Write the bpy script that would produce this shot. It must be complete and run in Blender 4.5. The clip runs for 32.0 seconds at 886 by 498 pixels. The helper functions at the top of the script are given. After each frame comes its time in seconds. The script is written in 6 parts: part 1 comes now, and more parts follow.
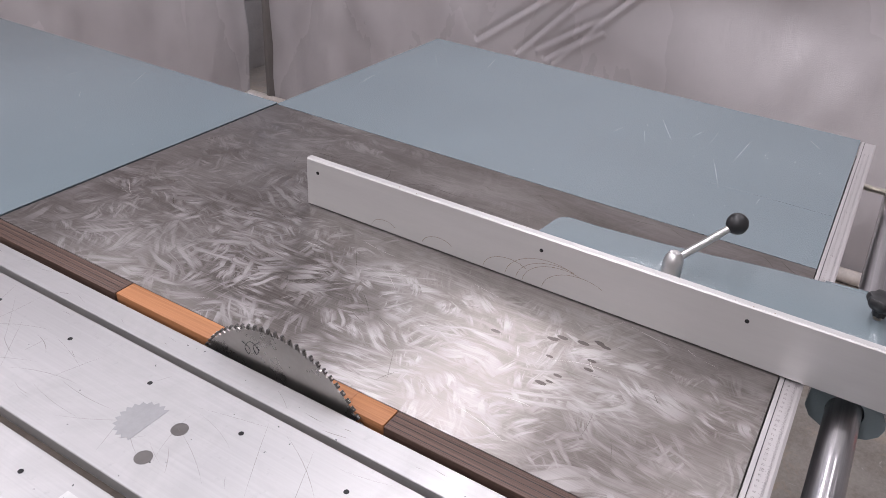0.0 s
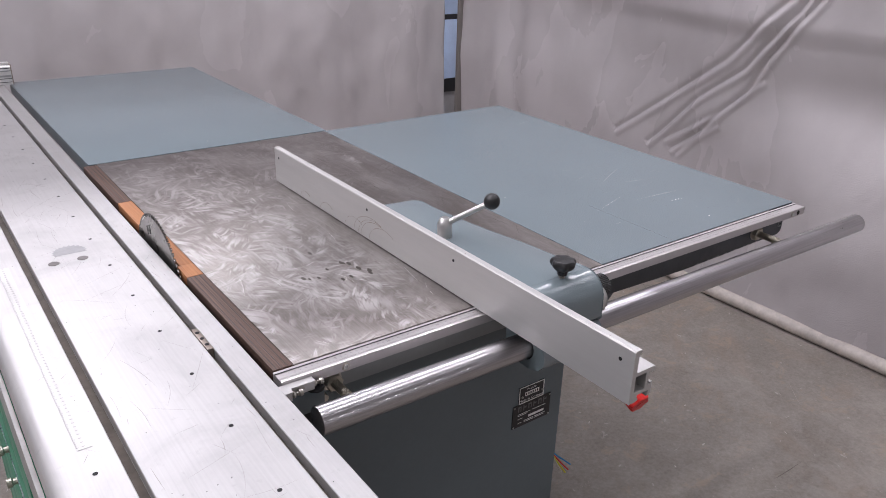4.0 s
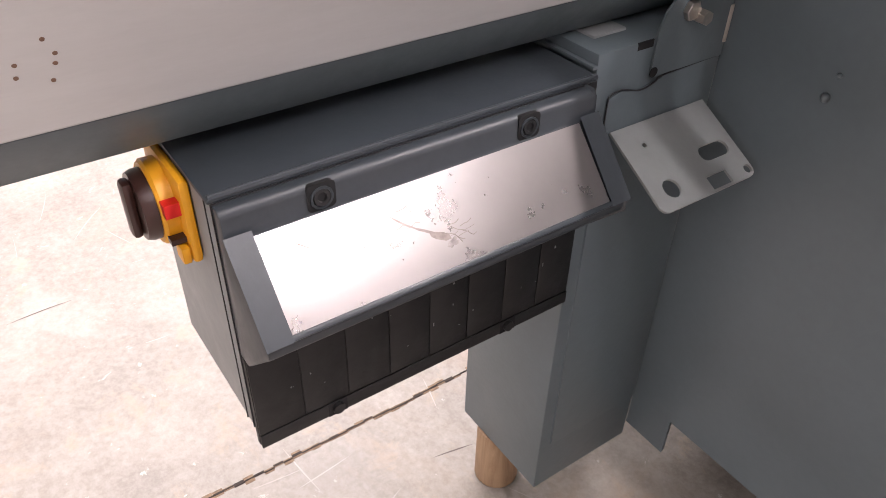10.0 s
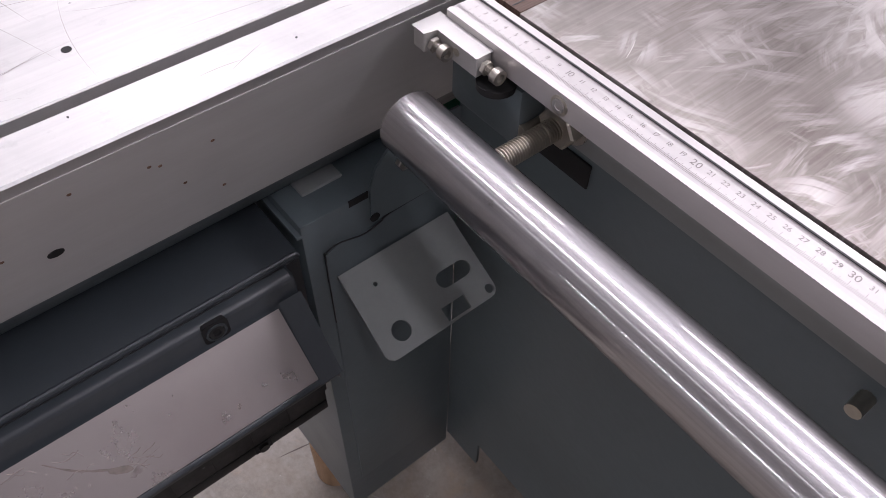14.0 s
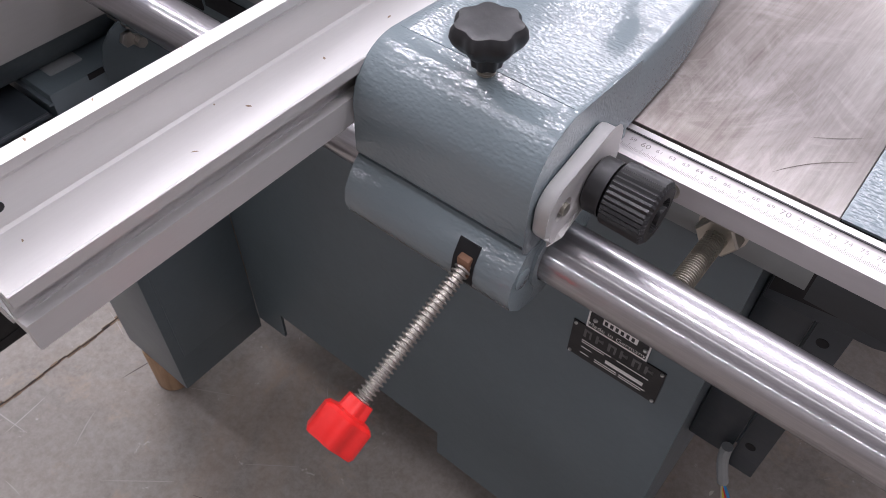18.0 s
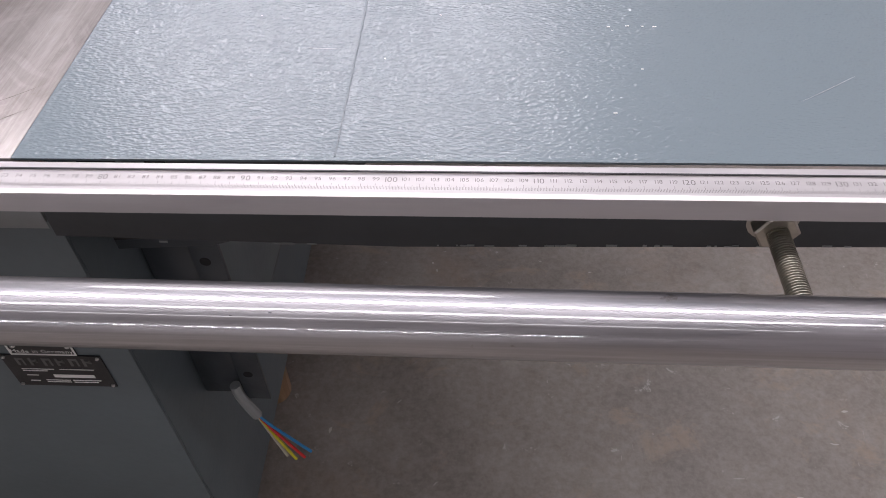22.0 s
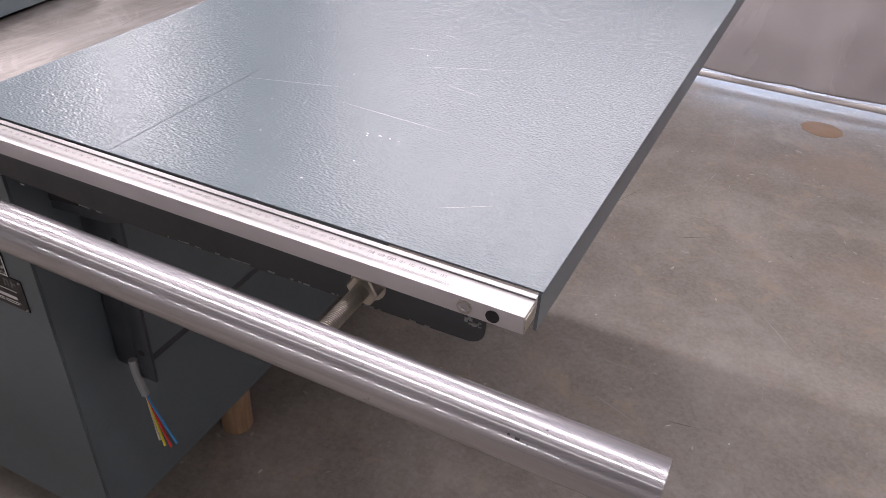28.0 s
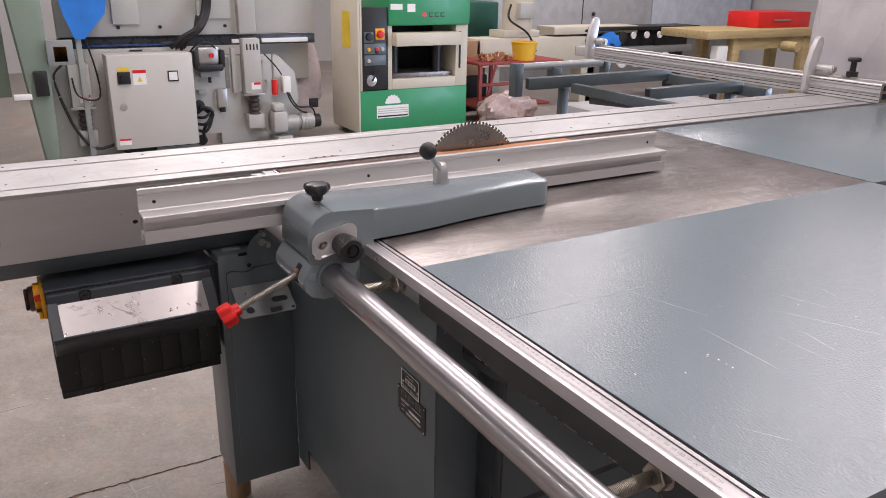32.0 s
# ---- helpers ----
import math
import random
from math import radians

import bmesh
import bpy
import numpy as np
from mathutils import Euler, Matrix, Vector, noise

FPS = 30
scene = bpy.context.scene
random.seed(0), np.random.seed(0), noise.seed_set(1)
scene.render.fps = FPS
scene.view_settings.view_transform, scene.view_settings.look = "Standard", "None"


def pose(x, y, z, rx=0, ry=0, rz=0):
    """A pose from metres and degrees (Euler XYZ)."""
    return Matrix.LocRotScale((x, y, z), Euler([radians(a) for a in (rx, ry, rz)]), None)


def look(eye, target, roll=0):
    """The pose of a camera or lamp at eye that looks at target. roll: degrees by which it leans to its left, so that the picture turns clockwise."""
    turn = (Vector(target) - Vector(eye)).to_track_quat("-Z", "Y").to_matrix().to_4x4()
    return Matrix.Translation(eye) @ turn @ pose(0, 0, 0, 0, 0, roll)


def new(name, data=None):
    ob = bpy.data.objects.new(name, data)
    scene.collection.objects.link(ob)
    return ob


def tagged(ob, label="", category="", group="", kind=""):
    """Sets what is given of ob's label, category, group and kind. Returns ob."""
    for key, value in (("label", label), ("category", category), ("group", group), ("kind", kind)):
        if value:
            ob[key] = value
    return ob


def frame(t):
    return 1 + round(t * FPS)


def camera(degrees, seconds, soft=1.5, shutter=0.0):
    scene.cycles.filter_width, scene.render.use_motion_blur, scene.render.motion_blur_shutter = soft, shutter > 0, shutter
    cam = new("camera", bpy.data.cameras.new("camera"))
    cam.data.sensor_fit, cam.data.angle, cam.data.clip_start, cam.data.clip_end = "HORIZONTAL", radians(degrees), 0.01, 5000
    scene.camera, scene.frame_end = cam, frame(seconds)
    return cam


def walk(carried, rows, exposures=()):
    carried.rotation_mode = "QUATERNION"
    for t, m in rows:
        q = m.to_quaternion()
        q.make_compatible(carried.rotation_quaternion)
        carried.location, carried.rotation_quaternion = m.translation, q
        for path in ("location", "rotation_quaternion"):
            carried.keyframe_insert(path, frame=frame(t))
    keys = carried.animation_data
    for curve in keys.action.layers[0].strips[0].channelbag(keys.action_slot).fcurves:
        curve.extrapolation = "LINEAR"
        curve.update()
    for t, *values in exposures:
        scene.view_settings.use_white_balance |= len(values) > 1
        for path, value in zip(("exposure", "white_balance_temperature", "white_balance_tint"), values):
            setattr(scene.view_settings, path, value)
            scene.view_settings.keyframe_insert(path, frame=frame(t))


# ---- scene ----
cam = camera(60.0, 32.0, soft=0.9)
PATH = [
    (0, (-0.566, 0.009, 1.539), (0.929, 0.842, 0.504), 4.0),
    (0.5, (-0.606, -0.043, 1.558), (0.88, 0.891, 0.6), 3.7),
    (1, (-0.619, -0.139, 1.553), (0.831, 0.916, 0.668), 3.3),
    (1.5, (-0.641, -0.269, 1.537), (0.754, 0.896, 0.7), 3.1),
    (2, (-0.676, -0.402, 1.53), (0.667, 0.835, 0.715), 2.8),
    (2.5, (-0.722, -0.574, 1.533), (0.581, 0.715, 0.732), 2.4),
    (3, (-0.668, -0.739, 1.539), (0.595, 0.602, 0.76), 2.0),
    (3.5, (-0.554, -0.887, 1.53), (0.67, 0.495, 0.76), 1.9),
    (5.5, (0.042, -1.018, 1.393), (0.523, 0.698, 0.486), 1.0),
    (6, (0.084, -1.044, 1.278), (0.432, 0.727, 0.417), 1.6),
    (6.5, (0.184, -0.998, 1.215), (0.228, 0.794, 0.328), 1.6),
    (7, (0.238, -0.946, 1.146), (-0.045, 0.8, 0.214), 2.5),
    (7.5, (0.329, -0.951, 1.087), (-0.364, 0.641, 0.095), 1.3),
    (8, (0.391, -0.945, 1.07), (-0.619, 0.378, -0.037), 1.5),
    (8.5, (0.432, -0.904, 1.027), (-0.751, 0.201, -0.148), 1.4),
    (9, (0.441, -0.795, 0.987), (-0.811, 0.19, -0.223), 1.5),
    (9.5, (0.419, -0.692, 0.95), (-0.859, 0.246, -0.269), 1.5),
    (10, (0.399, -0.647, 0.938), (-0.891, 0.269, -0.286), 1.4),
    (10.5, (0.439, -0.661, 0.975), (-0.863, 0.241, -0.245), 1.2),
    (11, (0.52, -0.706, 1.047), (-0.782, 0.186, -0.181), 1.2),
    (11.5, (0.598, -0.722, 1.149), (-0.702, 0.174, -0.078), 1.1),
    (12, (0.552, -0.643, 1.204), (-0.735, 0.266, -0.028), 1.3),
    (12.5, (0.439, -0.486, 1.196), (-0.799, 0.408, -0.096), 0.7),
    (13, (0.368, -0.39, 1.169), (-0.765, 0.463, -0.242), 0.7),
    (13.5, (0.339, -0.334, 1.167), (-0.689, 0.477, -0.344), 0.8),
    (15.5, (0.473, -0.311, 1.201), (-0.415, 0.508, -0.393), 2.0),
    (16, (0.545, -0.346, 1.22), (-0.328, 0.491, -0.374), 2.4),
    (16.5, (0.594, -0.369, 1.225), (-0.271, 0.488, -0.361), 2.3),
    (17, (0.631, -0.383, 1.219), (-0.222, 0.511, -0.354), 2.2),
    (17.5, (0.671, -0.407, 1.221), (-0.169, 0.539, -0.329), 1.7),
    (18, (0.737, -0.414, 1.219), (-0.067, 0.61, -0.3), 1.0),
    (18.5, (0.8, -0.428, 1.215), (0.053, 0.658, -0.289), 1.0),
    (19, (0.838, -0.439, 1.216), (0.149, 0.695, -0.28), 0.8),
    (19.5, (0.868, -0.439, 1.218), (0.264, 0.75, -0.272), 0.3),
    (20, (0.893, -0.43, 1.221), (0.387, 0.804, -0.268), 0.2),
    (20.5, (0.915, -0.418, 1.223), (0.518, 0.857, -0.266), 0.2),
    (21, (0.964, -0.412, 1.221), (0.661, 0.901, -0.257), -0.1),
    (21.5, (1.004, -0.405, 1.22), (0.833, 0.927, -0.263), -0.4),
    (22, (1.06, -0.403, 1.218), (0.969, 0.951, -0.251), -2.0),
    (22.5, (1.099, -0.401, 1.215), (1.163, 0.957, -0.252), -0.7),
    (23, (1.143, -0.383, 1.216), (1.336, 0.95, -0.262), -1.0),
    (23.5, (1.191, -0.369, 1.208), (1.506, 0.946, -0.265), -1.0),
    (24, (1.227, -0.357, 1.195), (1.661, 0.941, -0.262), 0.3),
    (24.5, (1.257, -0.347, 1.177), (1.753, 0.942, -0.269), 1.7),
    (26.5, (1.372, -0.262, 1.097), (1.749, 1.023, -0.387), 7.5),
    (27, (1.423, -0.331, 1.128), (1.428, 1.035, -0.333), 5.8),
    (27.5, (1.472, -0.39, 1.17), (1.145, 1.065, -0.163), 4.3),
    (28, (1.556, -0.487, 1.259), (0.897, 1.006, 0.103), 3.4),
    (28.5, (1.633, -0.508, 1.313), (0.698, 0.935, 0.293), 2.6),
    (29, (1.737, -0.494, 1.368), (0.643, 0.926, 0.48), 2.0),
    (29.5, (1.801, -0.496, 1.375), (0.611, 0.925, 0.624), 1.7),
    (30, (1.797, -0.496, 1.356), (0.554, 0.911, 0.666), 1.5),
    (30.5, (1.788, -0.501, 1.343), (0.472, 0.844, 0.667), 1.3),
    (31, (1.771, -0.513, 1.331), (0.355, 0.73, 0.66), 1.2),
    (31.5, (1.76, -0.536, 1.325), (0.231, 0.565, 0.654), 1.0),
    (32, (1.742, -0.558, 1.317), (0.121, 0.397, 0.64), 1.1),
]
EXPO = [(0.0, -0.12, 6350, 9), (3.0, -0.05, 6300, 8), (6.0, 0.0, 6200, 11), (7.0, 0.25, 6400, 12), (8.0, 1.05, 6650, 12), (9.0, 1.45, 6850, 11), (11.2, 1.5, 6600, 11), (12.1, 0.5, 6350, 12), (13.5, 0.12, 6350, 12),
        (16.0, -0.05, 6200, 10), (18.0, 0.3, 6200, 10), (19.5, 0.35, 6300, 10), (22.0, 0.05, 6400, 10), (24.0, 0.0, 6400, 10), (27.0, 0.12, 6550, 11), (30.0, 0.04, 6650, 13), (32.0, 0.02, 6850, 12)]
walk(cam, [(t, look(e, g, r)) for t, e, g, r in PATH], EXPO)

# ---- levels: table top and hall floor ----
T, F = 0.870, -0.150

# ---- light: ceiling lamps of the hall, daylight behind the curtain ----
world = bpy.data.worlds.new("hall_air")
scene.world = world
world.use_nodes = True
world.node_tree.nodes["Background"].inputs["Color"].default_value = (1.0, 0.96, 1.0, 1)
world.node_tree.nodes["Background"].inputs["Strength"].default_value = 0.004


def area(name, m, sx, sy, watts, color=(1, 1, 1)):
    d = bpy.data.lights.new(name, "AREA")
    d.shape, d.size, d.size_y, d.energy, d.color = "RECTANGLE", sx, sy, watts, color
    ob = new(name, d)
    ob.matrix_world = m
    return ob


# four long rows of tubes overhead, single lamps beyond the curtains
ROWS = [-10.8, -2.75, -0.8, 1.2]
LAMPS = [(-5.6, 5.8, 0.9, 0.5, 120), (-0.45, 6.0, 4.7, 0.5, 260)]
WARM = (1.0, 0.93, 0.985)
for ly, watts in zip(ROWS, (440, 30, 130, 350)):
    area("tube_row_light", pose(-2.2, ly, 4.30), 13.2, 0.18, watts, WARM)
for lx, ly, lw, ld, watts in LAMPS:
    area("ceiling_lamp_light", pose(lx, ly, 4.8), lw, ld, watts, WARM)
area("daylight", look((0.9, 7.0, 0.75), (0.9, 3.0, 0.0)), 4.0, 1.2, 260, (0.55, 0.7, 1.0))

# ---- materials ----
def nodes_of(name):
    m = bpy.data.materials.new(name)
    m.use_nodes = True
    nt = m.node_tree
    return m, nt, nt.nodes["Principled BSDF"]


def nd(nt, kind, **inputs):
    n = nt.nodes.new(kind)
    for k, v in inputs.items():
        n.inputs[k.replace("_", " ")].default_value = v
    return n


def coords(nt, scale=(1, 1, 1), rot=(0, 0, 0)):
    tc = nt.nodes.new("ShaderNodeTexCoord")
    mp = nt.nodes.new("ShaderNodeMapping")
    mp.inputs["Scale"].default_value, mp.inputs["Rotation"].default_value = scale, rot
    nt.links.new(tc.outputs["Object"], mp.inputs["Vector"])
    return mp.outputs["Vector"]


def noise_fac(nt, vec, scale, detail=4, rough=0.55, distort=0.0):
    n = nd(nt, "ShaderNodeTexNoise", Scale=scale, Detail=detail, Roughness=rough, Distortion=distort)
    nt.links.new(vec, n.inputs["Vector"])
    return n.outputs["Fac"]


def ramp(nt, fac, stops):
    r = nt.nodes.new("ShaderNodeValToRGB")
    while len(r.color_ramp.elements) < len(stops):
        r.color_ramp.elements.new(0.5)
    for e, (p, c) in zip(r.color_ramp.elements, stops):
        e.position = p
        e.color = (*c, 1) if isinstance(c, tuple) else (c, c, c, 1)
    nt.links.new(fac, r.inputs["Fac"])
    return r.outputs["Color"]


def mix(nt, fac, a, b, kind="MIX"):
    n = nt.nodes.new("ShaderNodeMix")
    n.data_type, n.blend_type = "RGBA", kind
    for sock, v in ((n.inputs[0], fac), (n.inputs[6], a), (n.inputs[7], b)):
        if isinstance(v, bpy.types.NodeSocket):
            nt.links.new(v, sock)
        elif isinstance(v, tuple):
            sock.default_value = (*v, 1)
        else:
            sock.default_value = v
    return n.outputs[2]


def bump(nt, bsdf, height, strength, dist):
    b = nd(nt, "ShaderNodeBump", Strength=strength, Distance=dist)
    nt.links.new(height, b.inputs["Height"])
    nt.links.new(b.outputs["Normal"], bsdf.inputs["Normal"])


def dark(c, k):
    return tuple(max(0.0, min(1.0, v * k)) for v in c)


def mat(name, color, rough=0.5, metal=0.0, var=0.18, scale=6.0, grain=120.0, grain_bump=0.0, stretch=(1, 1, 1), spots=None, coat=0.0, rvar=0.12):
    """Base surface: two scales of tone, uneven gloss, fine relief and optional spots of wear."""
    m, nt, b = nodes_of(name)
    v = coords(nt, stretch)
    big = noise_fac(nt, v, scale, 5, 0.6)
    fine = noise_fac(nt, v, grain, 3, 0.6)
    c = ramp(nt, big, [(0.3, dark(color, 1 - var)), (0.7, dark(color, 1 + var))])
    c = mix(nt, 0.25, c, ramp(nt, fine, [(0.3, dark(color, 1 - var)), (0.7, dark(color, 1 + var))]))
    if spots:
        s = ramp(nt, noise_fac(nt, v, spots[1], 6, 0.7), [(spots[2], 0.0), (spots[2] + 0.04, 1.0)])
        c = mix(nt, s, c, spots[0])
    nt.links.new(c, b.inputs["Base Color"])
    nt.links.new(ramp(nt, noise_fac(nt, v, scale * 3, 5, 0.65), [(0.25, max(0.03, rough - rvar)), (0.75, min(1.0, rough + rvar))]), b.inputs["Roughness"])
    b.inputs["Metallic"].default_value = metal
    b.inputs["Coat Weight"].default_value = coat
    if grain_bump:
        bump(nt, b, fine, 0.6, grain_bump)
    return m


def rub_strokes(nt, cells, seed, aim, spread, stretch, size):
    """Bundles of soft strokes, each cell of the surface wiped in a direction of its own and fading at its rim."""
    vor = nd(nt, "ShaderNodeTexVoronoi", Scale=cells)
    warp = nd(nt, "ShaderNodeTexNoise", Scale=7.0, Detail=2.0)
    nt.links.new(coords(nt, (1, 0.8, 1), (0, 0, seed)), warp.inputs["Vector"])
    place = nd(nt, "ShaderNodeVectorMath")
    place.operation = "MULTIPLY_ADD"
    nt.links.new(warp.outputs["Color"], place.inputs[0])
    place.inputs[1].default_value = (0.07, 0.07, 0)
    nt.links.new(coords(nt), place.inputs[2])
    nt.links.new(place.outputs["Vector"], vor.inputs["Vector"])
    split = nd(nt, "ShaderNodeSeparateColor")
    nt.links.new(vor.outputs["Color"], split.inputs["Color"])
    angle = nd(nt, "ShaderNodeMapRange", From_Min=0.0, From_Max=1.0, To_Min=aim - spread, To_Max=aim + spread)
    nt.links.new(split.outputs["Red"], angle.inputs["Value"])
    turn = nd(nt, "ShaderNodeVectorRotate")
    turn.rotation_type = "Z_AXIS"
    nt.links.new(place.outputs["Vector"], turn.inputs["Vector"])
    nt.links.new(angle.outputs["Result"], turn.inputs["Angle"])
    fit = nd(nt, "ShaderNodeMapping")
    fit.inputs["Scale"].default_value = (stretch, 1, 1)
    fit.inputs["Location"].default_value = (seed * 3.1, seed, 0)
    nt.links.new(turn.outputs["Vector"], fit.inputs["Vector"])
    line = ramp(nt, noise_fac(nt, fit.outputs["Vector"], size, 4, 0.6, 0.35), [(0.48, 0.0), (0.60, 1.0)])
    rim = ramp(nt, vor.outputs["Distance"], [(0.25, 1.0), (0.62, 0.0)])
    return mix(nt, 1.0, line, rim, "MULTIPLY")


def iron_mat():
    """Ground cast iron: brown clouds, patches rubbed pale in short wiped strokes, fine grinding lines along the table."""
    m, nt, b = nodes_of("ground_cast_iron")
    v = coords(nt)
    cloud = noise_fac(nt, v, 3.6, 7, 0.62, 0.5)
    c = ramp(nt, cloud, [(0.36, (0.12, 0.102, 0.092)), (0.5, (0.17, 0.151, 0.139)), (0.64, (0.24, 0.22, 0.207))])
    # the pad went mostly beside the blade and in front, less towards the fence, again over the back
    xyz = nd(nt, "ShaderNodeSeparateXYZ")
    nt.links.new(v, xyz.inputs["Vector"])
    near = nd(nt, "ShaderNodeMapRange", From_Min=-0.02, From_Max=0.09, To_Min=1.0, To_Max=0.2)
    nt.links.new(xyz.outputs["X"], near.inputs["Value"])
    back = nd(nt, "ShaderNodeMapRange", From_Min=-0.2, From_Max=0.15, To_Min=0.0, To_Max=0.8)
    nt.links.new(xyz.outputs["Y"], back.inputs["Value"])
    patch = ramp(nt, noise_fac(nt, coords(nt, (1.6, 0.9, 1)), 3.4, 4, 0.6, 0.4), [(0.36, 0.35), (0.56, 1.0)])
    reach = mix(nt, 1.0, near.outputs["Result"], back.outputs["Result"], "LIGHTEN")
    zone = mix(nt, 1.0, reach, patch, "MULTIPLY")
    rest = ramp(nt, reach, [(0.2, 1.0), (1.0, 0.4)])
    haze = ramp(nt, noise_fac(nt, coords(nt, (2.0, 0.7, 1), (0, 0, -0.2)), 3.0, 8, 0.7, 0.9), [(0.44, 0.0), (0.70, 0.55)])
    c = mix(nt, mix(nt, 1.0, haze, rest, "MULTIPLY"), c, (0.43, 0.405, 0.395))
    drag = noise_fac(nt, coords(nt, (34, 1.6, 1), (0, 0, 0.06)), 1.6, 5, 0.6, 0.5)
    c = mix(nt, ramp(nt, drag, [(0.56, 0.0), (0.74, 0.30)]), c, (0.14, 0.12, 0.107))
    strokes = None
    for cells, seed, aim, spread, stretch, size in ((12.0, 0.4, 0.2, 1.4, 8.0, 11.0), (18.0, 1.7, 0.0, 1.2, 7.0, 13.0), (8.0, 2.9, -0.1, 0.6, 10.0, 7.0), (25.0, 4.2, 0.5, 1.5, 6.0, 19.0)):
        k = rub_strokes(nt, cells, seed, aim, spread, stretch, size)
        strokes = k if strokes is None else mix(nt, 1.0, strokes, k, "LIGHTEN")
    wiped = mix(nt, 1.0, strokes, zone, "MULTIPLY")
    c = mix(nt, ramp(nt, wiped, [(0.0, 0.0), (1.0, 0.8)]), c, (0.46, 0.436, 0.43))
    streak = noise_fac(nt, coords(nt, (190, 3.0, 1)), 2.0, 4, 0.65)
    c = mix(nt, 0.07, c, ramp(nt, streak, [(0.38, (0.07, 0.06, 0.055)), (0.62, (0.6, 0.57, 0.56))]))
    spot = ramp(nt, noise_fac(nt, v, 30.0, 5, 0.7), [(0.64, 0.0), (0.74, 0.35)])
    c = mix(nt, spot, c, (0.13, 0.112, 0.10))
    nt.links.new(c, b.inputs["Base Color"])
    rg = mix(nt, 0.5, ramp(nt, wiped, [(0.0, 0.35), (0.8, 0.50)]), ramp(nt, drag, [(0.38, 0.46), (0.62, 0.36)]))
    nt.links.new(rg, b.inputs["Roughness"])
    b.inputs["Metallic"].default_value = 0.8
    bump(nt, b, mix(nt, 0.5, streak, mix(nt, 0.6, noise_fac(nt, v, 24.0, 6, 0.65), wiped)), 0.2, 0.0012)
    return m


def hammer_mat(name, color, rough, size, depth):
    """Hammered or orange-peel enamel: small dimples drawn out a little, faint dirt."""
    m, nt, b = nodes_of(name)
    v = coords(nt)
    vor = nd(nt, "ShaderNodeTexVoronoi", Scale=size)
    vor.feature = "SMOOTH_F1"
    nt.links.new(coords(nt, (0.7, 1.3, 1.0), (0, 0, 0.2)), vor.inputs["Vector"])
    soft = noise_fac(nt, coords(nt, (0.7, 1.3, 1.0)), size * 0.5, 2, 0.5)
    h = mix(nt, 0.5, vor.outputs["Distance"], soft)
    c = ramp(nt, noise_fac(nt, v, 2.0, 4, 0.5), [(0.3, dark(color, 0.95)), (0.7, dark(color, 1.05))])
    nt.links.new(c, b.inputs["Base Color"])
    b.inputs["Roughness"].default_value = rough
    b.inputs["Specular IOR Level"].default_value = 0.7
    bump(nt, b, h, 0.5, depth)
    return m


def alu_mat(name, color, rough, along="y", stain=0.35):
    """Drawn aluminium: faint lines along the bar, grey smears and rubbed patches."""
    m, nt, b = nodes_of(name)
    lines = noise_fac(nt, coords(nt, (90, 1.2, 90) if along == "y" else (1.2, 90, 90)), 3.0, 4, 0.6)
    v = coords(nt)
    smear = noise_fac(nt, v, 5.0, 7, 0.65, 0.6)
    fine = noise_fac(nt, v, 60.0, 5, 0.7)
    c = ramp(nt, lines, [(0.3, dark(color, 0.95)), (0.7, dark(color, 1.04))])
    c = mix(nt, ramp(nt, smear, [(0.5, 0.0), (0.72, stain)]), c, dark(color, 0.66))
    c = mix(nt, ramp(nt, fine, [(0.6, 0.0), (0.75, 0.3)]), c, dark(color, 0.6))
    nt.links.new(c, b.inputs["Base Color"])
    nt.links.new(ramp(nt, smear, [(0.35, rough - 0.06), (0.7, rough + 0.12)]), b.inputs["Roughness"])
    b.inputs["Metallic"].default_value = 0.72
    bump(nt, b, lines, 0.08, 0.0004)
    return m


def steel_bar_mat():
    """Turned, polished steel bar with fine lines along it and a few dull spots."""
    m, nt, b = nodes_of("polished_steel_bar")
    v = coords(nt, (2, 160, 160))
    ln = noise_fac(nt, v, 2.0, 3, 0.6)
    spot = noise_fac(nt, coords(nt), 45.0, 5, 0.65)
    c = ramp(nt, ln, [(0.3, (0.31, 0.298, 0.312)), (0.7, (0.40, 0.388, 0.402))])
    c = mix(nt, ramp(nt, spot, [(0.68, 0.0), (0.75, 0.7)]), c, (0.16, 0.14, 0.13))
    nt.links.new(c, b.inputs["Base Color"])
    nt.links.new(ramp(nt, noise_fac(nt, coords(nt, (3, 1, 1)), 5.0, 4), [(0.35, 0.34), (0.7, 0.42)]), b.inputs["Roughness"])
    b.inputs["Metallic"].default_value = 1.0
    b.inputs["Coat Weight"].default_value = 1.0
    b.inputs["Coat Roughness"].default_value = 0.05
    b.inputs["Coat IOR"].default_value = 2.3
    return m


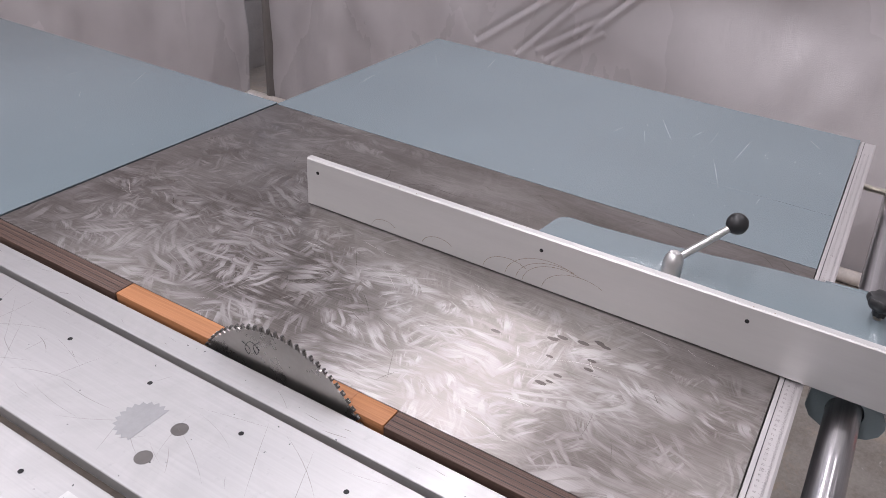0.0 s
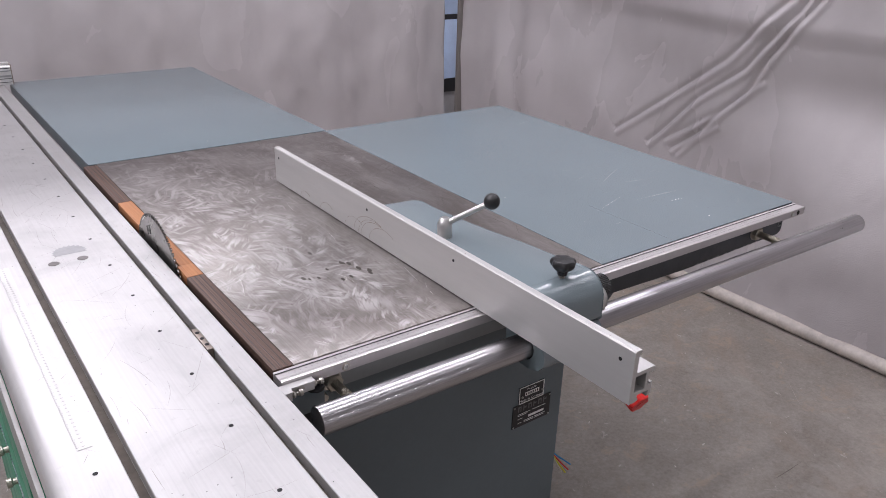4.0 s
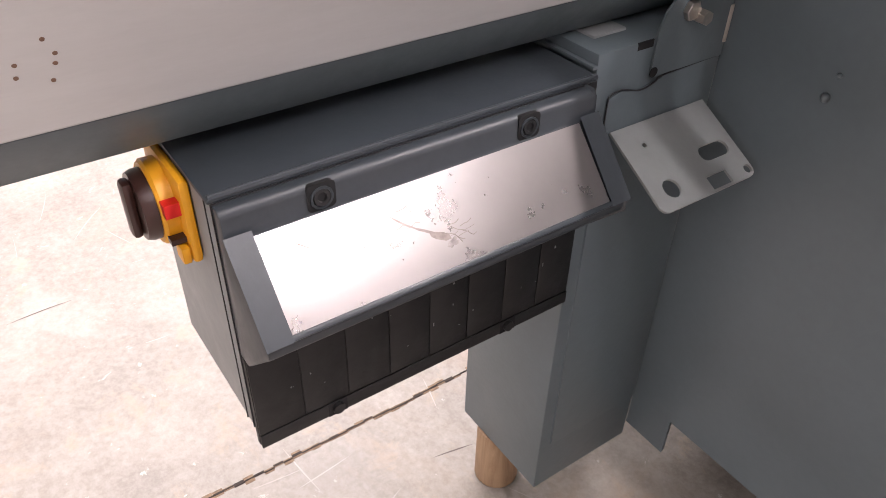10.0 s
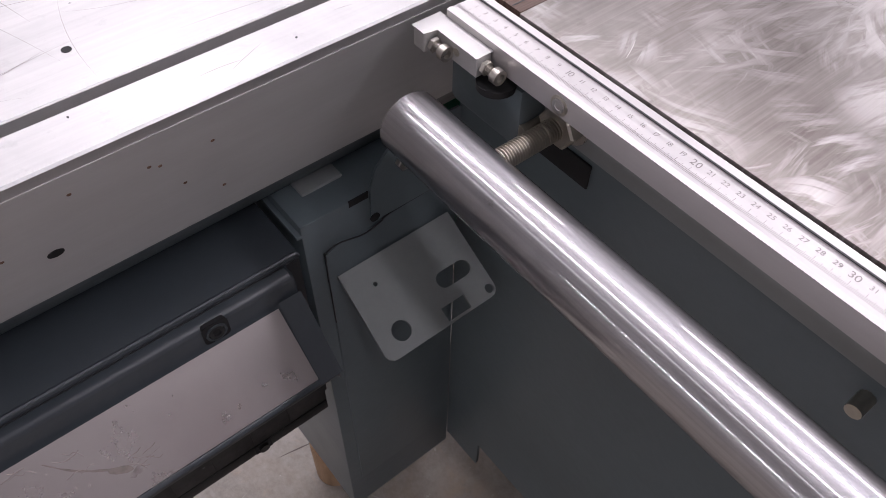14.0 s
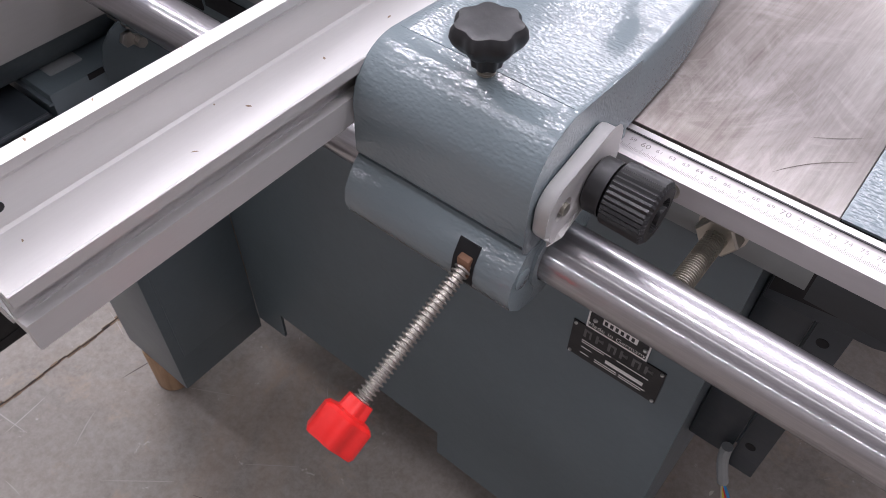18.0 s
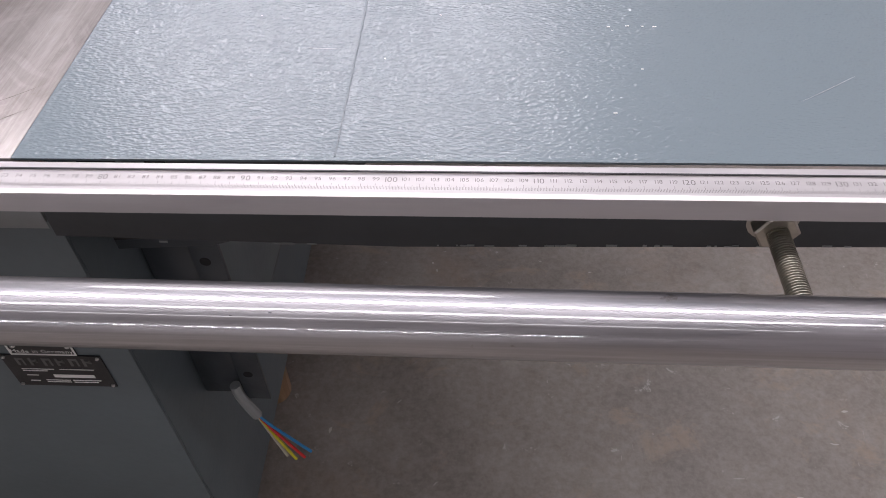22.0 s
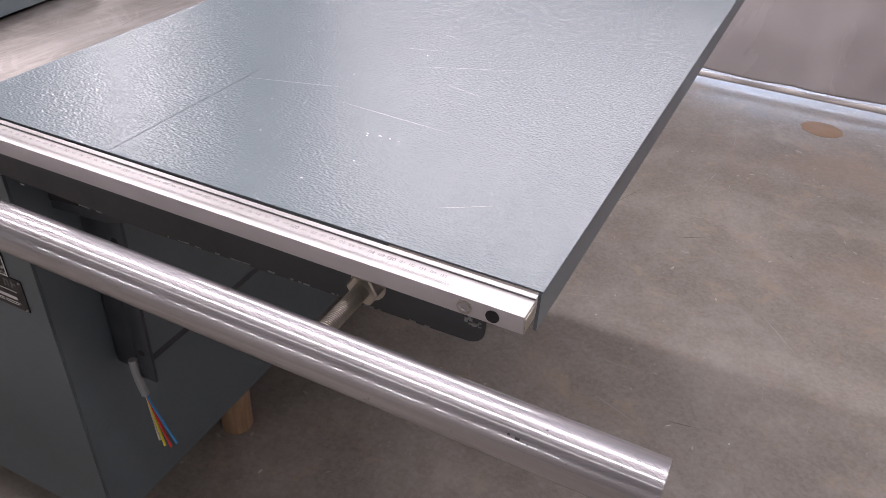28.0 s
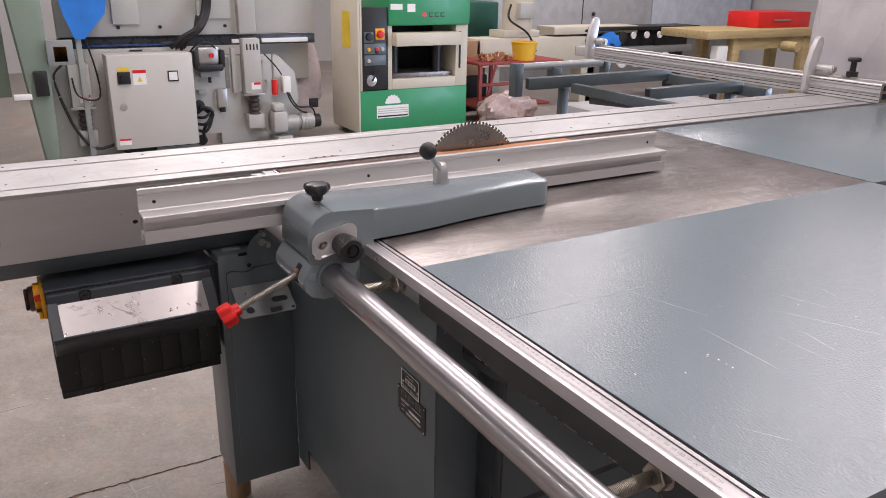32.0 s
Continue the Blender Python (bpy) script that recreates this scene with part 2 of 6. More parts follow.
def concrete_mat():
    """Worn concrete: cloudy grey-brown, ochre and rusty patches, pale chips, hair scratches both ways."""
    m, nt, b = nodes_of("worn_concrete")
    v = coords(nt)
    big = noise_fac(nt, v, 0.6, 6, 0.6, 0.3)
    mid = noise_fac(nt, v, 4.5, 8, 0.68, 0.2)
    fine = noise_fac(nt, v, 90.0, 4, 0.65)
    c = ramp(nt, big, [(0.38, (0.21, 0.183, 0.158)), (0.62, (0.29, 0.258, 0.227))])
    c = mix(nt, 0.5, c, ramp(nt, mid, [(0.36, (0.155, 0.133, 0.112)), (0.5, (0.25, 0.22, 0.192)), (0.64, (0.37, 0.335, 0.30))]))
    c = mix(nt, 0.2, c, ramp(nt, fine, [(0.35, (0.12, 0.11, 0.10)), (0.65, (0.42, 0.40, 0.38))]))
    rust = ramp(nt, noise_fac(nt, v, 1.7, 6, 0.65, 0.9), [(0.54, 0.0), (0.70, 0.45)])
    c = mix(nt, rust, c, (0.33, 0.235, 0.17))
    ochre = ramp(nt, noise_fac(nt, coords(nt, (1, 1.3, 1), (0, 0, 0.4)), 7.5, 6, 0.7, 0.6), [(0.56, 0.0), (0.66, 0.45)])
    c = mix(nt, ochre, c, (0.38, 0.29, 0.215))
    worn = ramp(nt, noise_fac(nt, coords(nt, (1, 1, 1), (0, 0, 0.7)), 2.6, 7, 0.7, 0.4), [(0.56, 0.0), (0.66, 0.35)])
    c = mix(nt, worn, c, (0.40, 0.37, 0.34))
    for turn, cut in ((0.3, 0.74), (1.1, 0.75), (1.9, 0.74), (2.6, 0.75)):
        s = ramp(nt, noise_fac(nt, coords(nt, (30, 3.5, 1), (0, 0, turn)), 1.3, 4, 0.6, 1.6), [(cut, 0.0), (cut + 0.03, 0.6)])
        c = mix(nt, s, c, (0.46, 0.435, 0.41))
    chip = ramp(nt, noise_fac(nt, v, 26.0, 4, 0.7, 0.5), [(0.66, 0.0), (0.70, 0.7)])
    c = mix(nt, chip, c, (0.45, 0.42, 0.385))
    nt.links.new(c, b.inputs["Base Color"])
    nt.links.new(ramp(nt, mid, [(0.3, 0.42), (0.7, 0.7)]), b.inputs["Roughness"])
    bump(nt, b, mix(nt, 0.35, mid, fine), 0.3, 0.004)
    return m


def tarp_mat():
    """Grey plastic tarpaulin: glossy film with many small wrinkles and a weave."""
    m, nt, b = nodes_of("grey_tarpaulin")
    v = coords(nt)
    cr = noise_fac(nt, coords(nt, (1, 1, 0.45), (0.5, 0.5, 0.2)), 2.2, 6, 0.5, 0.45)
    fold = nd(nt, "ShaderNodeTexNoise", Scale=1.5, Detail=3.0, Roughness=0.45, Distortion=0.35)
    fold.noise_type = "RIDGED_MULTIFRACTAL"
    nt.links.new(coords(nt, (0.8, 0.8, 1.0), (0.9, 0.4, 0.3)), fold.inputs["Vector"])
    weave = noise_fac(nt, v, 420.0, 1)
    c = ramp(nt, noise_fac(nt, v, 1.2, 6, 0.6), [(0.3, (0.42, 0.39, 0.395)), (0.7, (0.52, 0.49, 0.495))])
    nt.links.new(c, b.inputs["Base Color"])
    nt.links.new(ramp(nt, cr, [(0.3, 0.20), (0.7, 0.32)]), b.inputs["Roughness"])
    h = mix(nt, 0.22, cr, ramp(nt, fold.outputs["Fac"], [(0.2, 0.0), (1.0, 1.0)]))
    bump(nt, b, mix(nt, 0.05, h, weave), 0.8, 0.05)
    return m


def wood_mat(name, a, c2, along=(30, 1.0, 30)):
    m, nt, b = nodes_of(name)
    g = noise_fac(nt, coords(nt, along), 3.0, 6, 0.65, 0.8)
    c = ramp(nt, g, [(0.3, a), (0.7, c2)])
    nt.links.new(c, b.inputs["Base Color"])
    b.inputs["Roughness"].default_value = 0.62
    bump(nt, b, g, 0.3, 0.002)
    return m


IRON = iron_mat()
PANEL = hammer_mat("blue_grey_textured_enamel", (0.160, 0.198, 0.216), 0.20, 400.0, 0.0019)
CAST = hammer_mat("blue_grey_hammered_enamel", (0.172, 0.210, 0.226), 0.16, 430.0, 0.0010)
BODY = mat("dark_blue_grey_enamel", (0.104, 0.131, 0.144), 0.36, 0, 0.10, 4, 90, 0.0004, rvar=0.03)
BODY_LIGHT = mat("grey_enamel", (0.24, 0.256, 0.256), 0.45, 0, 0.12, 5, 90, 0.0003)
FRAMEG = mat("blue_grey_frame_enamel", (0.098, 0.122, 0.134), 0.45, 0, 0.15, 6, 80, 0.0003)
ALU = alu_mat("worn_aluminium_table", (0.50, 0.492, 0.49), 0.44)
ALU_SIDE = mat("brushed_grey_aluminium", (0.60, 0.595, 0.59), 0.42, 0.35, 0.06, 3, 60, 0.0, (6, 1, 6), ((0.2, 0.16, 0.13), 30, 0.74))
ALU_FENCE = mat("satin_anodised_aluminium", (0.55, 0.54, 0.53), 0.45, 0.5, 0.05, 3, 80, 0.0, (8, 0.7, 8), ((0.35, 0.27, 0.2), 60, 0.765))
ALU_RAIL = mat("scale_rail_aluminium", (0.53, 0.505, 0.505), 0.4, 0.6, 0.07, 5, 60, 0.0, (1, 8, 8), ((0.4, 0.32, 0.28), 40, 0.74))
STEEL = steel_bar_mat()
ZINC = mat("zinc_plated_steel", (0.48, 0.45, 0.41), 0.36, 0.95, 0.2, 30, 200)
DULLZINC = mat("dull_threaded_steel", (0.47, 0.44, 0.38), 0.38, 0.9, 0.2, 30, 200)
CHROME = mat("machined_steel", (0.55, 0.54, 0.53), 0.36, 1.0, 0.05, 10, 40, 0, (1, 1, 1), None, 0, 0.05)
FACE = mat("handled_stainless_sheet", (0.42, 0.393, 0.385), 0.29, 0.9, 0.06, 9, 40, 0.0001, rvar=0.03)
BLADE = mat("saw_blade_steel", (0.30, 0.285, 0.27), 0.3, 0.95, 0.12, 8, 120)
TEETH = mat("dark_carbide", (0.1, 0.095, 0.09), 0.4, 0.8)
BLACK = mat("black_plastic", (0.012, 0.012, 0.013), 0.42, 0, 0.25, 12, 150, 0.0003)
RUBBER = mat("matt_black_rubber", (0.009, 0.009, 0.0095), 0.5, 0, 0.25, 12, 150, 0.0004)
# near-black that stands in for shade in holes and gaps, also on black parts
SHADE_BLACK = mat("shade_black", (0.008, 0.008, 0.009), 0.8, 0, 0.1)
RED = mat("red_plastic", (0.62, 0.016, 0.014), 0.36, 0, 0.12, 12, 100, 0.0002)
YELLOW = mat("yellow_plastic", (0.78, 0.36, 0.015), 0.42, 0, 0.12, 12, 100)
MAROON = mat("dark_red_plastic", (0.045, 0.018, 0.014), 0.35, 0, 0.12)
WHITE = mat("white_enamel", (0.43, 0.425, 0.395), 0.45, 0, 0.08, 3, 60, 0.0002, (1, 1, 1), ((0.4, 0.38, 0.34), 9, 0.74))
CREAM = mat("cream_enamel", (0.56, 0.52, 0.42), 0.48, 0, 0.08, 3, 60, 0.0002)
GREEN = mat("green_enamel", (0.028, 0.27, 0.115), 0.38, 0, 0.12, 3, 60, 0.0003, (1, 1, 1), ((0.3, 0.4, 0.3), 25, 0.76))
GREEN_DARK = mat("deep_green_enamel", (0.012, 0.2, 0.11), 0.36, 0, 0.12, 3, 60, 0.0003)
PAPER = mat("white_label", (0.78, 0.78, 0.76), 0.6, 0, 0.05)
INK = mat("black_ink", (0.02, 0.02, 0.022), 0.5, 0, 0.05)
WOOD_DARK = wood_mat("dark_stained_wood", (0.04, 0.022, 0.016), (0.14, 0.085, 0.065), (120, 0.8, 30))
WOOD_ORANGE = wood_mat("orange_hardwood", (0.28, 0.115, 0.045), (0.47, 0.21, 0.09), (60, 1.0, 30))
WOOD_BLOCK = wood_mat("raw_wood", (0.22, 0.13, 0.07), (0.42, 0.28, 0.17), (20, 20, 2))
PLY = wood_mat("yellowed_board", (0.33, 0.24, 0.11), (0.5, 0.39, 0.2), (8, 1, 8))
CONCRETE = concrete_mat()
TARP = tarp_mat()
WALLP = mat("hall_wall_paint", (0.48, 0.475, 0.468), 0.7, 0, 0.08, 1.5, 40)
CEIL = mat("ceiling_sheet", (0.42, 0.42, 0.415), 0.6, 0, 0.08, 1.0, 30)
SHIELD = mat("dark_grey_enamel", (0.034, 0.041, 0.048), 0.4, 0, 0.15, 6, 90, 0.0003)
FADED = mat("faded_print_ink", (0.2, 0.185, 0.18), 0.5, 0, 0.3, 30)
TUBE_DARK = mat("dark_frame_enamel", (0.06, 0.075, 0.08), 0.42, 0, 0.15, 6, 80, 0.0003)


# ---- building helpers ----
def thing(name, at, label, category, group="", kind=""):
    ob = new(name)
    ob.location = at
    ob.empty_display_size = 0.05
    return tagged(ob, label, category, group, kind)


def base_of(ob):
    while ob.parent:
        ob = ob.parent
    return ob.location.copy() if ob.type == "EMPTY" else Vector((0, 0, 0))


def finish(bm, material, name, smooth=True):
    bmesh.ops.recalc_face_normals(bm, faces=bm.faces)
    me = bpy.data.meshes.new(name)
    bm.to_mesh(me)
    bm.free()
    me.materials.append(material)
    if smooth:
        me.polygons.foreach_set("use_smooth", [True] * len(me.polygons))
        me.set_sharp_from_angle(angle=radians(32))
    return me


def part(name, bm, material, parent=None, label="", smooth=True):
    """Links a bmesh, given in the hall's own coordinates, as one mesh object under its thing."""
    if parent is not None:
        bmesh.ops.translate(bm, verts=bm.verts, vec=-base_of(parent))
    ob = new(name, finish(bm, material, name, smooth))
    if parent is not None:
        ob.parent = parent
    return tagged(ob, label)


def solo(name, bm, material, label, category, group="", kind="", smooth=True):
    """A thing that is one mesh, with its origin at its base."""
    lo = Vector([min(v.co[i] for v in bm.verts) for i in range(3)])
    hi = Vector([max(v.co[i] for v in bm.verts) for i in range(3)])
    at = Vector(((lo.x + hi.x) / 2, (lo.y + hi.y) / 2, lo.z))
    bmesh.ops.translate(bm, verts=bm.verts, vec=-at)
    ob = new(name, finish(bm, material, name, smooth))
    ob.location = at
    return tagged(ob, label, category, group, kind)


def box(x0, x1, y0, y1, z0, z1, bevel=0.0, seg=2, bm=None, m=None):
    out = bmesh.new()
    r = bmesh.ops.create_cube(out, size=1.0)
    bmesh.ops.scale(out, vec=(x1 - x0, y1 - y0, z1 - z0), verts=r["verts"])
    bmesh.ops.translate(out, vec=((x0 + x1) / 2, (y0 + y1) / 2, (z0 + z1) / 2), verts=r["verts"])
    if bevel:
        bmesh.ops.bevel(out, geom=out.edges[:], offset=bevel, segments=seg, affect="EDGES", profile=0.5)
    if m is not None:
        bmesh.ops.transform(out, matrix=m, verts=out.verts)
    return out if bm is None else merge(bm, out)


def merge(bm, other):
    me = bpy.data.meshes.new("tmp")
    other.to_mesh(me)
    other.free()
    bm.from_mesh(me)
    bpy.data.meshes.remove(me)
    return bm


def cyl(p0, p1, r0, r1=None, seg=20, bm=None, bevel=0.0):
    p0, p1 = Vector(p0), Vector(p1)
    d = p1 - p0
    out = bmesh.new()
    bmesh.ops.create_cone(out, cap_ends=True, segments=seg, radius1=r0, radius2=r0 if r1 is None else r1, depth=d.length)
    if bevel:
        rim = [e for e in out.edges if abs(e.verts[0].co.z - e.verts[1].co.z) < 1e-6]
        bmesh.ops.bevel(out, geom=rim, offset=bevel, segments=2, affect="EDGES", profile=0.5)
    m = Matrix.Translation((p0 + p1) / 2) @ d.to_track_quat("Z", "Y").to_matrix().to_4x4()
    bmesh.ops.transform(out, matrix=m, verts=out.verts)
    return out if bm is None else merge(bm, out)


def ball(c, r, seg=20, bm=None, squash=(1, 1, 1)):
    out = bmesh.new()
    bmesh.ops.create_uvsphere(out, u_segments=seg, v_segments=seg // 2, radius=r)
    bmesh.ops.scale(out, vec=squash, verts=out.verts)
    bmesh.ops.translate(out, vec=c, verts=out.verts)
    return out if bm is None else merge(bm, out)


def lathe(profile, p0, axis, seg=28, bm=None, lobes=0, depth=0.0):
    """Turns (radius, height) pairs round an axis; lobes ripple the rim."""
    out = bmesh.new()
    rings = []
    for r, h in profile:
        ring = []
        for k in range(seg):
            a = 2 * math.pi * k / seg
            rr = r * (1 + depth * math.cos(lobes * a)) if lobes else r
            ring.append(out.verts.new((rr * math.cos(a), rr * math.sin(a), h)))
        rings.append(ring)
    for a, b in zip(rings, rings[1:]):
        for k in range(seg):
            out.faces.new((a[k], a[(k + 1) % seg], b[(k + 1) % seg], b[k]))
    out.faces.new(rings[0][::-1])
    out.faces.new(rings[-1])
    m = Matrix.Translation(p0) @ Vector(axis).to_track_quat("Z", "Y").to_matrix().to_4x4()
    bmesh.ops.transform(out, matrix=m, verts=out.verts)
    return out if bm is None else merge(bm, out)


def extrude(loops, place, a, b, bm=None, bevel=0.0):
    """A plate or bar: outline (and holes) in two coordinates, from a to b along the third; place(u, v, w) gives the point."""
    out = bmesh.new()
    ends = []
    for w in (a, b):
        edges, rings = [], []
        for loop in loops:
            vs = [out.verts.new(place(u, v, w)) for u, v in loop]
            rings.append(vs)
            edges += [out.edges.new((vs[i], vs[(i + 1) % len(vs)])) for i in range(len(vs))]
        ends.append(rings)
        bmesh.ops.triangle_fill(out, use_beauty=True, use_dissolve=False, edges=edges)
    for ra, rb in zip(*ends):
        n = len(ra)
        for i in range(n):
            out.faces.new((ra[i], ra[(i + 1) % n], rb[(i + 1) % n], rb[i]))
    bmesh.ops.dissolve_limit(out, angle_limit=radians(1), verts=out.verts, edges=out.edges)
    if bevel:
        sharp = [e for e in out.edges if len(e.link_faces) == 2 and e.calc_face_angle(0) > 0.6]
        bmesh.ops.bevel(out, geom=sharp, offset=bevel, segments=2, affect="EDGES", profile=0.5)
    return out if bm is None else merge(bm, out)


def along_y(u, v, w):
    return (u, w, v)


def along_x(u, v, w):
    return (w, u, v)


def along_z(u, v, w):
    return (u, v, w)


def ring(cx, cy, rx, ry=None, n=16):
    ry = rx if ry is None else ry
    return [(cx + rx * math.cos(2 * math.pi * k / n), cy + ry * math.sin(2 * math.pi * k / n)) for k in range(n)]


def oblong(cx, cy, lx, ly, n=8):
    """A slot with round ends, lx long and ly wide overall."""
    r, h = ly / 2, (lx - ly) / 2
    right = [(cx + h + r * math.cos(a), cy + r * math.sin(a)) for a in np.linspace(-math.pi / 2, math.pi / 2, n)]
    left = [(cx - h + r * math.cos(a), cy + r * math.sin(a)) for a in np.linspace(math.pi / 2, 3 * math.pi / 2, n)]
    return right + left


def rounded(x0, x1, y0, y1, r, n=5):
    out = []
    for cx, cy, a0 in ((x1 - r, y1 - r, 0), (x0 + r, y1 - r, 90), (x0 + r, y0 + r, 180), (x1 - r, y0 + r, 270)):
        out += [(cx + r * math.cos(radians(a0 + 90 * k / n)), cy + r * math.sin(radians(a0 + 90 * k / n))) for k in range(n + 1)]
    return out


def tube_path(points, r, seg=10, bm=None):
    """A cable or hose through points, smoothed."""
    pts = [Vector(p) for p in points]
    path = []
    for i in range(len(pts) - 1):
        p0, p1, p2, p3 = pts[max(i - 1, 0)], pts[i], pts[i + 1], pts[min(i + 2, len(pts) - 1)]
        for k in range(6):
            t = k / 6
            path.append(0.5 * ((2 * p1) + (p2 - p0) * t + (2 * p0 - 5 * p1 + 4 * p2 - p3) * t * t + (3 * p1 - p0 - 3 * p2 + p3) * t ** 3))
    path.append(pts[-1])
    out = bmesh.new()
    rings = []
    for i, p in enumerate(path):
        d = (path[min(i + 1, len(path) - 1)] - path[max(i - 1, 0)]).normalized()
        q = d.to_track_quat("Z", "Y")
        rings.append([out.verts.new(p + q @ Vector((r * math.cos(2 * math.pi * k / seg), r * math.sin(2 * math.pi * k / seg), 0))) for k in range(seg)])
    for a, b in zip(rings, rings[1:]):
        for k in range(seg):
            out.faces.new((a[k], a[(k + 1) % seg], b[(k + 1) % seg], b[k]))
    out.faces.new(rings[0][::-1])
    out.faces.new(rings[-1])
    return out if bm is None else merge(bm, out)


def thread(p0, p1, r, pitch, seg=12, bm=None):
    """A threaded rod: rings of crest and root."""
    p0, p1 = Vector(p0), Vector(p1)
    n = max(2, int((p1 - p0).length / pitch))
    prof = []
    for k in range(n):
        prof += [(r, k * pitch), (r, (k + 0.3) * pitch), (r * 0.66, (k + 0.45) * pitch), (r * 0.66, (k + 0.85) * pitch)]
    prof.append((r, n * pitch))
    return lathe(prof, p0, p1 - p0, seg, bm)


def hexnut(c, axis, r, h, bm=None):
    return lathe([(r * 0.9, 0), (r, h * 0.12), (r, h * 0.88), (r * 0.9, h)], c, axis, 6, bm)


GLYPHS = {}


def glyph(ch):
    """Outline mesh of one character in the built-in font, one unit high."""
    if ch not in GLYPHS:
        cu = bpy.data.curves.new("glyph", "FONT")
        cu.body = ch
        ob = bpy.data.objects.new("glyph", cu)
        scene.collection.objects.link(ob)
        bpy.context.view_layer.update()
        me = bpy.data.meshes.new_from_object(ob.evaluated_get(bpy.context.evaluated_depsgraph_get()))
        wide = max((v.co.x for v in me.vertices), default=0.25) + 0.07
        bpy.data.objects.remove(ob)
        GLYPHS[ch] = (me, wide)
    return GLYPHS[ch]


def lettering(bm, text, m, height, center=True):
    """Adds flat letters to bm: text in the x-y plane of m."""
    total = sum(glyph(c)[1] if c != " " else 0.35 for c in text)
    x = -total / 2 if center else 0.0
    for c in text:
        if c == " ":
            x += 0.35
            continue
        me, wide = glyph(c)
        n = len(bm.verts)
        bm.from_mesh(me)
        bm.verts.ensure_lookup_table()
        mm = m @ Matrix.Scale(height, 4) @ Matrix.Translation((x, 0, 0))
        for v in bm.verts[n:]:
            v.co = mm @ v.co
        x += wide
    return bm




def scratches(name, count, x0, x1, y0, y1, z, material, parent, long_=(0.01, 0.07), wide=0.0004, seed=1, lean=None, bow=0.6, label="", outside=None):
    """Fine curved scratches lying on a flat top."""
    rnd = random.Random(seed)
    bm = bmesh.new()
    for k in range(count):
        x, y = rnd.uniform(x0, x1), rnd.uniform(y0, y1)
        if outside and outside(x, y):
            continue
        a = rnd.uniform(0, 6.28) if lean is None else rnd.gauss(lean, 0.35)
        n, step, turn = 7, rnd.uniform(*long_) / 7, rnd.gauss(0, bow) / 7
        pts = []
        for i in range(n + 1):
            pts.append((x, y, a))
            x, y, a = x + step * math.cos(a), y + step * math.sin(a), a + turn
        if min(p[0] for p in pts) < x0 or max(p[0] for p in pts) > x1 or min(p[1] for p in pts) < y0 or max(p[1] for p in pts) > y1:
            continue
        w = wide * rnd.uniform(0.5, 1.2)
        row = []
        for i, (px, py, pa) in enumerate(pts):
            ww = w * math.sin(math.pi * (i + 0.35) / (n + 0.7))
            row.append((bm.verts.new((px - ww * math.sin(pa), py + ww * math.cos(pa), z)), bm.verts.new((px + ww * math.sin(pa), py - ww * math.cos(pa), z))))
        for (p, q), (r, t) in zip(row, row[1:]):
            bm.faces.new((q, t, r, p))
    return tagged(part(name, bm, material, parent, label, smooth=False), kind="stuff")

# ---- the hall ----
def sheet(nu, nv, place):
    bm = bmesh.new()
    vs = [[bm.verts.new(place(i / nu, j / nv)) for j in range(nv + 1)] for i in range(nu + 1)]
    for i in range(nu):
        for j in range(nv):
            bm.faces.new((vs[i][j], vs[i + 1][j], vs[i + 1][j + 1], vs[i][j + 1]))
    return bm


def curtain(name, p0, p1, z0, z1, label, waves, side, creases=()):
    """A hanging tarpaulin from p0 to p1, with soft vertical folds and straight creases."""
    p0, p1 = Vector(p0), Vector(p1)
    d = p1 - p0
    n = Vector((-d.y, d.x)).normalized() * side
    L = d.length

    def place(u, v):
        # closer columns and rows where the folds are sharp
        if creases:
            u = u / 0.2 * 0.55 if u < 0.2 else 0.55 + (u - 0.2) / 0.8 * 0.45
            v = v / 0.8 * 0.66 if v < 0.8 else 0.66 + (v - 0.8) / 0.2 * 0.34
        s, z = u * L, z0 + v * (z1 - z0)
        fold = 0.045 * math.sin(s * waves + 0.6 * math.sin(s * 1.3)) * (0.5 + 0.5 * v)
        fold += 0.05 * (noise.noise(Vector((s * 1.1, z * 0.5, 3.0 + waves)))) + 0.03 * noise.noise(Vector((s * 3.2, z * 1.6, 7.0))) + 0.012 * noise.noise(Vector((s * 8, z * 4.5, 2.0)))
        fold += 0.085 * waves / 3.1 * noise.noise(Vector((s * 0.55 - z * 0.5, z * 0.9 + s * 0.35, 11.0))) + 0.014 * math.sin(7.0 * (z + 0.5 * s) + 2.0 * noise.noise(Vector((s, z, 5.0)))) * max(0.0, noise.noise(Vector((s * 0.7, z * 0.8, 21.0)))) ** 2
        if creases and s > 4.0:
            # pressed fold lines running level, a hollow under them, two upright folds beside
            t = max(0.0, min(1.0, (z - 1.05) / 0.10))
            fold -= 0.022 * t * t * (3 - 2 * t) * max(0.0, min(1.0, (6.7 - s) / 0.5))
            fold += 0.055 * math.exp(-((s - 5.05) / 0.55) ** 2 - ((z - 0.84) / 0.17) ** 2)
            fold += 0.035 * math.exp(-((s - 6.98 - 0.1 * z) / 0.10) ** 2) + 0.04 * math.exp(-((s - 6.52 + 0.22 * (z - 0.5)) / 0.13) ** 2)
            for amp, wid, line in creases:
                for (sa, za), (sb, zb) in zip(line, line[1:]):
                    h = ((s - sa) * (sb - sa) + (z - za) * (zb - za)) / ((sb - sa) ** 2 + (zb - za) ** 2)
                    if -0.02 <= h < 1.0:
                        off = ((s - sa) * (zb - za) - (z - za) * (sb - sa)) / math.hypot(sb - sa, zb - za)
                        fade = min(1.0, max(0.0, (1.42 - z) / 0.15))
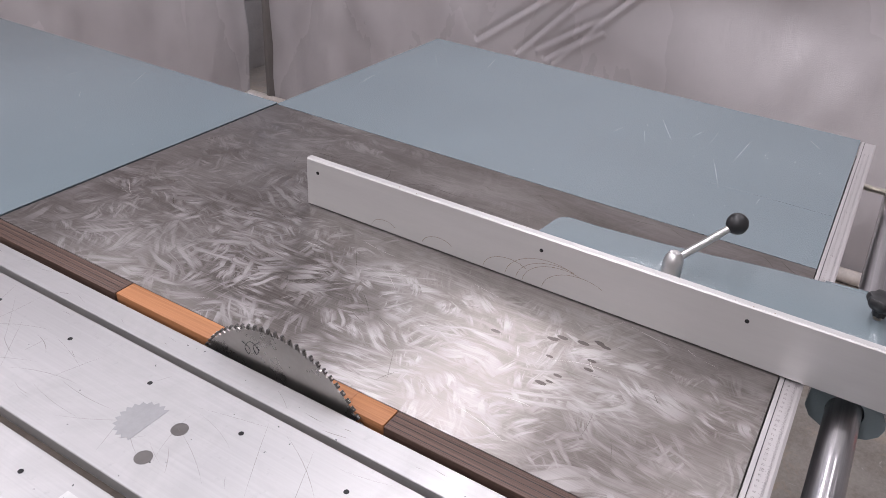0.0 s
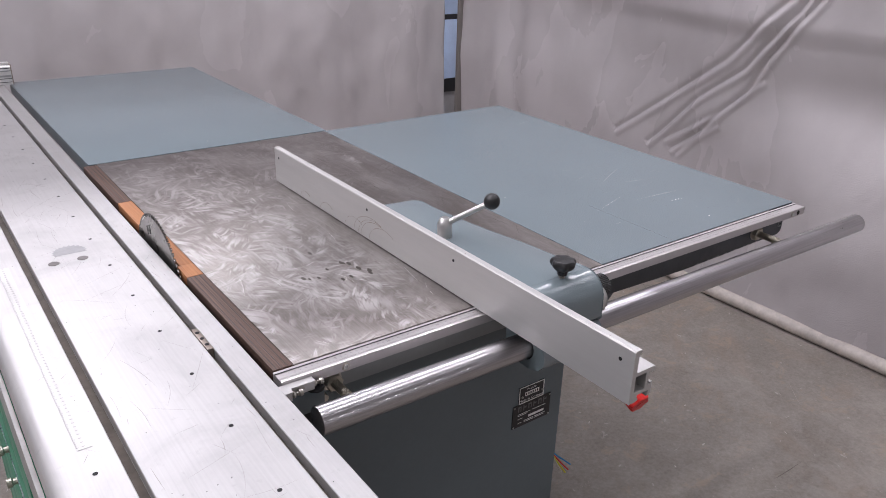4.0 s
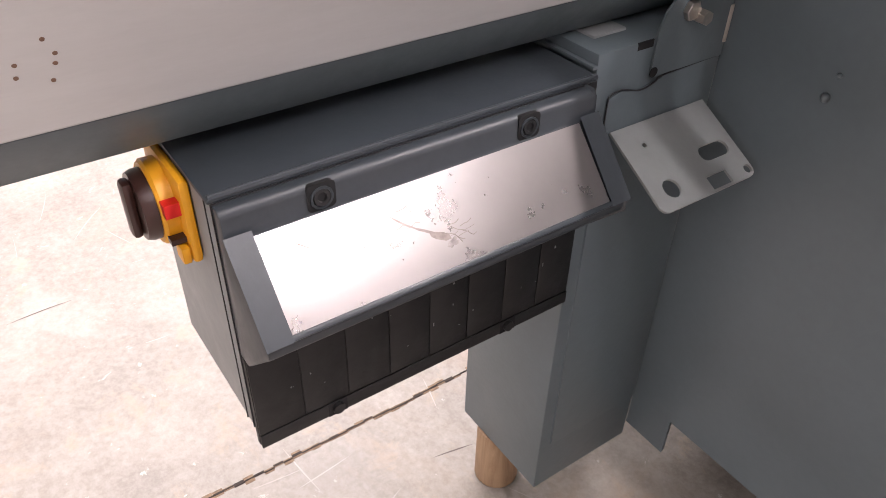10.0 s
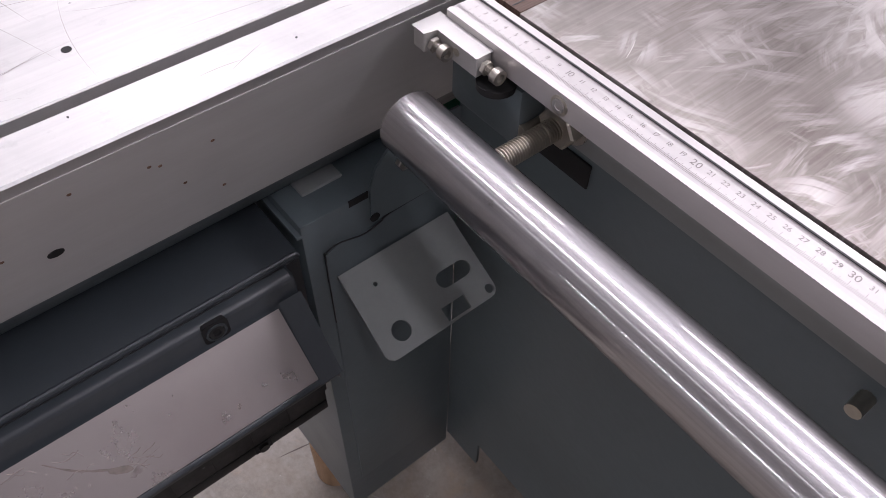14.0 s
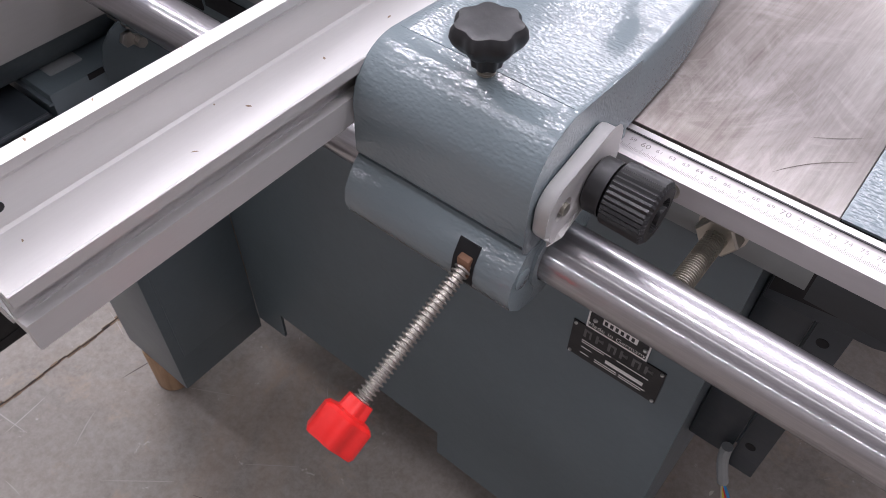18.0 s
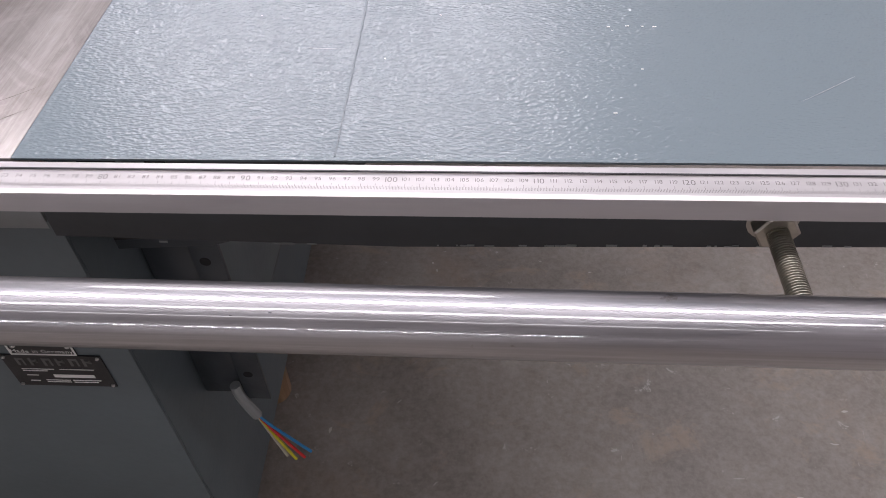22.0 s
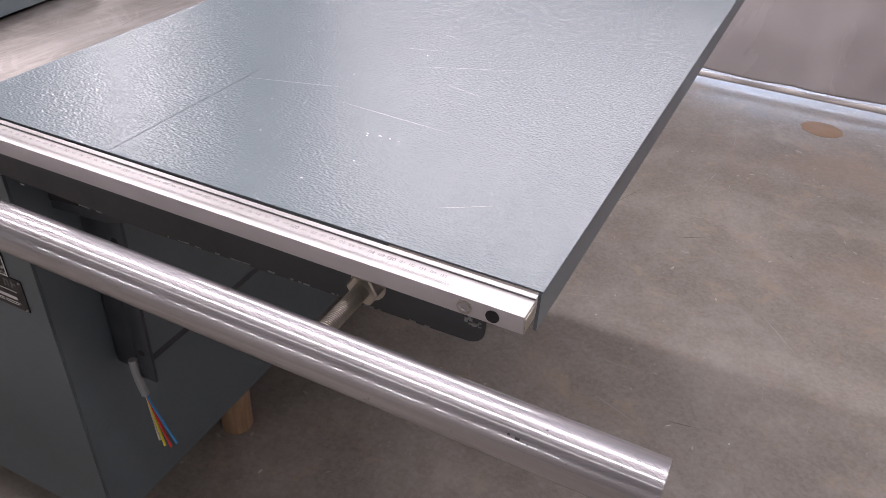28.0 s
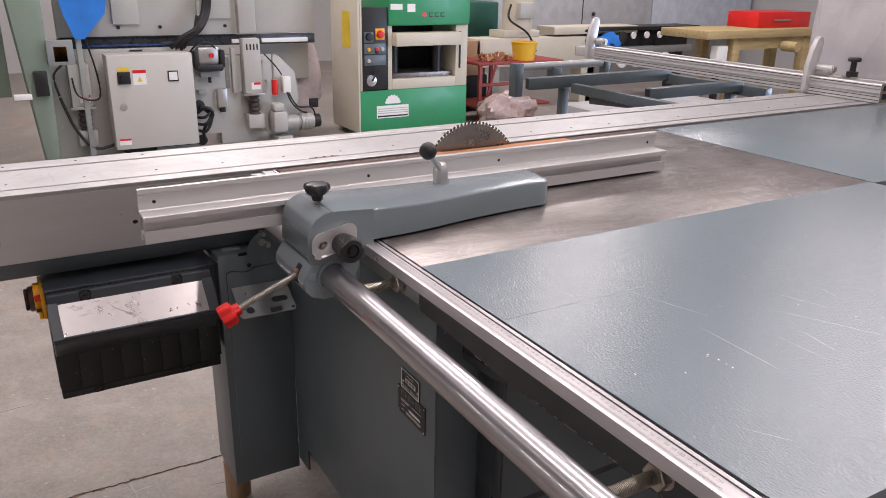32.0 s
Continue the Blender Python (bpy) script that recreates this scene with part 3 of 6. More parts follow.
                        fold += amp * fade * (math.exp(-(off / wid) ** 2) - 0.8 * math.exp(-((off - 1.9 * wid) / wid) ** 2))
                        break
        q = p0 + d * u + n * fold
        return (q.x, q.y, z)

    bm = sheet(int(L * 110), int((z1 - z0) * 90), place)
    ob = new(name, finish(bm, TARP, name))
    mod = ob.modifiers.new("thickness", "SOLIDIFY")
    mod.thickness = 0.003
    return tagged(ob, label, "curtain", kind="structure")


bm = box(-11, 7, -14, 11, F - 0.1, F)
floor = tagged(new("floor", finish(bm, CONCRETE, "floor", False)), "worn grey-brown concrete hall floor with scuffs", "floor", kind="structure")
for name, b in (("wall_west", (-11.2, -11, -14, 11)), ("wall_east", (7, 7.2, -14, 11)), ("wall_south", (-11, 7, -14.2, -14)), ("wall_north", (-11, 7, 11, 11.2))):
    tagged(new(name, finish(box(*b, F, 5.2), WALLP, name, False)), "pale painted hall wall", "wall", kind="structure")
tagged(new("ceiling", finish(box(-11, 7, -14, 11, 5.2, 5.3), CEIL, "ceiling", False)), "light sheet-metal hall ceiling", "ceiling", kind="structure")

CRACK_X = -0.408
joint, crumbs = bmesh.new(), bmesh.new()
for k in range(300):
    y0 = -2.6 + k * 0.0175
    x = CRACK_X + 0.006 * noise.noise(Vector((k * 0.155, 0, 0))) + 0.003 * noise.noise(Vector((k * 0.9, 4, 0)))
    w = 0.0012 + 0.0034 * abs(noise.noise(Vector((k * 0.5, 9, 0))))
    box(x - w, x + w, y0, y0 + 0.0180, F - 0.002, F + 0.0014, 0, 1, joint)
    u = noise.noise(Vector((k * 0.37, 13, 0)))
    if u > -0.25:
        e = 0.003 + 0.009 * abs(noise.noise(Vector((k * 0.8, 17, 0))))
        side = 0.003 * noise.noise(Vector((k * 0.6, 2, 0)))
        box(x + side - e, x + side + e, y0, y0 + 0.0170, F - 0.002, F + 0.0008, 0, 1, crumbs)
part("expansion_joint", joint, mat("joint_dirt", (0.028, 0.02, 0.016), 0.9, 0, 0.5, 40, 120), floor, "dark broken expansion joint")
tagged(part("joint_crumbs", crumbs, mat("brown_joint_filler", (0.17, 0.115, 0.075), 0.9, 0, 0.5, 60, 150), floor, "brown crumbling filler along the joint"), kind="stuff")
stain = bmesh.new()
merge(stain, extrude([[(1.786 + (0.085 + 0.012 * noise.noise(Vector((k * 0.9, 1, 1)))) * math.cos(k * math.pi / 12), 2.94 + 0.075 * math.sin(k * math.pi / 12)) for k in range(24)]], along_z, F, F + 0.001))
part("stain", stain, mat("rust_stain", (0.24, 0.15, 0.085), 0.7), floor, "round brown stain on the concrete")

curtain("curtain_east", (2.74, -4.5), (2.72, 3.06), F + 0.02, 2.3, "grey plastic tarpaulin curtain with long creases", 3.1, -1,
        ((0.012, 0.014, ((5.22, 1.40), (5.32, 1.25), (5.63, 0.95), (5.90, 0.76), (6.27, 0.48))),
         (0.012, 0.013, ((5.18, 1.40), (5.28, 1.20), (5.52, 0.93), (5.78, 0.74), (6.05, 0.46))),
         (0.010, 0.012, ((5.14, 1.40), (5.20, 1.26), (5.30, 1.12), (5.40, 0.99), (5.50, 0.83), (5.72, 0.60), (5.90, 0.46))),
         (0.007, 0.012, ((5.42, 0.90), (5.62, 0.72), (5.95, 0.50))), (0.007, 0.012, ((5.62, 0.66), (5.75, 0.56), (5.86, 0.45)))))
curtain("curtain_north", (-0.9, 3.27), (2.67, 3.19), F + 0.06, 2.65, "grey plastic tarpaulin curtain, hanging nearly flat", 2.2, 1)
bm = bmesh.new()
cyl((2.66, -4.4, F + 0.032), (2.66, 3.2, F + 0.032), 0.03, None, 14, bm)
tagged(solo("curtain_weight_rod", bm, mat("dusty_plastic_rod", (0.52, 0.47, 0.43), 0.6, 0, 0.25, 14, 90), "dusty pale rod lying along the foot of the curtain", "rod"), kind="structure")
bm = cyl((-0.9, 3.22, F + 0.03), (2.6, 3.22, F + 0.03), 0.014, None, 12)
tagged(solo("curtain_hem_rod", bm, mat("hem_rod", (0.5, 0.46, 0.44), 0.6), "thin rod in the curtain's hem", "rod"), kind="structure")
for lx, ly, lw, ld, watts in LAMPS:
    solo("ceiling_lamp", box(lx - lw / 2 - 0.04, lx + lw / 2 + 0.04, ly - ld / 2 - 0.04, ly + ld / 2 + 0.04, 4.82, 5.2, 0.01), WHITE, "white ceiling lamp housing on a drop box", "lamp", "ceiling lamps")
for ly in ROWS:
    solo("tube_lamp_row", box(-8.8, 4.4, ly - 0.13, ly + 0.13, 4.32, 5.2, 0.01), WHITE, "long white row of tube lamps under the ceiling", "lamp", "tube lamp rows")

SCUFF = mat("pale_scuff", (0.35, 0.32, 0.29), 0.6)
scratches("floor_scuff", 190, -2.2, 0.6, -2.0, 1.6, F + 0.0006, SCUFF, floor, (0.015, 0.14), 0.0014, 21, None, 0.1, "pale scuffs in the concrete")
scratches("floor_scuff", 45, 0.0, 2.5, -1.6, 3.0, F + 0.0006, SCUFF, floor, (0.02, 0.2), 0.0011, 22, None, 0.1, "pale scuffs in the concrete")
scratches("floor_fleck", 170, -2.2, 2.5, -2.0, 2.6, F + 0.0008, mat("plaster_fleck", (0.5, 0.47, 0.43), 0.8), floor, (0.004, 0.022), 0.0025, 23, None, 0.5, "small pale flecks")
scratches("dark_scuff", 50, -2.2, 2.5, -2.0, 2.6, F + 0.0007, mat("dark_scuff", (0.1, 0.08, 0.07), 0.7), floor, (0.02, 0.2), 0.0012, 24, None, 0.12, "thin dark scuffs")
for a, b_ in (((2.74, -4.5, 2.3), (2.74, 3.06, 2.3)), ((-0.9, 3.27, 2.65), (2.67, 3.19, 2.65))):
    tagged(solo("curtain_wire", cyl(a, b_, 0.008, None, 10), ZINC, "thin steel wire carrying a tarpaulin curtain", "wire"), kind="structure")
tagged(solo("curtain_edge_post", box(2.655, 2.705, 3.035, 3.062, F, 2.35, 0.004), mat("dull_brown_grey", (0.17, 0.155, 0.145), 0.6), "dull brown-grey upright post at the curtain's edge", "post"), kind="structure")

# ---- panel saw: body, tables, rail and guide bar ----
saw = thing("panel_saw", (0.3, 0.6, F), "blue-grey panel saw with worn cast-iron table, on wooden blocks", "panel saw")
XR, YB = 0.727, 1.206
top = part("iron_table", box(0.036, XR + 0.0012, -0.0008, YB, T - 0.03, T, 0.0012), IRON, saw, "ground cast-iron table with rubbed swirl marks")
part("table_casting", extrude([[(0.02, T - 0.03), (0.02, 0.806), (0.73, 0.806), (0.73, T - 0.03)]], lambda u, v, w: (u, w, v), -0.006, 0.02, None, 0.002), BODY_LIGHT, top, "grey painted front edge of the casting")
part("table_rib", box(0.05, 0.70, 0.02, 1.18, 0.80, T - 0.031), BODY, top)

XE = 1.432  # the panel widens a little towards the back
ext = part("extension_table", extrude([[(XR + 0.0024, 0.0), (XE, 0.0020), (XE + 0.026, YB), (XR + 0.0024, YB)]], along_z, T - 0.003, T, None, 0.0008), PANEL, saw, "blue-grey textured sheet-steel extension table, scratched")
part("side_flange", box(XR + 0.003, XE + 0.022, YB - 0.003, YB, 0.828, T - 0.003), BODY, ext)
part("side_flange", extrude([[(XE - 0.003, 0.0), (XE, 0.0), (XE + 0.026, YB - 0.003), (XE + 0.023, YB - 0.003)]], along_z, 0.828, T - 0.003), BODY, ext)
web = [(0.735, T - 0.024), (0.735, 0.797), (1.0, 0.79), (1.372, 0.797)] + [(1.372 + 0.016 * math.sin(a), 0.813 - 0.016 * math.cos(a)) for a in np.linspace(0.2, math.pi / 2, 6)] + [(1.388, T - 0.024)]
part("front_web", extrude([web], along_y, -0.006, -0.001, None, 0.0008), SHIELD, ext, "dark painted steel web with chipped lower edge")
bm = bmesh.new()
for k in range(34):
    x = random.uniform(0.76, 1.36)
    z = 0.7905 + 0.006 * max(0.0, (x - 1.0) / 0.37)
    w = random.uniform(0.001, 0.008)
    box(x, x + w, -0.0066, -0.006, z, z + random.uniform(0.0006, 0.0018), 0, 1, bm)
for k in range(24):
    x, z = 1.368 + 0.014 * random.random(), 0.815 + 0.028 * random.random()
    box(x, x + 0.003, -0.0068, -0.006, z, z + 0.004 * random.random() + 0.001, 0, 1, bm)
tagged(part("chips", bm, BODY_LIGHT, ext, "bare chips in the paint"), kind="stuff")
gus = extrude([[(0.01, 0.828), (0.45, 0.828), (0.4, 0.78), (0.05, 0.72)]], lambda u, v, w: (w, u + 0.05, v), 0.76, 0.766)
part("bracket", gus, BODY, ext)

rear = part("rear_table", box(0.016, 0.738, YB + 0.006, 2.45, T - 0.003, T, 0.0008), PANEL, saw, "blue-grey textured sheet-steel outfeed table")
for b in ((0.016, 0.738, 2.447, 2.45, 0.83, T - 0.003), (0.735, 0.738, YB + 0.006, 2.447, 0.83, T - 0.003), (0.016, 0.735, YB + 0.006, YB + 0.009, 0.83, T - 0.003), (0.016, 0.019, YB + 0.009, 2.447, 0.83, T - 0.003)):
    part("side_flange", box(*b), BODY, rear)
part("gusset", extrude([[(YB + 0.01, 0.829), (YB + 0.22, 0.829), (YB + 0.16, 0.80), (YB + 0.01, 0.79)]], along_x, 0.60, 0.72), BODY, rear)

# scale rail along the front edge
rail = part("scale_rail", extrude([[(-0.0335, 0.8495), (-0.0335, 0.8672), (-0.0300, 0.8684), (-0.0298, 0.8672), (-0.0098, 0.8672), (-0.0096, 0.8684), (-0.0026, 0.8684), (-0.0026, 0.8495)]], along_x, 0.0, 1.43, None, 0.0), ALU_RAIL, saw, "aluminium rail with a centimetre scale")
ticks, nums = bmesh.new(), bmesh.new()
for mm in range(0, 1360):
    x = mm / 1000.0
    long_ = 0.0058 if mm % 10 == 0 else (0.0044 if mm % 5 == 0 else 0.003)
    vs = [ticks.verts.new(p) for p in ((x - 0.00014, -0.0262, 0.86742), (x + 0.00014, -0.0262, 0.86742), (x + 0.00014, -0.0262 + long_, 0.86742), (x - 0.00014, -0.0262 + long_, 0.86742))]
    ticks.faces.new(vs)
for cm in range(1, 136):
    big = cm % 10 == 0
    lettering(nums, str(cm), pose(cm / 100.0, -0.0176 if not big else -0.0186, 0.86744), 0.0050 if not big else 0.0070)
tagged(part("graduation", ticks, FADED, rail, smooth=False), kind="stuff")
tagged(part("scale_print", nums, FADED, rail, "printed centimetre numbers", smooth=False), kind="stuff")
part("groove_line", box(0.0, 1.43, -0.0097, -0.0085, 0.8672, 0.86865), INK, rail)
for x in (0.11, 0.63, 1.378):
    part("counterbore", lathe([(0.0072, 0), (0.0072, 0.0004), (0.0055, 0.0006), (0.005, 0.0004), (0.0008, 0.0004)], (x, -0.0335, 0.8575), (0, -1, 0), 18), DULLZINC, rail)
    part("screw", lathe([(0.005, 0), (0.005, 0.0012), (0.0028, 0.0012), (0.0026, 0.0006), (0.0005, 0.0006)], (x, -0.0338, 0.8575), (0, -1, 0), 14), CHROME, rail)
part("hole", lathe([(0.0062, 0), (0.0062, 0.0005), (0.0005, 0.0005)], (1.403, -0.0334, 0.8572), (0, -1, 0), 16), SHADE_BLACK, rail)
part("end_plate", box(1.4302, 1.4312, -0.033, -0.008, 0.850, 0.865), DULLZINC, rail)

# stop block at the rail's start
stop = part("rail_stop", extrude([[(-0.006, -0.0575), (-0.006, -0.0345), (0.048, -0.0345), (0.048, -0.0475), (0.008, -0.0475), (0.006, -0.0575)]], along_z, 0.846, 0.862, None, 0.0008), ALU_FENCE, saw, "small aluminium stop block with two screws")
for c, ax in (((0.008, -0.0525, 0.853), (1, 0, 0)), ((0.048, -0.041, 0.853), (1, 0, 0))):
    bm = thread(c, Vector(c) + Vector(ax) * 0.011, 0.0035, 0.0012)
    lathe([(0.0052, 0), (0.0056, 0.0006), (0.0056, 0.006), (0.003, 0.006), (0.0028, 0.003), (0.0004, 0.003)], Vector(c) + Vector(ax) * 0.0105, ax, 14, bm)
    part("screw", bm, ZINC, stop)
    part("nut", hexnut(Vector(c) + Vector(ax) * 0.001, ax, 0.0055, 0.0035), ZINC, stop)
part("pin", lathe([(0.003, 0), (0.003, 0.0004), (0.0004, 0.0004)], (0.028, -0.0475, 0.855), (0, -1, 0), 12), DULLZINC, stop)
part("cast_lug", box(0.0, 0.075, -0.03, 0.02, 0.79, 0.842, 0.006), BODY, top)
part("dark_washer", cyl((0.055, -0.035, 0.838), (0.055, -0.035, 0.843), 0.014, None, 18), RUBBER, top)

# round guide bar on threaded studs
bar = part("guide_bar", cyl((0.029, -0.0898, 0.8190), (1.566, -0.1052, 0.8190), 0.0234, None, 180, None, 0.0012), STEEL, saw, "long polished round steel guide bar")
for x in (0.098, 0.667, 1.271):
    stud = part("stud", thread((x, 0.0, 0.822), (x, -0.080 - 0.01 * x, 0.822), 0.0082, 0.0022, 16), DULLZINC, saw, "threaded stud")
    part("nut", hexnut((x, -0.0065, 0.822), (0, -1, 0), 0.0165, 0.013), DULLZINC, stud)
    part("washer", cyl((x, -0.004, 0.822), (x, -0.0066, 0.822), 0.0185, None, 20), ZINC, stud)
part("lock_screw", cyl((0.075, -0.028, 0.807), (0.075, -0.01, 0.807), 0.006, None, 12), DULLZINC, saw)

# wooden lips and blade
for y0, y1, m, lab, x0, x1 in ((0.0, 0.392, WOOD_DARK, "dark stained laminated lip", 0.002, 0.0355), (0.873, YB, WOOD_DARK, "dark stained laminated lip", 0.002, 0.0355)):
    lip = part("wooden_lip", box(x0, x1, y0 + 0.001, y1 - 0.001, T - 0.022, T - 0.0006, 0.0012), m, saw, lab)
    for k in range(3):
        part("lamination", box(x0 + 0.006 + k * 0.009, x0 + 0.0068 + k * 0.009, y0 + 0.002, y1 - 0.002, T - 0.02, T - 0.0003), INK, lip)
for y0, y1 in ((0.392, 0.452), (0.655, 0.872)):
    part("throat_insert", box(0.0035, 0.0355, y0, y1, T - 0.022, T - 0.0004, 0.001), WOOD_ORANGE, saw, "orange hardwood throat insert")
part("throat_insert", box(0.010, 0.0355, 0.452, 0.655, T - 0.022, T - 0.0004, 0.0008), WOOD_ORANGE, saw, "orange hardwood throat insert")
BC, BR = (0.553, 0.790), 0.151
teeth = []
NT = 80
for k in range(NT):
    a = 2 * math.pi * k / NT
    for da, r in ((0.0, BR), (0.018, BR - 0.001), (0.030, BR - 0.0065), (0.052, BR - 0.0075), (0.066, BR - 0.0045)):
        teeth.append((BC[0] - r * math.cos(a + da), BC[1] + r * math.sin(a + da)))
blade = part("saw_blade", extrude([teeth], along_x, -0.0032, -0.0006), BLADE, saw, "round steel circular saw blade with carbide teeth")
bm = bmesh.new()
for k in range(NT):
    a = 2 * math.pi * (k + 0.12) / NT
    c = Vector((-0.0019, BC[0] - (BR - 0.0025) * math.cos(a), BC[1] + (BR - 0.0025) * math.sin(a)))
    box(-0.0019, 0.0019, -0.0016, 0.0016, -0.0035, 0.0035, 0, 1, bm, Matrix.Translation(c) @ Matrix.Rotation(a - math.pi / 2, 4, "X"))
part("teeth", bm, TEETH, blade, "dark carbide tips")
for sx in (-0.0035, -0.0003):
    bm = tube_path([(sx, BC[0] + 0.028 + 0.03 * k / 8 + 0.008 * math.sin(k * 1.6), 0.905 - 0.012 * k / 8 + 0.010 * math.cos(k * 1.6)) for k in range(9)], 0.0005, 5)
    part("expansion_slot", bm, INK, blade)

# cabinet under the table
cab = part("cabinet", extrude([[(-0.0735, 0.0), (-0.0735, 0.80), (0.697, 0.80), (0.697, 0.0), (0.371, 0.0), (0.371, 0.070), (-0.002, 0.070), (-0.002, 0.0)]], along_y, 0.047, 0.053, None, 0.001), BODY, saw, "dark blue-grey sheet-steel cabinet front")
part("side_panel", box(-0.0735, -0.0685, 0.053, 1.12, 0.0, 0.80), BODY, saw)
part("side_panel", box(0.692, 0.697, 0.053, 1.12, 0.0, 0.80), BODY, saw)
part("back_panel", box(-0.0685, 0.692, 1.115, 1.12, 0.0, 0.80), BODY, saw)
# inner floor coloured near-black for the shade inside the cabinet
part("inner_floor", box(-0.0685, 0.692, 0.09, 1.115, 0.076, 0.081), SHADE_BLACK, saw)
for x, y in ((-0.02, 0.45), (0.64, 0.45), (-0.02, 1.03), (0.64, 1.03)):
    part("support_block", cyl((x, y, F), (x, y, 0.0), 0.036, None, 20, None, 0.002), WOOD_BLOCK, saw, "round wooden block under the cabinet")
part("corner_weld", tube_path([(-0.0732, 0.0465, z) for z in np.linspace(0.005, 0.64, 8)], 0.0004, 6), BODY_LIGHT, saw)
part("corner_sealant", tube_path([(-0.0725, 0.0445, z) for z in (0.62, 0.64, 0.66)], 0.0042, 8), ZINC, saw)
part("rivet", ball((0.055, 0.046, 0.607), 0.005, 12), BODY, saw)
part("rivet", ball((0.061, 0.046, 0.632), 0.003, 12), BODY, saw)
# slot and opening are near-black panels on the sheet, their shade painted
part("slot_shade", box(0.012, 0.088, 0.0445, 0.047, 0.712, 0.738, 0.001), SHADE_BLACK, saw)
part("opening_shade", box(-0.076, 0.004, 0.0445, 0.047, 0.702, 0.80), SHADE_BLACK, saw)
part("bolt_head", cyl((0.338, 0.03, 0.725), (0.338, 0.047, 0.725), 0.006, None, 12), DULLZINC, saw)
part("foot_bolt", cyl((0.697, 0.06, 0.012), (0.718, 0.06, 0.012), 0.008, None, 10), DULLZINC, saw)

# rating plates on the cabinet front
pl = part("rating_plate", box(0.5690, 0.6405, 0.0452, 0.047, 0.5580, 0.5995), BLACK, saw, "small black maker's plate with silver frame")
bm = bmesh.new()
for b in ((0.5690, 0.6405, 0.5975, 0.5995), (0.5690, 0.6405, 0.5580, 0.5600), (0.5690, 0.5710, 0.5600, 0.5975), (0.6385, 0.6405, 0.5600, 0.5975)):
    box(b[0], b[1], 0.0447, 0.0452, b[2], b[3], 0, 1, bm)
part("plate_frame", bm, PAPER, pl)
part("number_field", box(0.586, 0.626, 0.0448, 0.0452, 0.5745, 0.5840), PAPER, pl)
part("origin_line", lettering(bmesh.new(), "Made in Germany", pose(0.6048, 0.0449, 0.5618, 90, 0, 0), 0.0088), PAPER, pl, "white lettering", smooth=False)
part("heading_line", lettering(bmesh.new(), "Mach.Nr", pose(0.6048, 0.0449, 0.5880, 90, 0, 0), 0.0075), PAPER, pl, "white lettering", smooth=False)
for k in range(6):
    part("number_bar", box(0.588 + k * 0.0062, 0.5915 + k * 0.0062, 0.0445, 0.0448, 0.5762, 0.5822), INK, pl)
for x in (0.578, 0.636):
    part("rivet", ball((x, 0.0448, 0.5745), 0.0028, 10), CHROME, pl)
pl2 = part("maker_plate", box(0.5545, 0.6635, 0.0452, 0.047, 0.499, 0.5565), BLACK, saw, "black maker's plate with fine print")
bm = bmesh.new()
for k, wd in enumerate((0.011, 0.011, 0.012, 0.011, 0.012, 0.012)):
    x = 0.569 + k * 0.0145
    box(x, x + wd * 0.25, 0.0447, 0.0452, 0.5385, 0.5520, 0, 1, bm)
    box(x + wd * 0.25, x + wd * 0.8, 0.0447, 0.0452, 0.5485 - 0.004 * (k % 2), 0.5518 - 0.004 * (k % 2), 0, 1, bm)
    box(x + wd * 0.62, x + wd * 0.8, 0.0447, 0.0452, 0.5385 + 0.005 * (k % 2), 0.5490, 0, 1, bm)
part("logo_shapes", bm, mat("dull_silver_print", (0.16, 0.16, 0.16), 0.4, 0.5), pl2)
bm = bmesh.new()
for x, z, w in [(x_ - 0.004, z_ + 0.0065, w_ * 1.05) for x_, z_, w_ in ((0.573, 0.5245, 0.034), (0.615, 0.5245, 0.036), (0.573, 0.521, 0.026), (0.574, 0.5125, 0.012), (0.604, 0.5095, 0.043), (0.574, 0.502, 0.01), (0.592, 0.5035, 0.026), (0.622, 0.5035, 0.03), (0.592, 0.5, 0.026), (0.622, 0.5, 0.026))]:
    box(x, x + w, 0.0447, 0.0452, z, z + (0.0055 if w > 0.04 else 0.0011), 0, 1, bm)
part("print_block", bm, PAPER, pl2, smooth=False)
for x in (0.5580, 0.6600):
    for z in (0.5025, 0.5530):
        part("rivet", ball((x, 0.0448, z), 0.0022, 10), CHROME, pl2)

# electric box and loose cable on the cabinet's side
eb = part("side_box", box(0.698, 0.752, 0.14, 0.52, 0.34, 0.66, 0.003), SHIELD, saw, "dark steel electric box on the cabinet side")
part("box_flange", box(0.7545, 0.787, 0.134, 0.140, 0.335, 0.665, 0.001), SHIELD, eb)
part("box_cover", box(0.752, 0.756, 0.15, 0.5, 0.36, 0.64, 0.001), BODY, eb)
for z in (0.393, 0.61):
    part("hole", cyl((0.768, 0.1335, z), (0.768, 0.136, z), 0.0062, None, 14), SHADE_BLACK, eb)
c0 = Vector((0.7470, 0.131, 0.372))
cable = part("cable_sheath", tube_path([c0, c0 + Vector((0.004, -0.002, -0.03)), c0 + Vector((0.017, -0.004, -0.068))], 0.0072, 10), BODY_LIGHT, saw, "grey cable end with stripped wires")
c1 = c0 + Vector((0.017, -0.004, -0.068))
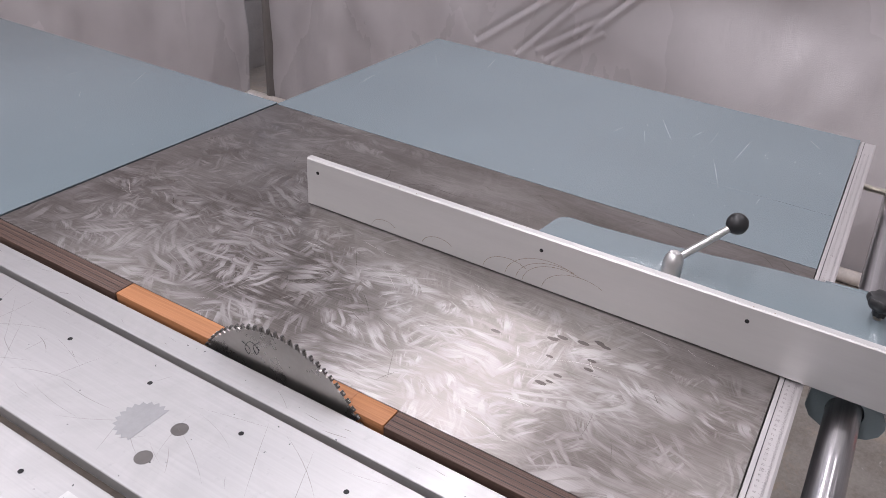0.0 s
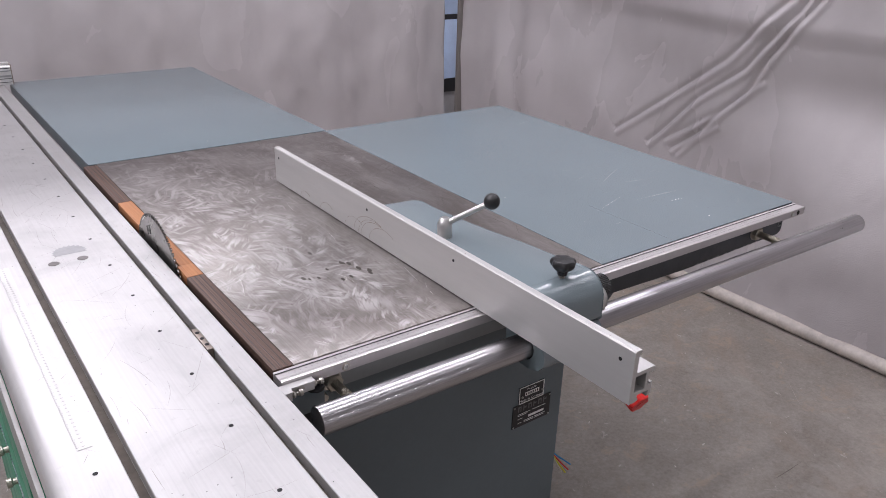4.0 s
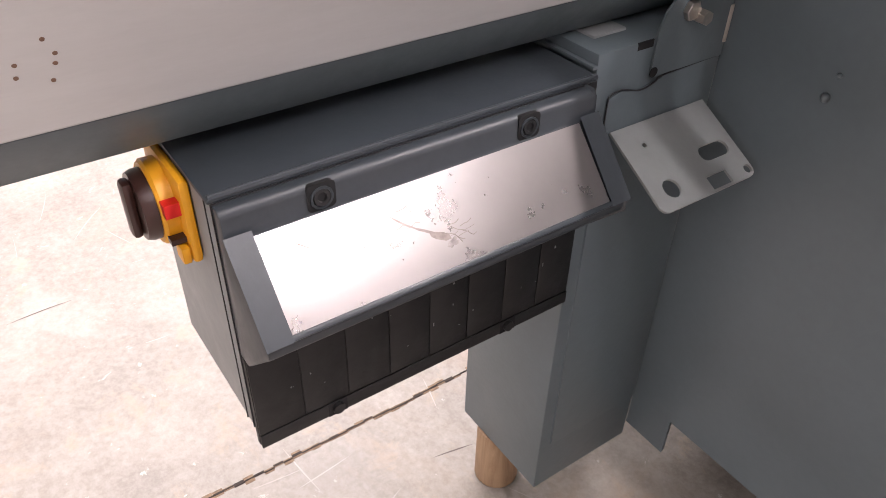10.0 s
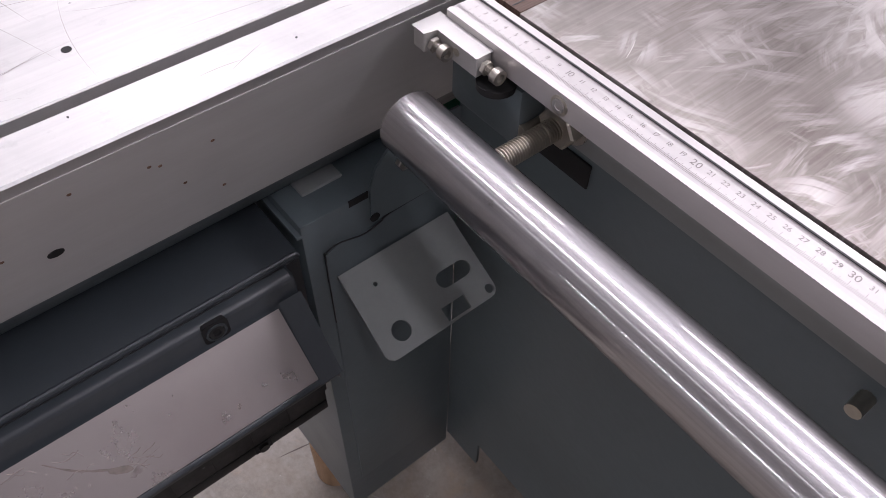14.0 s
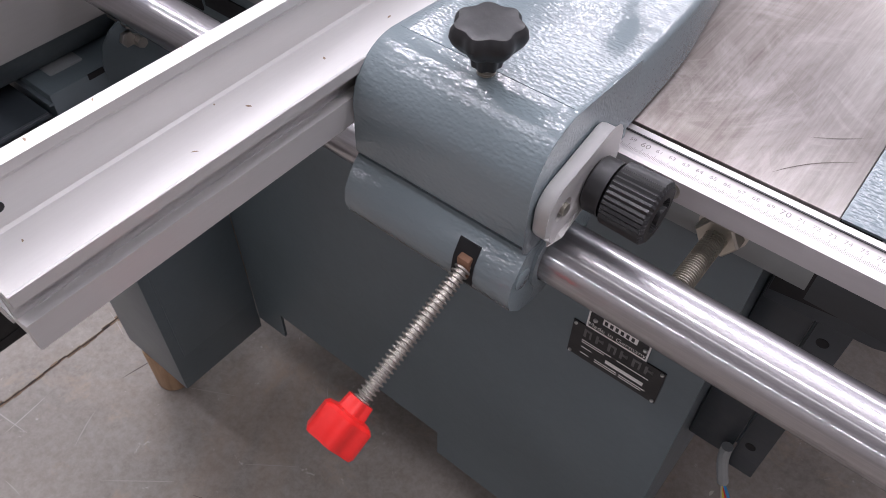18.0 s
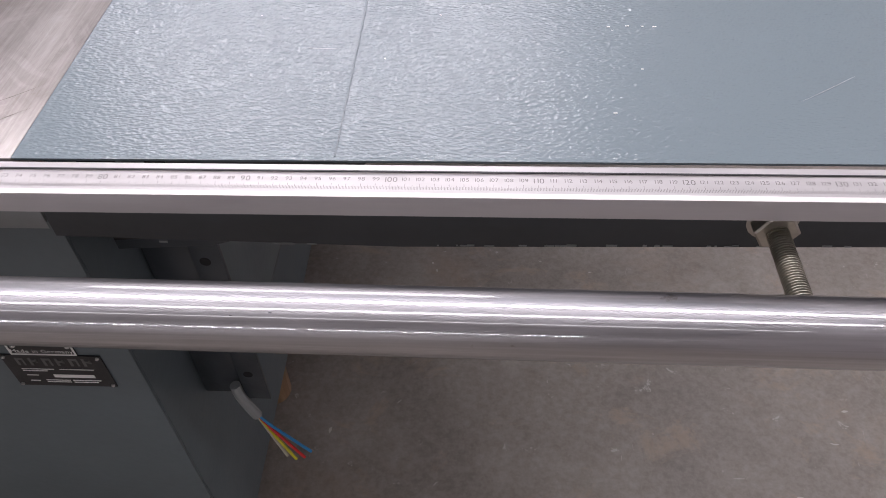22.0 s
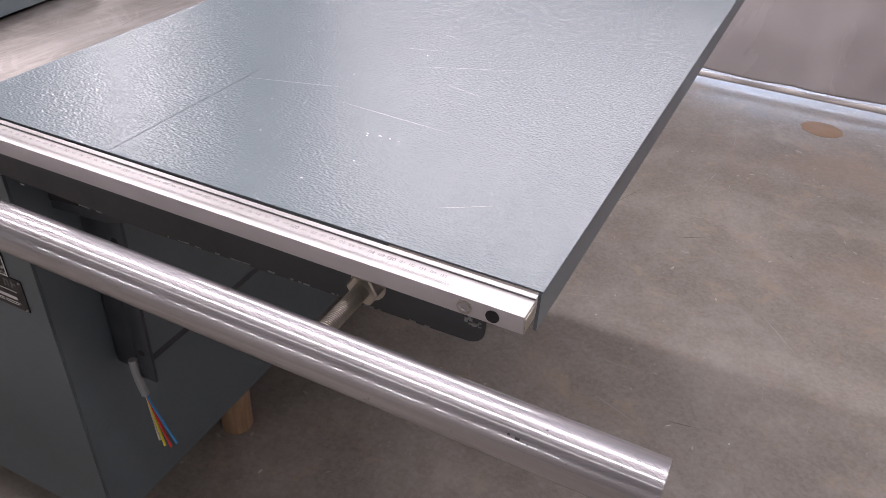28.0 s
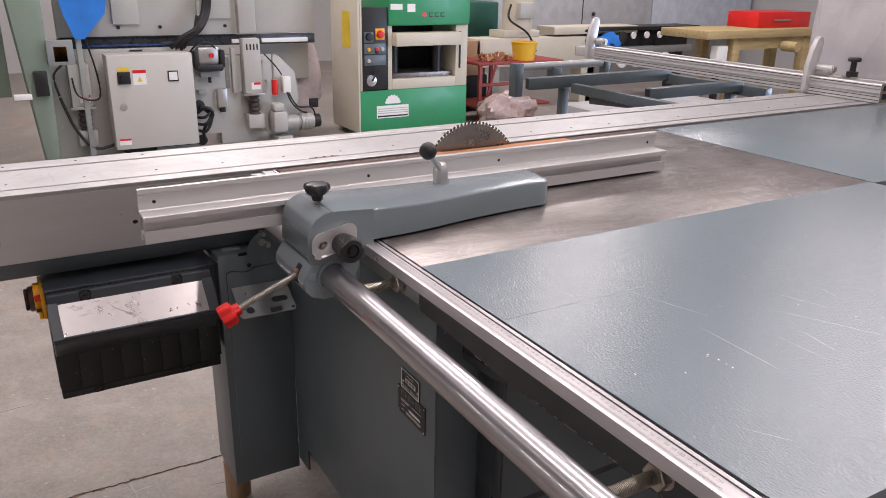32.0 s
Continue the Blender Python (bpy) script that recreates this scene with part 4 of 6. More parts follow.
for nm, col, dx, dy, L in (("red", (0.55, 0.02, 0.02), 0.056, -0.020, 0.078), ("blue", (0.02, 0.22, 0.5), 0.066, -0.016, 0.068), ("yellow", (0.55, 0.5, 0.03), 0.044, -0.022, 0.080), ("pale", (0.45, 0.43, 0.36), 0.032, -0.02, 0.074)):
    part("wire", tube_path([c1, c1 + Vector((dx * 0.3, dy * 0.3, -0.35 * L)), c1 + Vector((dx, dy, -L))], 0.0022, 7), mat(nm + "_wire", col, 0.45), cable)
part("table_gusset", extrude([[(0.703, 0.82), (1.0, 0.82), (0.885, 0.70), (0.80, 0.672), (0.703, 0.665)]], along_y, 0.100, 0.108, None, 0.001), SHIELD, saw, "tapered gusset carrying the extension table")
# shaded space under the table, painted as a near-black sheet
part("gusset_shade", extrude([[(0.705, 0.81), (0.785, 0.81), (0.785, 0.69), (0.705, 0.68)]], along_y, 0.098, 0.0995), SHADE_BLACK, saw)

# wear on the painted tables
SCRATCH = mat("bare_scratch", (0.36, 0.38, 0.385), 0.4, 0.3)
scratches("fine_scratch", 16, 0.76, 1.42, 0.02, 1.18, T + 0.0003, SCRATCH, ext, (0.02, 0.16), 0.0003, 4, 0.1, 0.1, "fine pale scratches")
scratches("white_speck", 45, 0.76, 1.42, 0.02, 1.18, T + 0.00035, PAPER, ext, (0.0008, 0.0025), 0.0004, 5)
scratches("fine_scratch", 9, 0.03, 0.73, 1.23, 2.43, T + 0.0003, SCRATCH, rear, (0.02, 0.14), 0.0003, 6, 0.4, 0.1, "fine pale scratches")
scratches("white_speck", 40, 0.03, 0.73, 1.23, 2.43, T + 0.00035, PAPER, rear, (0.001, 0.003), 0.0005, 7)
scratches("dark_scratch", 60, 0.04, 0.72, 0.01, 1.19, T + 0.0003, mat("dark_scratch", (0.1, 0.085, 0.075), 0.5, 0.5), top, (0.01, 0.09), 0.0004, 8, None, 0.5, "fine dark scratches")
scratches("pale_scratch", 22, 0.04, 0.40, 0.01, 1.19, T + 0.00035, mat("bright_scratch", (0.6, 0.57, 0.55), 0.35, 0.8), top, (0.02, 0.1), 0.0003, 9, 1.57, 0.3, "fine bright scratches")

for x, y, L in ((1.166, 0.172, 0.004), (1.1815, 0.1735, 0.005), (1.194, 0.173, 0.003), (1.204, 0.1725, 0.005), (1.159, 0.055, 0.0045), (1.186, 0.111, 0.003)):
    part("white_speck", box(x - L / 3, x + L / 3, y - 0.0005, y + 0.0005, T + 0.0002, T + 0.0005), PAPER, ext)
part("crease", box(0.9587, 0.9597, 0.004, 0.26, T + 0.0001, T + 0.0004), mat("worn_crease", (0.125, 0.155, 0.17), 0.6), ext, "faint pressed crease across the sheet")
for x, a_, w, h in ((1.462, 52, 0.007, 0.004), (1.455, 50, 0.004, 0.003), (1.470, 55, 0.003, 0.002), (1.480, 18, 0.003, 0.002), (1.481, 26, 0.0018, 0.002), (1.500, 60, 0.002, 0.001), (1.545, 8, 0.006, 0.0008), (1.536, 30, 0.0016, 0.0012), (1.39, 44, 0.002, 0.001), (0.93, 30, 0.004, 0.0014), (0.905, 36, 0.003, 0.001)):
    bm = box(-w / 4, w / 4, -h / 4, h / 4, 0.0, 0.0002, 0, 1, None, Matrix.Translation((x, -0.0895 - 0.01 * x, 0.8190)) @ Matrix.Rotation(radians(a_), 4, "X") @ Matrix.Translation((0, 0, 0.02335)))
    part("dark_fleck", bm, INK, bar)

# dimples in the iron, drawn as flat dark ovals
rnd = random.Random(9)
for k in range(14):
    x, y = 0.17 + 0.16 * rnd.random(), 0.22 + 0.16 * rnd.random()
    part("dimple_mark", ball((x, y, T), 0.004 + 0.004 * rnd.random(), 10, None, (0.6, 1.3, 0.03)), mat("dimple_brown", (0.09, 0.078, 0.07), 0.4, 0.6) if "dimple_brown" not in bpy.data.materials else bpy.data.materials["dimple_brown"], top)

# ---- pillar, switch box and brackets under the sliding table (parts of the saw) ----
pil = part("pillar", box(-0.249, -0.074, -0.137, 0.0465, -0.030, 0.645, 0.002), BODY, saw, "folded steel pillar under the sliding table")
part("wooden_block", cyl((-0.195, -0.105, F), (-0.195, -0.105, -0.030), 0.036, None, 22, None, 0.003), WOOD_BLOCK, saw, "round wooden block under the pillar")
part("side_cover", extrude([[(-0.118, 0.06), (-0.118, 0.594), (-0.101, 0.600), (-0.074, 0.593), (-0.053, 0.597), (-0.041, 0.602), (0.044, 0.604), (0.044, 0.06)]], along_x, -0.074, -0.0712, None, 0.0006), BODY, pil, "thin screwed cover plate")
part("cover_seam", tube_path([(-0.0712, y, z) for y, z in ((-0.1185, 0.48), (-0.1185, 0.585), (-0.116, 0.598), (-0.101, 0.601), (-0.074, 0.594), (-0.053, 0.598), (-0.041, 0.603), (0.04, 0.605))], 0.0009, 5), INK, pil)
part("hinge_tab", extrude([[(-0.062, 0.606), (-0.062, 0.652), (-0.054, 0.672), (-0.040, 0.686), (-0.020, 0.694), (0.044, 0.694), (0.044, 0.606)]], along_x, -0.0738, -0.070, None, 0.001), BODY, pil)
part("top_plate", box(-0.20, -0.0745, -0.142, -0.062, 0.630, 0.634, 0.001), BODY, pil)
part("guide_block", box(-0.16, -0.105, -0.115, -0.07, 0.634, 0.648, 0.002), BODY_LIGHT, pil)
bl = part("bolt", cyl((-0.070, -0.012, 0.661), (-0.055, -0.012, 0.661), 0.0075, None, 6), ZINC, pil)
part("nut", hexnut((-0.070, -0.024, 0.668), (1, 0, 0), 0.0105, 0.007), ZINC, bl)
part("hole", cyl((-0.0702, -0.060, 0.6105), (-0.0694, -0.060, 0.6105), 0.0055, None, 14), SHADE_BLACK, pil)
# shade of the recess, as a thin near-black box
part("recess_shade", box(-0.0752, -0.0738, -0.085, -0.063, 0.637, 0.6449), SHADE_BLACK, pil)
part("guide_bolt", cyl((-0.12, -0.02, 0.688), (-0.06, -0.02, 0.688), 0.005, None, 12), ZINC, pil)

# tilted plate with holes
A = Vector((-0.072, 0, 0.5573))
dirn = Vector((0.090, 0, -0.0497)).normalized()
nrm = Vector((-dirn.z, 0, dirn.x))


def tilt(u, v, w):
    p = A + dirn * u + nrm * w
    return (p.x, v, p.z)


plate = [(0.003, -0.110), (0.095, -0.1125)] + [(0.0945 + 0.010 * math.cos(a), -0.1025 + 0.010 * math.sin(a)) for a in np.linspace(-1.3, 0, 4)] + [(0.0945 + 0.010 * math.cos(a), 0.020 + 0.010 * math.sin(a)) for a in np.linspace(0, math.pi / 2, 5)] + [(0.003, 0.030)]
holes = [ring(0.0822, -0.084, 0.0108, None, 20), ring(0.0953, 0.0225, 0.0052, None, 14), [(u, v) for u, v in ((0.0860, -0.036), (0.1015, -0.036), (0.1015, -0.006), (0.0860, -0.006))], [(b, a) for a, b in oblong(-0.003, 0.062, 0.043, 0.0180)], ring(0.0289, -0.081, 0.0026, None, 10)]
part("holed_bracket", extrude([plate] + holes, tilt, -0.0015, 0.0015), BODY_LIGHT, saw, "tilted steel bracket with round, square and oblong holes")

# switch box with stainless shield
sbox = part("switch_box", box(-0.222, -0.062, -0.524, -0.150, 0.385, 0.6275, 0.003), BODY_LIGHT, saw, "grey steel switch box with an orange main switch")
part("lid", box(-0.224, -0.06, -0.5265, -0.148, 0.6275, 0.632, 0.0015), SHIELD, sbox, "dark blue-grey lid")
part("lid_lip", tube_path([(-0.0625, y, 0.6315) for y in np.linspace(-0.5245, -0.150, 4)], 0.0028, 8), SHIELD, sbox)
part("back_shell", box(-0.236, -0.2235, -0.518, -0.16, 0.405, 0.645, 0.002), BODY, sbox)
part("seam", box(-0.0742, -0.0732, -0.5249, -0.5235, 0.386, 0.6275), INK, sbox)
fr = part("shield_frame", extrude([[(-0.062, 0.6265), (-0.050, 0.6265), (-0.0465, 0.622), (-0.0455, 0.604), (-0.0435, 0.601), (0.0105, 0.5385), (0.0105, 0.530), (-0.044, 0.4765), (-0.062, 0.4765)]], along_y, -0.5235, -0.164, None, 0.002), SHIELD, sbox, "dark grey sheet shield frame")
face = Vector((-0.0432, 0, 0.6045))
fd = Vector((0.0540, 0, -0.0625)).normalized()
fn = Vector((-fd.z, 0, fd.x))


def on_face(u, v, w):
    return tuple(face + fd * u + fn * w + Vector((0, v, 0)))


part("stainless_face", extrude([[(0.003, -0.5035), (0.079, -0.5025), (0.079, -0.1855), (0.003, -0.1875)]], on_face, 0.0005, 0.0022, None, 0.0004), FACE, sbox, "scratched stainless steel face")
for y0, y1 in ((-0.5235, -0.5055), (-0.1835, -0.1645)):
    part("frame_cheek", extrude([[(0.0, y0), (0.083, y0), (0.083, y1), (0.0, y1)]], on_face, -0.002, 0.0045, None, 0.0018), SHIELD, sbox)
part("frame_sill", extrude([[(0.0795, -0.523), (0.0845, -0.523), (0.0845, -0.165), (0.0795, -0.165)]], on_face, -0.002, 0.004, None, 0.0012), SHIELD, sbox)
# dents, scratches and a rubbed spot on the stainless face
GOUGE = mat("dull_gouge", (0.27, 0.235, 0.215), 0.5, 0.6, 0.4, 90)
rnd = random.Random(5)
for v0, u0, du, n_ in ((-0.452, 0.004, 0.012, 5), (-0.47, 0.030, 0.010, 6), (-0.40, 0.012, 0.030, 5), (-0.36, 0.046, 0.012, 9), (-0.49, 0.012, 0.006, 4)):
    for k in range(n_):
        u, v = u0 + du * rnd.random(), v0 + 0.03 * rnd.random()
        pts = [on_face(u + 0.003 * i * (0.3 + rnd.random()) * (1 if k % 2 else -0.3), v + 0.004 * i, 0.0023) for i in range(4)]
        part("gouge", tube_path(pts, 0.00015 + 0.0002 * rnd.random(), 5), GOUGE, sbox)
rub = bmesh.new()
edge = []
for k in range(13):
    q = k / 12
    u, v = 0.014 + 0.046 * q + 0.003 * math.sin(5 * q), -0.405 + 0.050 * q
    w = 0.0006 + 0.0022 * q + 0.0012 * noise.noise(Vector((q * 9, 3, 1))) + (0.0035 if k in (10, 11) else 0.0)
    edge.append([rub.verts.new(on_face(u, v + s_ * w, 0.00235)) for s_ in (-1, 1)])
for a_, b_ in zip(edge, edge[1:]):
    rub.faces.new((a_[0], a_[1], b_[1], b_[0]))
part("rub_line", rub, GOUGE, sbox, "dull rubbed line on the steel face")
for v0, u0, r in ((-0.462, 0.020, 0.007), (-0.474, 0.012, 0.005), (-0.445, 0.030, 0.004), (-0.352, 0.060, 0.005)):
    blot = bmesh.new()
    blot.faces.new([blot.verts.new(on_face(u0 + r * (0.7 + 0.6 * noise.noise(Vector((k * 0.8, r * 900, 2)))) * math.cos(k * 0.449), v0 + 1.6 * r * (0.7 + 0.7 * noise.noise(Vector((k * 1.1, r * 700, 5)))) * math.sin(k * 0.449), 0.00228)) for k in range(14)])
    part("smudge", blot, mat("dull_smudge", (0.36, 0.33, 0.315), 0.42, 0.8, 0.35, 120), sbox)
for y in (-0.445, -0.243):
    cl = part("clip", extrude([rounded(y - 0.0115, y + 0.0115, 0.6035, 0.6262, 0.004)], along_x, -0.050, -0.0447, None, 0.0006), SHADE_BLACK, sbox, "black recessed screw clip")
    part("clip_rim", extrude([ring(y, 0.614, 0.0098, None, 20), ring(y, 0.614, 0.0078, None, 20)], along_x, -0.046, -0.0435), SHIELD, cl)
    part("screw", lathe([(0.0068, 0), (0.0068, 0.003), (0.004, 0.003), (0.0036, 0.001), (0.0005, 0.001)], (-0.0462, y, 0.614), (1, 0, 0.2), 16), BLACK, cl)
part("gasket_line", box(-0.0605, -0.0595, -0.5245, -0.150, 0.386, 0.6275), INK, sbox)
bb = part("terminal_strip", box(-0.060, -0.0535, -0.5235, -0.155, 0.366, 0.4755, 0.001), RUBBER, sbox, "black segmented rubber apron")
for k in range(8):
    y0 = -0.5225 + k * 0.0457
    part("segment", box(-0.0540, -0.0522, y0, y0 + 0.0443, 0.380, 0.4745, 0.0005), RUBBER, bb)
part("apron_hem", box(-0.0540, -0.0515, -0.5225, -0.156, 0.3625, 0.3785, 0.0006), RUBBER, bb)
for y in (-0.445, -0.240):
    part("screw", cyl((-0.0535, y, 0.371), (-0.0475, y, 0.371), 0.0062, None, 14), BLACK, bb)
    part("notch", box(-0.0517, -0.0512, y - 0.010, y + 0.010, 0.3622, 0.379), SHADE_BLACK, bb)
for k in range(16):
    y, z = rnd.uniform(-0.50, -0.17), rnd.uniform(0.385, 0.465)
    part("dust_fleck", box(-0.0522, -0.0518, y, y + 0.0006 + 0.0016 * rnd.random(), z, z + 0.0005 + 0.004 * rnd.random() ** 2), BODY_LIGHT, bb)
sw = part("main_switch", box(-0.193, -0.103, -0.5335, -0.5245, 0.548, 0.6255, 0.004), YELLOW, sbox, "orange-yellow main switch plate")
for r0, d0, m_, nm in ((0.036, 0.013, YELLOW, "collar"), (0.030, 0.024, MAROON, "dial")):
    part(nm, lathe([(r0, 0), (r0, d0 * 0.8), (r0 * 0.94, d0), (0.002, d0)], (-0.151, -0.5335, 0.586), (0, -1, 0), 30), m_, sw)
part("grip", box(-0.159, -0.143, -0.566, -0.5572, 0.560, 0.612, 0.004), MAROON, sw)
part("red_mark", box(-0.119, -0.109, -0.5455, -0.5335, 0.593, 0.605), RED, sw)
part("red_mark", box(-0.119, -0.110, -0.5455, -0.5335, 0.567, 0.572), MAROON, sw)
part("latch_ear", box(-0.121, -0.105, -0.541, -0.5335, 0.549, 0.565, 0.002), YELLOW, sw)

# ---- rip fence on its cast carriage ----
rip = thing("rip_fence", (0.5, 0.0, T), "aluminium rip fence on a blue-grey cast carriage with knobs", "rip fence")
X0 = 0.3895
prof = [(0, 0.872), (0, 0.9595), (0.002, 0.9618), (0.013, 0.9618), (0.0135, 0.956), (0.009, 0.951), (0.009, 0.9255), (0.0105, 0.9235), (0.0485, 0.9235), (0.0495, 0.9225), (0.0495, 0.914), (0.0425, 0.914), (0.0425, 0.9165), (0.036, 0.9165), (0.036, 0.8935), (0.0425, 0.8935), (0.0425, 0.897), (0.0475, 0.897), (0.0475, 0.876), (0.038, 0.874), (0.038, 0.8765), (0.0405, 0.8795), (0.0405, 0.8835), (0.016, 0.8835), (0.016, 0.8795), (0.0185, 0.8775), (0.0185, 0.874), (0.012, 0.872)]
hollow = [(0.008, 0.889), (0.0315, 0.889), (0.0315, 0.9175), (0.008, 0.9175)]
fb = part("fence_bar", extrude([[(X0 + u, v) for u, v in prof], [(X0 + u, v) for u, v in hollow]], along_y, -0.371, 0.829), ALU_FENCE, rip, "satin aluminium fence profile, lightly scratched")
for y in (-0.345, 0.06, 0.369, 0.805):
    for xx, ax in ((X0, -1), (X0 + 0.0092, 1)):
        part("bolt_hole", lathe([(0.0032, 0), (0.0032, 0.0004), (0.0003, 0.0004)], (xx, y, 0.938), (ax, 0, 0), 12), SHADE_BLACK, fb)
# carriage: a cast arm over the table, a hood at the front
plan = [(0.4385, -0.088), (0.582, -0.088), (0.5835, -0.022), (0.580, 0.05), (0.577, 0.088), (0.566, 0.15), (0.555, 0.223), (0.545, 0.33)] + [(0.521 + 0.024 * math.cos(a), 0.376 + 0.028 * math.sin(a)) for a in np.linspace(0.0, 1.5, 6)] + [(0.48, 0.409), (0.4395, 0.413), (0.4393, 0.223), (0.439, 0.088), (0.439, 0.05), (0.4387, -0.022)]


def arm(u, v, w):
    ztop = 0.9325 - 0.007 * max(0.0, min(1.0, (v + 0.088) / 0.2)) - 0.004 * max(0.0, v - 0.05)
    return (u, v, 0.8745 if w == 0 else ztop)


bm = bmesh.new()
lo = [bm.verts.new(arm(u, v, 0)) for u, v in plan]
hi = [bm.verts.new(arm(u, v, 1)) for u, v in plan]
bm.faces.new(lo[::-1])
topf = bm.faces.new(hi)
for i in range(len(plan)):
    bm.faces.new((lo[i], lo[(i + 1) % len(plan)], hi[(i + 1) % len(plan)], hi[i]))
bmesh.ops.triangulate(bm, faces=[topf])
rim = [e for e in bm.edges if e.verts[0] in hi and e.verts[1] in hi and len([f for f in e.link_faces if abs(f.normal.z) < 0.6]) > 0 and max(e.verts[0].co.y, e.verts[1].co.y) > -0.08]
bmesh.ops.bevel(bm, geom=rim, offset=0.005, segments=3, affect="EDGES", profile=0.5)
cast = part("carriage_arm", bm, CAST, rip, "hammered blue-grey cast arm")
hood = [(-0.02, 0.928), (-0.02, 0.846), (-0.129, 0.846), (-0.1355, 0.853)] + [(-0.0925 - 0.042 * math.sin(a), 0.8905 + 0.042 * math.cos(a)) for a in np.linspace(math.pi / 2, 0, 10)]
part("carriage_hood", extrude([hood], along_x, 0.4375, 0.5835, None, 0.003), CAST, rip, "rounded front hood of the carriage")
low = [(-0.045, 0.8455), (-0.045, 0.808), (-0.055, 0.792), (-0.075, 0.781), (-0.112, 0.780), (-0.134, 0.787), (-0.1455, 0.799), (-0.1490, 0.812), (-0.1470, 0.824), (-0.1390, 0.8375), (-0.131, 0.8455)]
clamp = part("carriage_clamp", extrude([low, ring(-0.0950, 0.8190, 0.0252, None, 28)], along_x, 0.436, 0.5840, None, 0.0), CAST, rip, "cast clamp round the guide bar")
part("collar", extrude([ring(-0.0953, 0.8190, 0.030, None, 28), ring(-0.0953, 0.8190, 0.0240, None, 28)], along_x, 0.584, 0.5865), CAST, clamp)
part("end_plug", lathe([(0.0085, 0), (0.0085, 0.0006), (0.0078, 0.001), (0.0003, 0.001)], (0.584, -0.134, 0.823), (1, 0, 0), 18), CAST, clamp)
part("slot", extrude([[(-0.1492, 0.806), (-0.1496, 0.812), (-0.1476, 0.8243), (-0.1400, 0.8370), (-0.135, 0.8370), (-0.145, 0.806)]], along_x, 0.5365, 0.5540), SHADE_BLACK, clamp, "rectangular slot for the lock screw")
part("lug", box(0.5415, 0.5515, -0.1502, -0.138, 0.812, 0.829, 0.001), mat("rusty_lug", (0.3, 0.17, 0.11), 0.5, 0.6, 0.4, 40), clamp)
rod0, rod1 = Vector((0.5465, -0.146, 0.820)), Vector((0.5420, -0.2605, 0.7705))
part("lock_screw", thread(rod0, rod1, 0.0062, 0.0036, 20), ZINC, rip, "bright threaded lock screw")
ax = (rod1 - rod0).normalized()
knob = part("red_knob", lathe([(0.0095, -0.012), (0.0105, -0.002), (0.0165, -0.0005), (0.0188, 0.002), (0.0190, 0.020), (0.0176, 0.0228), (0.0005, 0.0232)], rod1, ax, 72, None, 6, 0.085), RED, rip, "red lobed plastic knob")
part("cap", lathe([(0.009, 0), (0.0085, 0.0007), (0.0004, 0.0007)], rod1 + ax * 0.0232, ax, 20), RED, knob)

# lever with ball, star knob, fine-adjust wheel
lev = part("lever_boss", lathe([(0.0150, 0), (0.0150, 0.027), (0.0143, 0.030), (0.0105, 0.040), (0.0075, 0.0425), (0.0004, 0.043)], (0.462, 0.187, 0.9235), (0, 0, 1), 26), CHROME, rip, "turned steel clamp boss")
part("lever_rod", cyl((0.464, 0.185, 0.9535), (0.524, 0.125, 1.0045), 0.0062, 0.0056, 16), CHROME, rip, "steel lever rod")
part("lever_ball", ball((0.527, 0.122, 1.0075), 0.0165, 24), BLACK, rip, "black ball grip, rubbed grey")
sk = part("star_knob", lathe([(0.009, -0.012), (0.010, -0.004), (0.017, 0.001), (0.021, 0.006), (0.0225, 0.010), (0.0217, 0.0145), (0.0195, 0.0175), (0.0178, 0.0181), (0.012, 0.0186), (0.0005, 0.0192)], (0.5165, -0.0935, 0.951), (0.0, 0.0, 1), 84, None, 7, 0.075), BLACK, rip, "black seven-lobed star knob")
part("stud", thread((0.5165, -0.0935, 0.924), (0.5165, -0.0935, 0.945), 0.006, 0.0018), ZINC, sk)
arm_pl = part("adjust_plate", extrude([[(a - 0.086, b + a * 0.22 + 0.889) for a, b in rounded(-0.047, 0.029, -0.020, 0.020, 0.014)], [(a - 0.086, b + a * 0.22 + 0.889) for a, b in oblong(-0.030, 0.0, 0.015, 0.011)]], along_x, 0.5838, 0.5962, None, 0.003), ALU_FENCE, rip, "cast aluminium adjuster plate")
part("screw", cyl((0.590, -0.1155, 0.8825), (0.5972, -0.1155, 0.8825), 0.0042, None, 12), DULLZINC, arm_pl)
wheel = part("adjust_wheel", lathe([(0.019, 0.0), (0.0205, 0.001), (0.0212, 0.029), (0.0185, 0.031), (0.012, 0.0315), (0.011, 0.028), (0.0004, 0.028)], (0.6115, -0.083, 0.882), (1, 0, 0), 144, None, 36, 0.028), BLACK, rip, "black ribbed adjusting wheel")
part("wheel_collar", lathe([(0.016, 0.0), (0.0188, 0.002), (0.0188, 0.0135), (0.0004, 0.014)], (0.5965, -0.083, 0.882), (1, 0, 0), 40), BLACK, wheel)
part("hub_screw", cyl((0.6395, -0.083, 0.882), (0.6445, -0.083, 0.882), 0.0065, None, 12), RUBBER, wheel)

FLECK = mat("dark_fleck", (0.2, 0.14, 0.09), 0.6)
scratches("brown_fleck", 46, X0 + 0.011, X0 + 0.048, -0.36, 0.82, 0.9237, FLECK, fb, (0.0015, 0.005), 0.0009, 31, None, 0.6, "small brown flecks")
scratches("brown_fleck", 16, X0 + 0.001, X0 + 0.0125, -0.36, 0.82, 0.962, FLECK, fb, (0.0015, 0.004), 0.0009, 32, None, 0.6, "small brown flecks")
